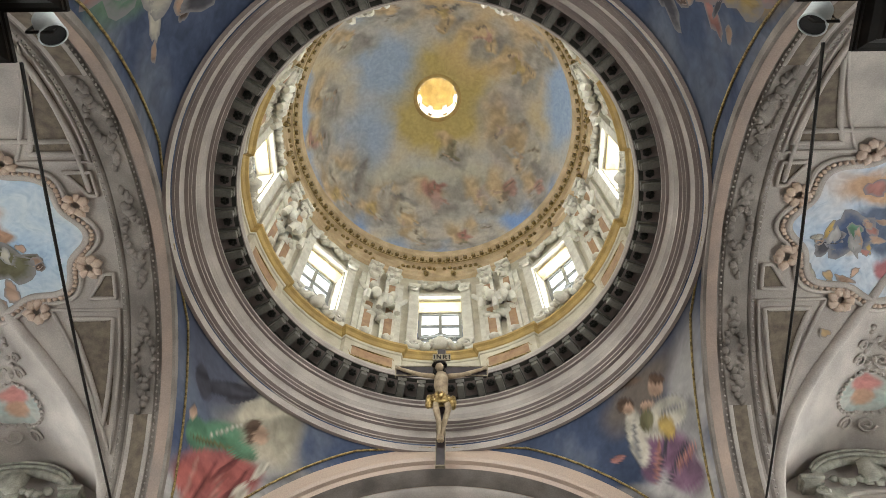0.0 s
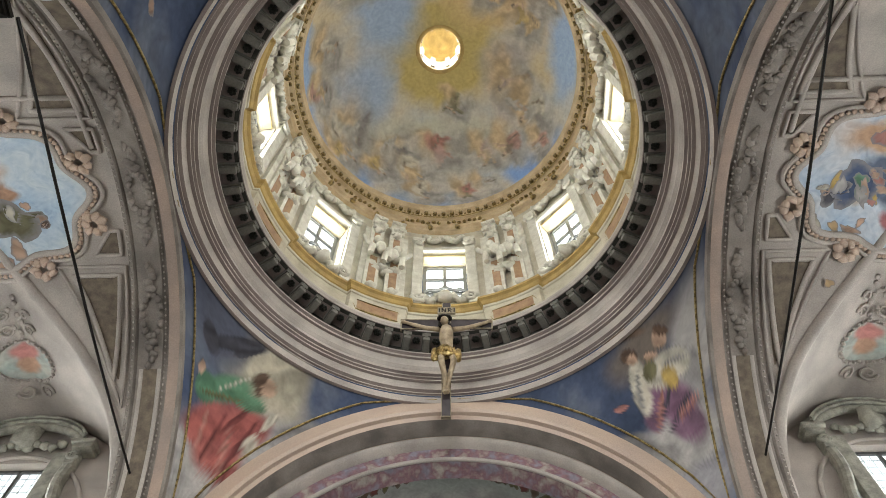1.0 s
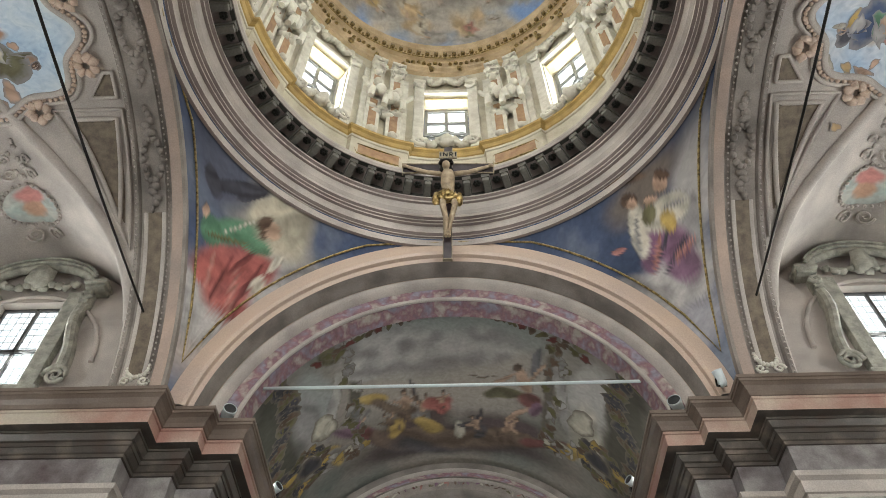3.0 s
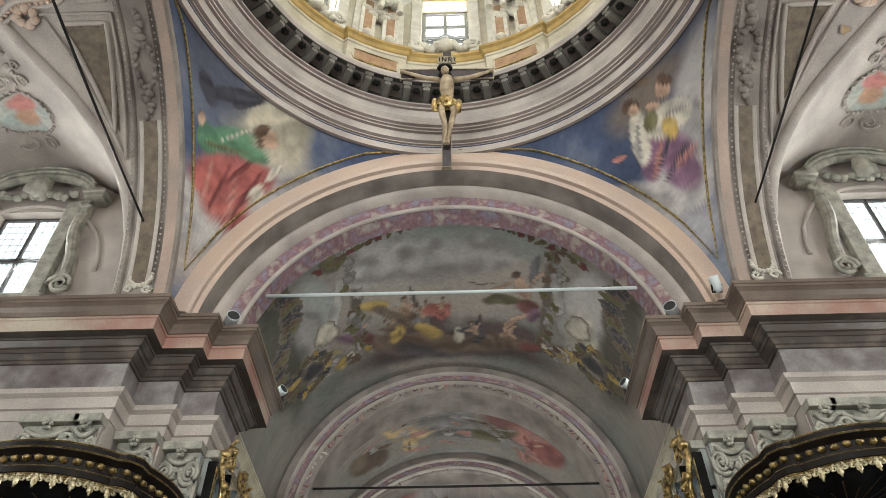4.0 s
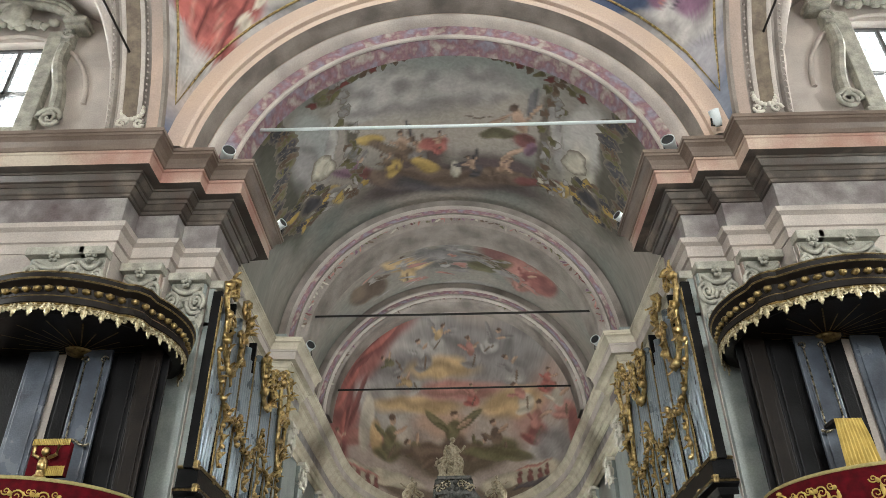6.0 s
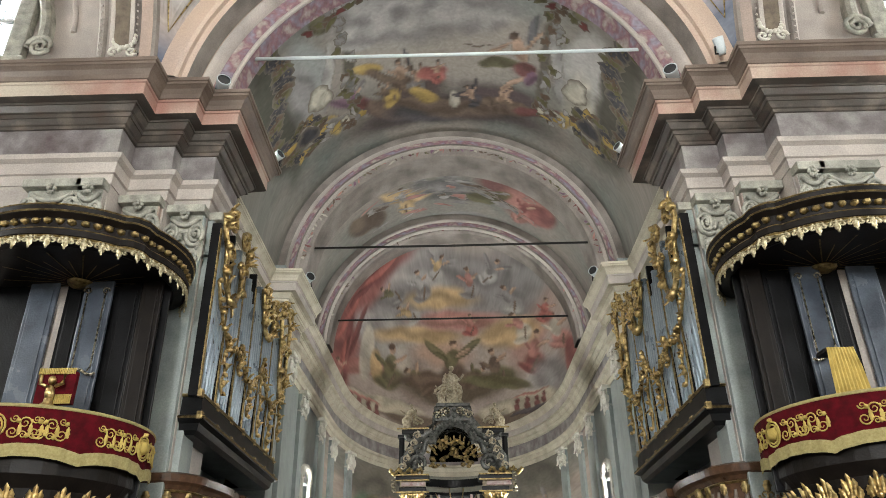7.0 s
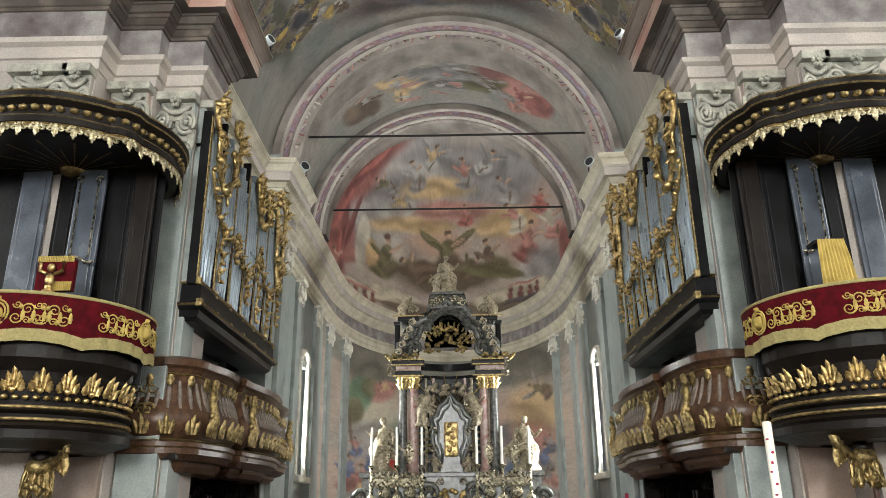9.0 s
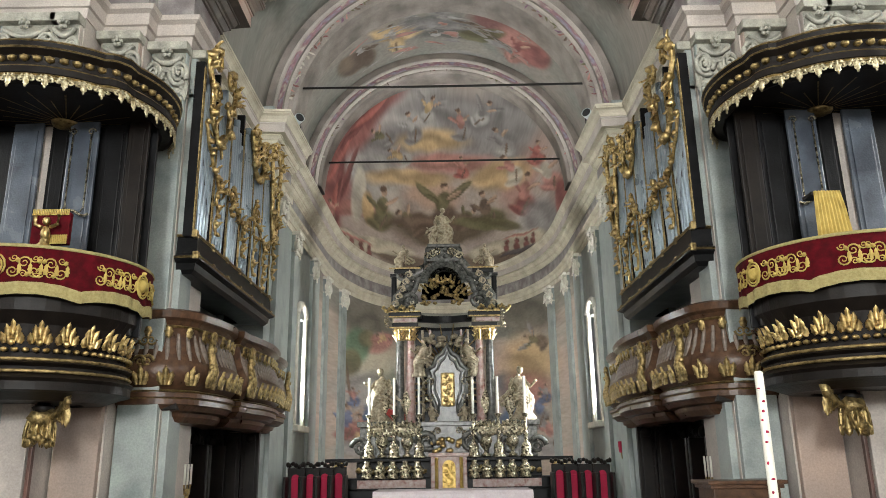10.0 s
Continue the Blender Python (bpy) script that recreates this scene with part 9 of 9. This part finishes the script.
for k in range(26):
    q = radians(8 + 164 * k / 25)
    leaf(bm, (-0.05 + 0.62 * math.cos(q), 21.68, 6.68 + 0.62 * math.sin(q)), (math.sin(q), 0, -math.cos(q)), (math.cos(q), 0, math.sin(q)), 0.04, 0.10, 0.03, 0.0)
part("arch_leaf_band", bm, M["greym"], alt)
bm = bmesh.new()
for e in (-1, 1):
    for k in range(3):
        scroll(bm, (-0.05 + e * (0.2 + 0.13 * k), 21.66, 7.62 - 0.06 * k), (e, 0, 0), (0, 0, 1), 0.12, 1.4, 0.03, 16)
        scroll(bm, (e * 0.5, 21.78, 2.95 + 0.42 * k), (e, 0, 0), (0, 0, 1 - 2 * (k % 2)), 0.13, 1.4, 0.03, 16)
        scroll(bm, (e * (0.3 + 0.16 * k), 21.68, 2.42 - 0.1 * k), (e, 0, 0), (0, 0, 1), 0.1, 1.4, 0.025, 14)
part("carved_scroll", bm, M["silver"], alt)
bm = bmesh.new()
for k in range(60):
    a = radians(rg.uniform(15, 165))
    rr = rg.uniform(0.55, 1.05)
    leaf(bm, (-0.05 + rr * math.cos(a), 21.95 - 0.1 * rg.random(), 6.15 + 0.75 * rr * math.sin(a)), (math.sin(a), 0, -math.cos(a)), (math.cos(a), 0, math.sin(a)), 0.03, 0.14, 0.03, 0.02)
part("gilt_foliage", bm, M["gilt"], alt)

# concave cornice between the columns and the dark hood of the crown
bm = bmesh.new()
for z0, z1, d in ((5.36, 5.44, 0.0), (5.58, 5.78, 0.1)):
    rows = []
    for k in range(21):
        f = k / 20 * 2 - 1
        y = 22.0 + 0.38 * math.cos(f * 1.5)
        rows.append([(-0.05 + 0.92 * f, y - d + 0.1, z0), (-0.05 + 0.92 * f, y - d, z0), (-0.05 + 0.92 * f, y - d - 0.03, z1), (-0.05 + 0.92 * f, y + 0.3, z1)])
    quads(bm, rows, smooth=False)
part("concave_cornice", bm, M["black"], alt)
bm = bmesh.new()
rows = [[(-0.05 + 0.7 * math.cos(math.pi * k / 16), 22.32, 6.45 + 0.72 * math.sin(math.pi * k / 16)), (-0.05 + 0.7 * math.cos(math.pi * k / 16), 22.32, 6.3)] for k in range(17)]
quads(bm, rows, smooth=False)
bmesh.ops.solidify(bm, geom=list(bm.faces), thickness=0.05)
part("hood", bm, M["black"], alt)
for xx in (-0.72, -0.5, 0.42, 0.62):
    bm = bmesh.new()
    box(bm, xx - 0.035, xx + 0.035, 22.15, 22.25, 2.68, 5.36, 0.01)
    part("pilaster_strip", bm, M["ivory"] if abs(xx) > 0.55 else M["marble"], alt)

statue("statue", "ivory stucco group of plain draped shapes crowning the altar", (-0.05, 21.95, 7.88), 1.2, M["ivory"], 0.02)
statue("statue", "ivory stucco seated shape beside the crown of the altar", (-0.35, 21.9, 7.88), 0.75, M["ivory"], 0.05, -1)
for s in (-1, 1):
    statue("statue", "small ivory child shape on the altar cornice", (s * 1.32 - 0.05, 21.9, 7.12), 0.8, M["ivory"], -s * 0.1, s, "statues of the altar")
    statue("statue", "ivory plain angel shape kneeling by the throne", (s * 0.72 - 0.05, 21.9, 3.95), 1.1, M["ivory"], -s * 0.05, s, "statues of the altar")
    statue("statue", "ivory stucco draped statue on a marble pedestal", (s * 2.0 + (0.1 if s > 0 else 0.05), 21.9, 2.7), 1.5, M["ivory"], 0.03 * s, s, "statues of the altar")
    statue("statue", "white stucco head shapes under the throne", (s * 0.42, 21.7, 2.68), 0.5, M["ivory"], 0.2 * s, s, "statues of the altar")
    pd = thing("statue_pedestal", "grey marble pedestal with scrolls beside the altar", "pedestal", group="pedestals of the altar")
    bm = bmesh.new()
    box(bm, s * 2.08 - 0.42, s * 2.08 + 0.42, 21.8, 22.5, 1.7, 2.55, 0.03)
    box(bm, s * 2.08 - 0.5, s * 2.08 + 0.5, 21.72, 22.5, 2.55, 2.7, 0.03)
    part("block", bm, M["greym"], pd)
    bm = bmesh.new()
    for e in (-1, 1):
        scroll(bm, (s * 2.08 + e * 0.4, 21.75, 2.0), (e, 0, 0), (0, 0, 1), 0.26, 1.5, 0.07, 20)
    part("side_scroll", bm, M["greym"], pd)

# silver vessels and candlesticks in rows
def candlestick(x, z0, h, hc):
    t = thing("candlestick", "silver altar candlestick with a white candle", "candlestick", Matrix.Translation((x, 21.62, z0)), "altar candlesticks")
    bm = bmesh.new()
    revolve(bm, [(0.17, 0), (0.18, 0.04), (0.13, 0.1), (0.14, 0.3), (0.06, 0.4), (0.035, 0.5), (0.07, h * 0.55), (0.03, h * 0.65), (0.05, h * 0.8), (0.03, h * 0.9), (0.1, h), (0.11, h + 0.02), (0.02, h + 0.03)], n=16)
    part("stem", bm, M["silver"], t)
    bm = bmesh.new()
    revolve(bm, [(0.038, h + 0.02), (0.036, h + hc), (0.01, h + hc + 0.01), (0, h + hc + 0.01)], n=12)
    part("candle", bm, M["wax"], t)


def vessel(x, z0, h, y=21.78):
    t = thing("silver_vase", "embossed silver altar vase with silver leaves", "vase", Matrix.Translation((x, y, z0)), "altar vases")
    bm = bmesh.new()
    revolve(bm, [(0.12, 0), (0.14, 0.03), (0.06, 0.1 * h), (0.05, 0.14 * h), (0.16, 0.3 * h), (0.19, 0.42 * h), (0.14, 0.5 * h), (0.12, 0.53 * h), (0.18, 0.56 * h)], n=18)
    part("bowl", bm, M["silver"], t)
    bm = bmesh.new()
    for k in range(9):
        a = radians(30 + 15 * k)
        leaf(bm, (0.05 * math.cos(a), -0.03 - 0.01 * (k % 2), 0.52 * h), (math.sin(a), 0, -math.cos(a)), (math.cos(a), -0.05, math.sin(a)), 0.08, 0.46 * h, 0.03, 0.03)
    part("leaves", bm, M["silver"], t)


for x in (-2.22, -1.52, -0.82, 0.70, 1.40, 2.16):
    candlestick(x, 1.70, 1.15, 1.05)
for x in (-1.86, -1.16, 1.04, 1.78):
    vessel(x, 1.72, 1.05, 21.72)
    t = thing("reliquary", "tall silver oval reliquary standing on the altar", "reliquary", Matrix.Translation((x, 21.9, 2.66)), "altar reliquaries")
    bm = bmesh.new()
    revolve(bm, [(0.1, 0), (0.05, 0.1), (0.06, 0.2), (0.17, 0.42), (0.19, 0.62), (0.12, 0.82), (0.05, 0.9), (0, 0.98)], n=18, sy=0.5)
    part("body", bm, M["silver"], t)
    bm = bmesh.new()
    box(bm, -0.2, 0.2, -0.12, 0.12, -0.96, 0.0, 0.02)
    part("plinth", bm, M["greym"], t)
for x in (-2.26, -1.9, -1.55, -1.2, -0.86, 0.70, 1.04, 1.4, 1.74, 2.1):
    t = thing("silver_bust", "low embossed silver vessel on the altar step", "vessel", Matrix.Translation((x, 21.55, 1.16)), "low altar vessels")
    bm = bmesh.new()
    revolve(bm, [(0.15, 0), (0.16, 0.05), (0.13, 0.12), (0.14, 0.3), (0.09, 0.36), (0.07, 0.42), (0.09, 0.46), (0, 0.48)], n=16)
    part("body", bm, M["silver"], t)
    bm = bmesh.new()
    for k in range(10):
        a = k * 0.628
        blob(bm, (0.14 * math.cos(a), 0.14 * math.sin(a), 0.2), (0.04, 0.04, 0.06), 1)
    part("bossed_band", bm, M["silver"], t)

# altar table before the steps
tb = thing("altar_table", "altar table with a white lace-edged cloth", "table")
bm = bmesh.new()
box(bm, -1.25, 1.4, 14.0, 15.0, 0, 1.05, 0.02)
part("table", bm, M["marble"], tb)
bm = bmesh.new()
rows = []
for k in range(81):
    x = -1.34 + 2.84 * k / 80
    rows.append([(x, 15.02, 1.13), (x, 13.96, 1.13), (x, 13.93 + 0.008 * math.sin(k), 1.08), (x, 13.93 + 0.012 * math.sin(k), 0.8)])
quads(bm, rows, smooth=False)
part("cloth", bm, M["linen"], tb)

# choir stalls with scarlet seats
for s in (-1, 1):
    for k in range(4):
        st = thing("choir_stall", "carved dark choir stall with a scarlet back panel", "stall", Matrix.Translation((s * (3.75 - 0.3 * k), 19.2 + 0.35 * k, 0)), "choir stalls")
        bm = bmesh.new()
        box(bm, -0.2, 0.2, 0, 0.08, 0, 1.5, 0.02)
        for e in (-1, 1):
            box(bm, e * 0.2 - 0.035, e * 0.2 + 0.035, -0.4, 0.1, 0, 1.3, 0.02)
            blob(bm, (e * 0.2, -0.02, 1.58), (0.05, 0.05, 0.07), 1)
        for q in range(5):
            blob(bm, (-0.16 + 0.08 * q, 0.0, 1.56 + 0.04 * math.sin(q * 1.6)), (0.06, 0.05, 0.06), 1, rough=0.5, seed=q)
        box(bm, -0.22, 0.22, -0.42, 0, 0.4, 0.48, 0.02)
        part("frame", bm, M["wood"], st)
        bm = bmesh.new()
        box(bm, -0.1, 0.1, -0.025, 0.0, 0.55, 1.25, 0.02)
        arch(bm, [(0.1, 0), (0.0, 0)], (0, -0.022, 1.25), n=12)
        part("back_pad", bm, M["scarlet"], st)
# dark stalls under the galleries
for s in (-1, 1):
    for k in range(4):
        st = thing("side_stall", "tall dark carved stall under the organ gallery", "stall", Matrix.Translation((s * 4.9, 12.0 + 1.2 * k, 0)) @ Matrix.Rotation(s * -math.pi / 2, 4, "Z"), "stalls under the galleries")
        bm = bmesh.new()
        box(bm, -0.55, 0.55, 0.1, 0.2, 0, 2.1, 0.02)
        for e in (-1, 1):
            box(bm, e * 0.5 - 0.06, e * 0.5 + 0.06, -0.3, 0.15, 0, 2.0, 0.02)
            blob(bm, (e * 0.5, 0, 2.1), (0.09, 0.09, 0.13), 1, rough=0.4)
        for q in range(9):
            blob(bm, (-0.4 + 0.1 * q, 0.08, 2.12 + 0.1 * math.sin(q * 0.8)), (0.09, 0.06, 0.09), 1, rough=0.5, seed=q)
        part("frame", bm, M["wood"], st)
        bm = bmesh.new()
        box(bm, -0.36, 0.36, 0.06, 0.1, 0.6, 1.7, 0.03)
        part("back_pad", bm, M["scarlet"] if s > 0 else M["brown"], st)
    cn = thing("candelabrum", "branched brass candelabrum with white candles under the gallery", "candelabrum", Matrix.Translation((s * 3.95, 11.9, 0)), "candelabra")
    bm = bmesh.new()
    revolve(bm, [(0.16, 0), (0.05, 0.1), (0.03, 1.2), (0.05, 1.3)], n=12)
    for e in (-1, 0, 1):
        tube(bm, [(0, 0, 1.25), (0, e * 0.1, 1.22), (0, e * 0.14, 1.36)], 0.015, 6)
    part("stand", bm, M["gilt"], cn)
    bm = bmesh.new()
    for e in (-1, 0, 1):
        tube(bm, [(0, e * 0.14, 1.36), (0, e * 0.14, 1.66)], 0.016, 8)
    part("candles", bm, M["wax"], cn)

# paschal candle near the camera's side of the crossing
pc = thing("paschal_candle", "tall white paschal candle with red ornament on a stand", "candle", Matrix.Translation((2.57, 6.2, 0)))
bm = bmesh.new()
revolve(bm, [(0.2, 0), (0.2, 0.05), (0.06, 0.12), (0.04, 0.9), (0.1, 1.0), (0.11, 1.05), (0, 1.06)], n=20)
part("stand", bm, M["gilt"], pc)
bm = bmesh.new()
revolve(bm, [(0.037, 1.05), (0.035, 2.33), (0.028, 2.34), (0, 2.335)], n=20)
wx = part("wax", bm, M["wax"], pc)
bm = bmesh.new()
for k, (z, w) in enumerate(((1.4, 0.5), (1.5, 0.8), (1.62, 0.5), (1.78, 0.9), (1.86, 0.5), (1.95, 0.9), (2.02, 0.5), (2.1, 0.4), (2.2, 1.0))):
    a = -1.9 + 0.35 * math.sin(k * 2.1)
    blob(bm, (0.034 * math.cos(a), 0.034 * math.sin(a), z), (0.010 + 0.008 * w, 0.006, 0.008 + 0.014 * (1 - w)), 1, rough=0.6, seed=k)
part("red_ornament", bm, M["scarlet"], wx)
tagged(wx, "white wax")
# sanctuary lamp
sl = thing("sanctuary_lamp", "small red glass sanctuary lamp on a bracket", "lamp", Matrix.Translation((4.0, 18.0, 1.75)))
bm = bmesh.new()
revolve(bm, [(0.05, 0), (0.07, 0.05), (0.07, 0.25), (0.06, 0.25), (0.06, 0.04), (0, 0.03)], n=14)
part("glass", bm, M["scarlet"], sl)
bm = bmesh.new()
tube(bm, [(0, 0, 0), (0, 0, -0.12), (0.1, 0, -0.15)], 0.02, 6)
part("bracket", bm, M["gilt"], sl)

# dark panelling behind the stalls, under the galleries
for s in (-1, 1):
    pn = thing("wall_panelling", "dark carved wooden panelling under the organ gallery", "panelling", group="panelling under the galleries")
    for k in range(3):
        bm = bmesh.new()
        x0, x1 = sorted((s * (5.08 - 0.38 * k), s * (5.08 - 0.38 * (k + 1) + 0.02)))
        box(bm, x0, x1, 16.22, 16.34, 0, 2.34, 0.01)
        box(bm, x0 + 0.06, x1 - 0.06, 16.19, 16.23, 0.3, 2.1, 0.02)
        blob(bm, ((x0 + x1) / 2, 16.2, 2.15), (0.12, 0.05, 0.1), 2, rough=0.5, seed=k)
        part("panel", bm, M["wood"], pn)
    for k in range(4):
        bm = bmesh.new()
        x0, x1 = sorted((s * 5.08, s * 5.0))
        box(bm, x0, x1, 12.55 + 0.91 * k, 12.55 + 0.91 * (k + 1) - 0.02, 0, 2.34, 0.01)
        part("panel", bm, M["wood"], pn)

# low dark red-brown wooden chest at the foot of the crossing pier
ch = thing("chest", "low dark red-brown wooden chest with a moulded top", "chest", Matrix.Translation((3.75, 10.2, 0)))
bm = bmesh.new()
box(bm, -0.42, 0.42, -0.3, 0.3, 0, 1.32, 0.015)
part("body", bm, M["brown"], ch)
bm = bmesh.new()
box(bm, -0.5, 0.5, -0.37, 0.34, 1.32, 1.37, 0.015)
box(bm, -0.46, 0.46, -0.34, 0.32, 1.27, 1.32, 0.012)
part("top", bm, M["brown"], ch)
bm = bmesh.new()
box(bm, -0.34, 0.34, -0.32, -0.29, 0.2, 1.15, 0.012)
part("door", bm, M["brown"], ch)
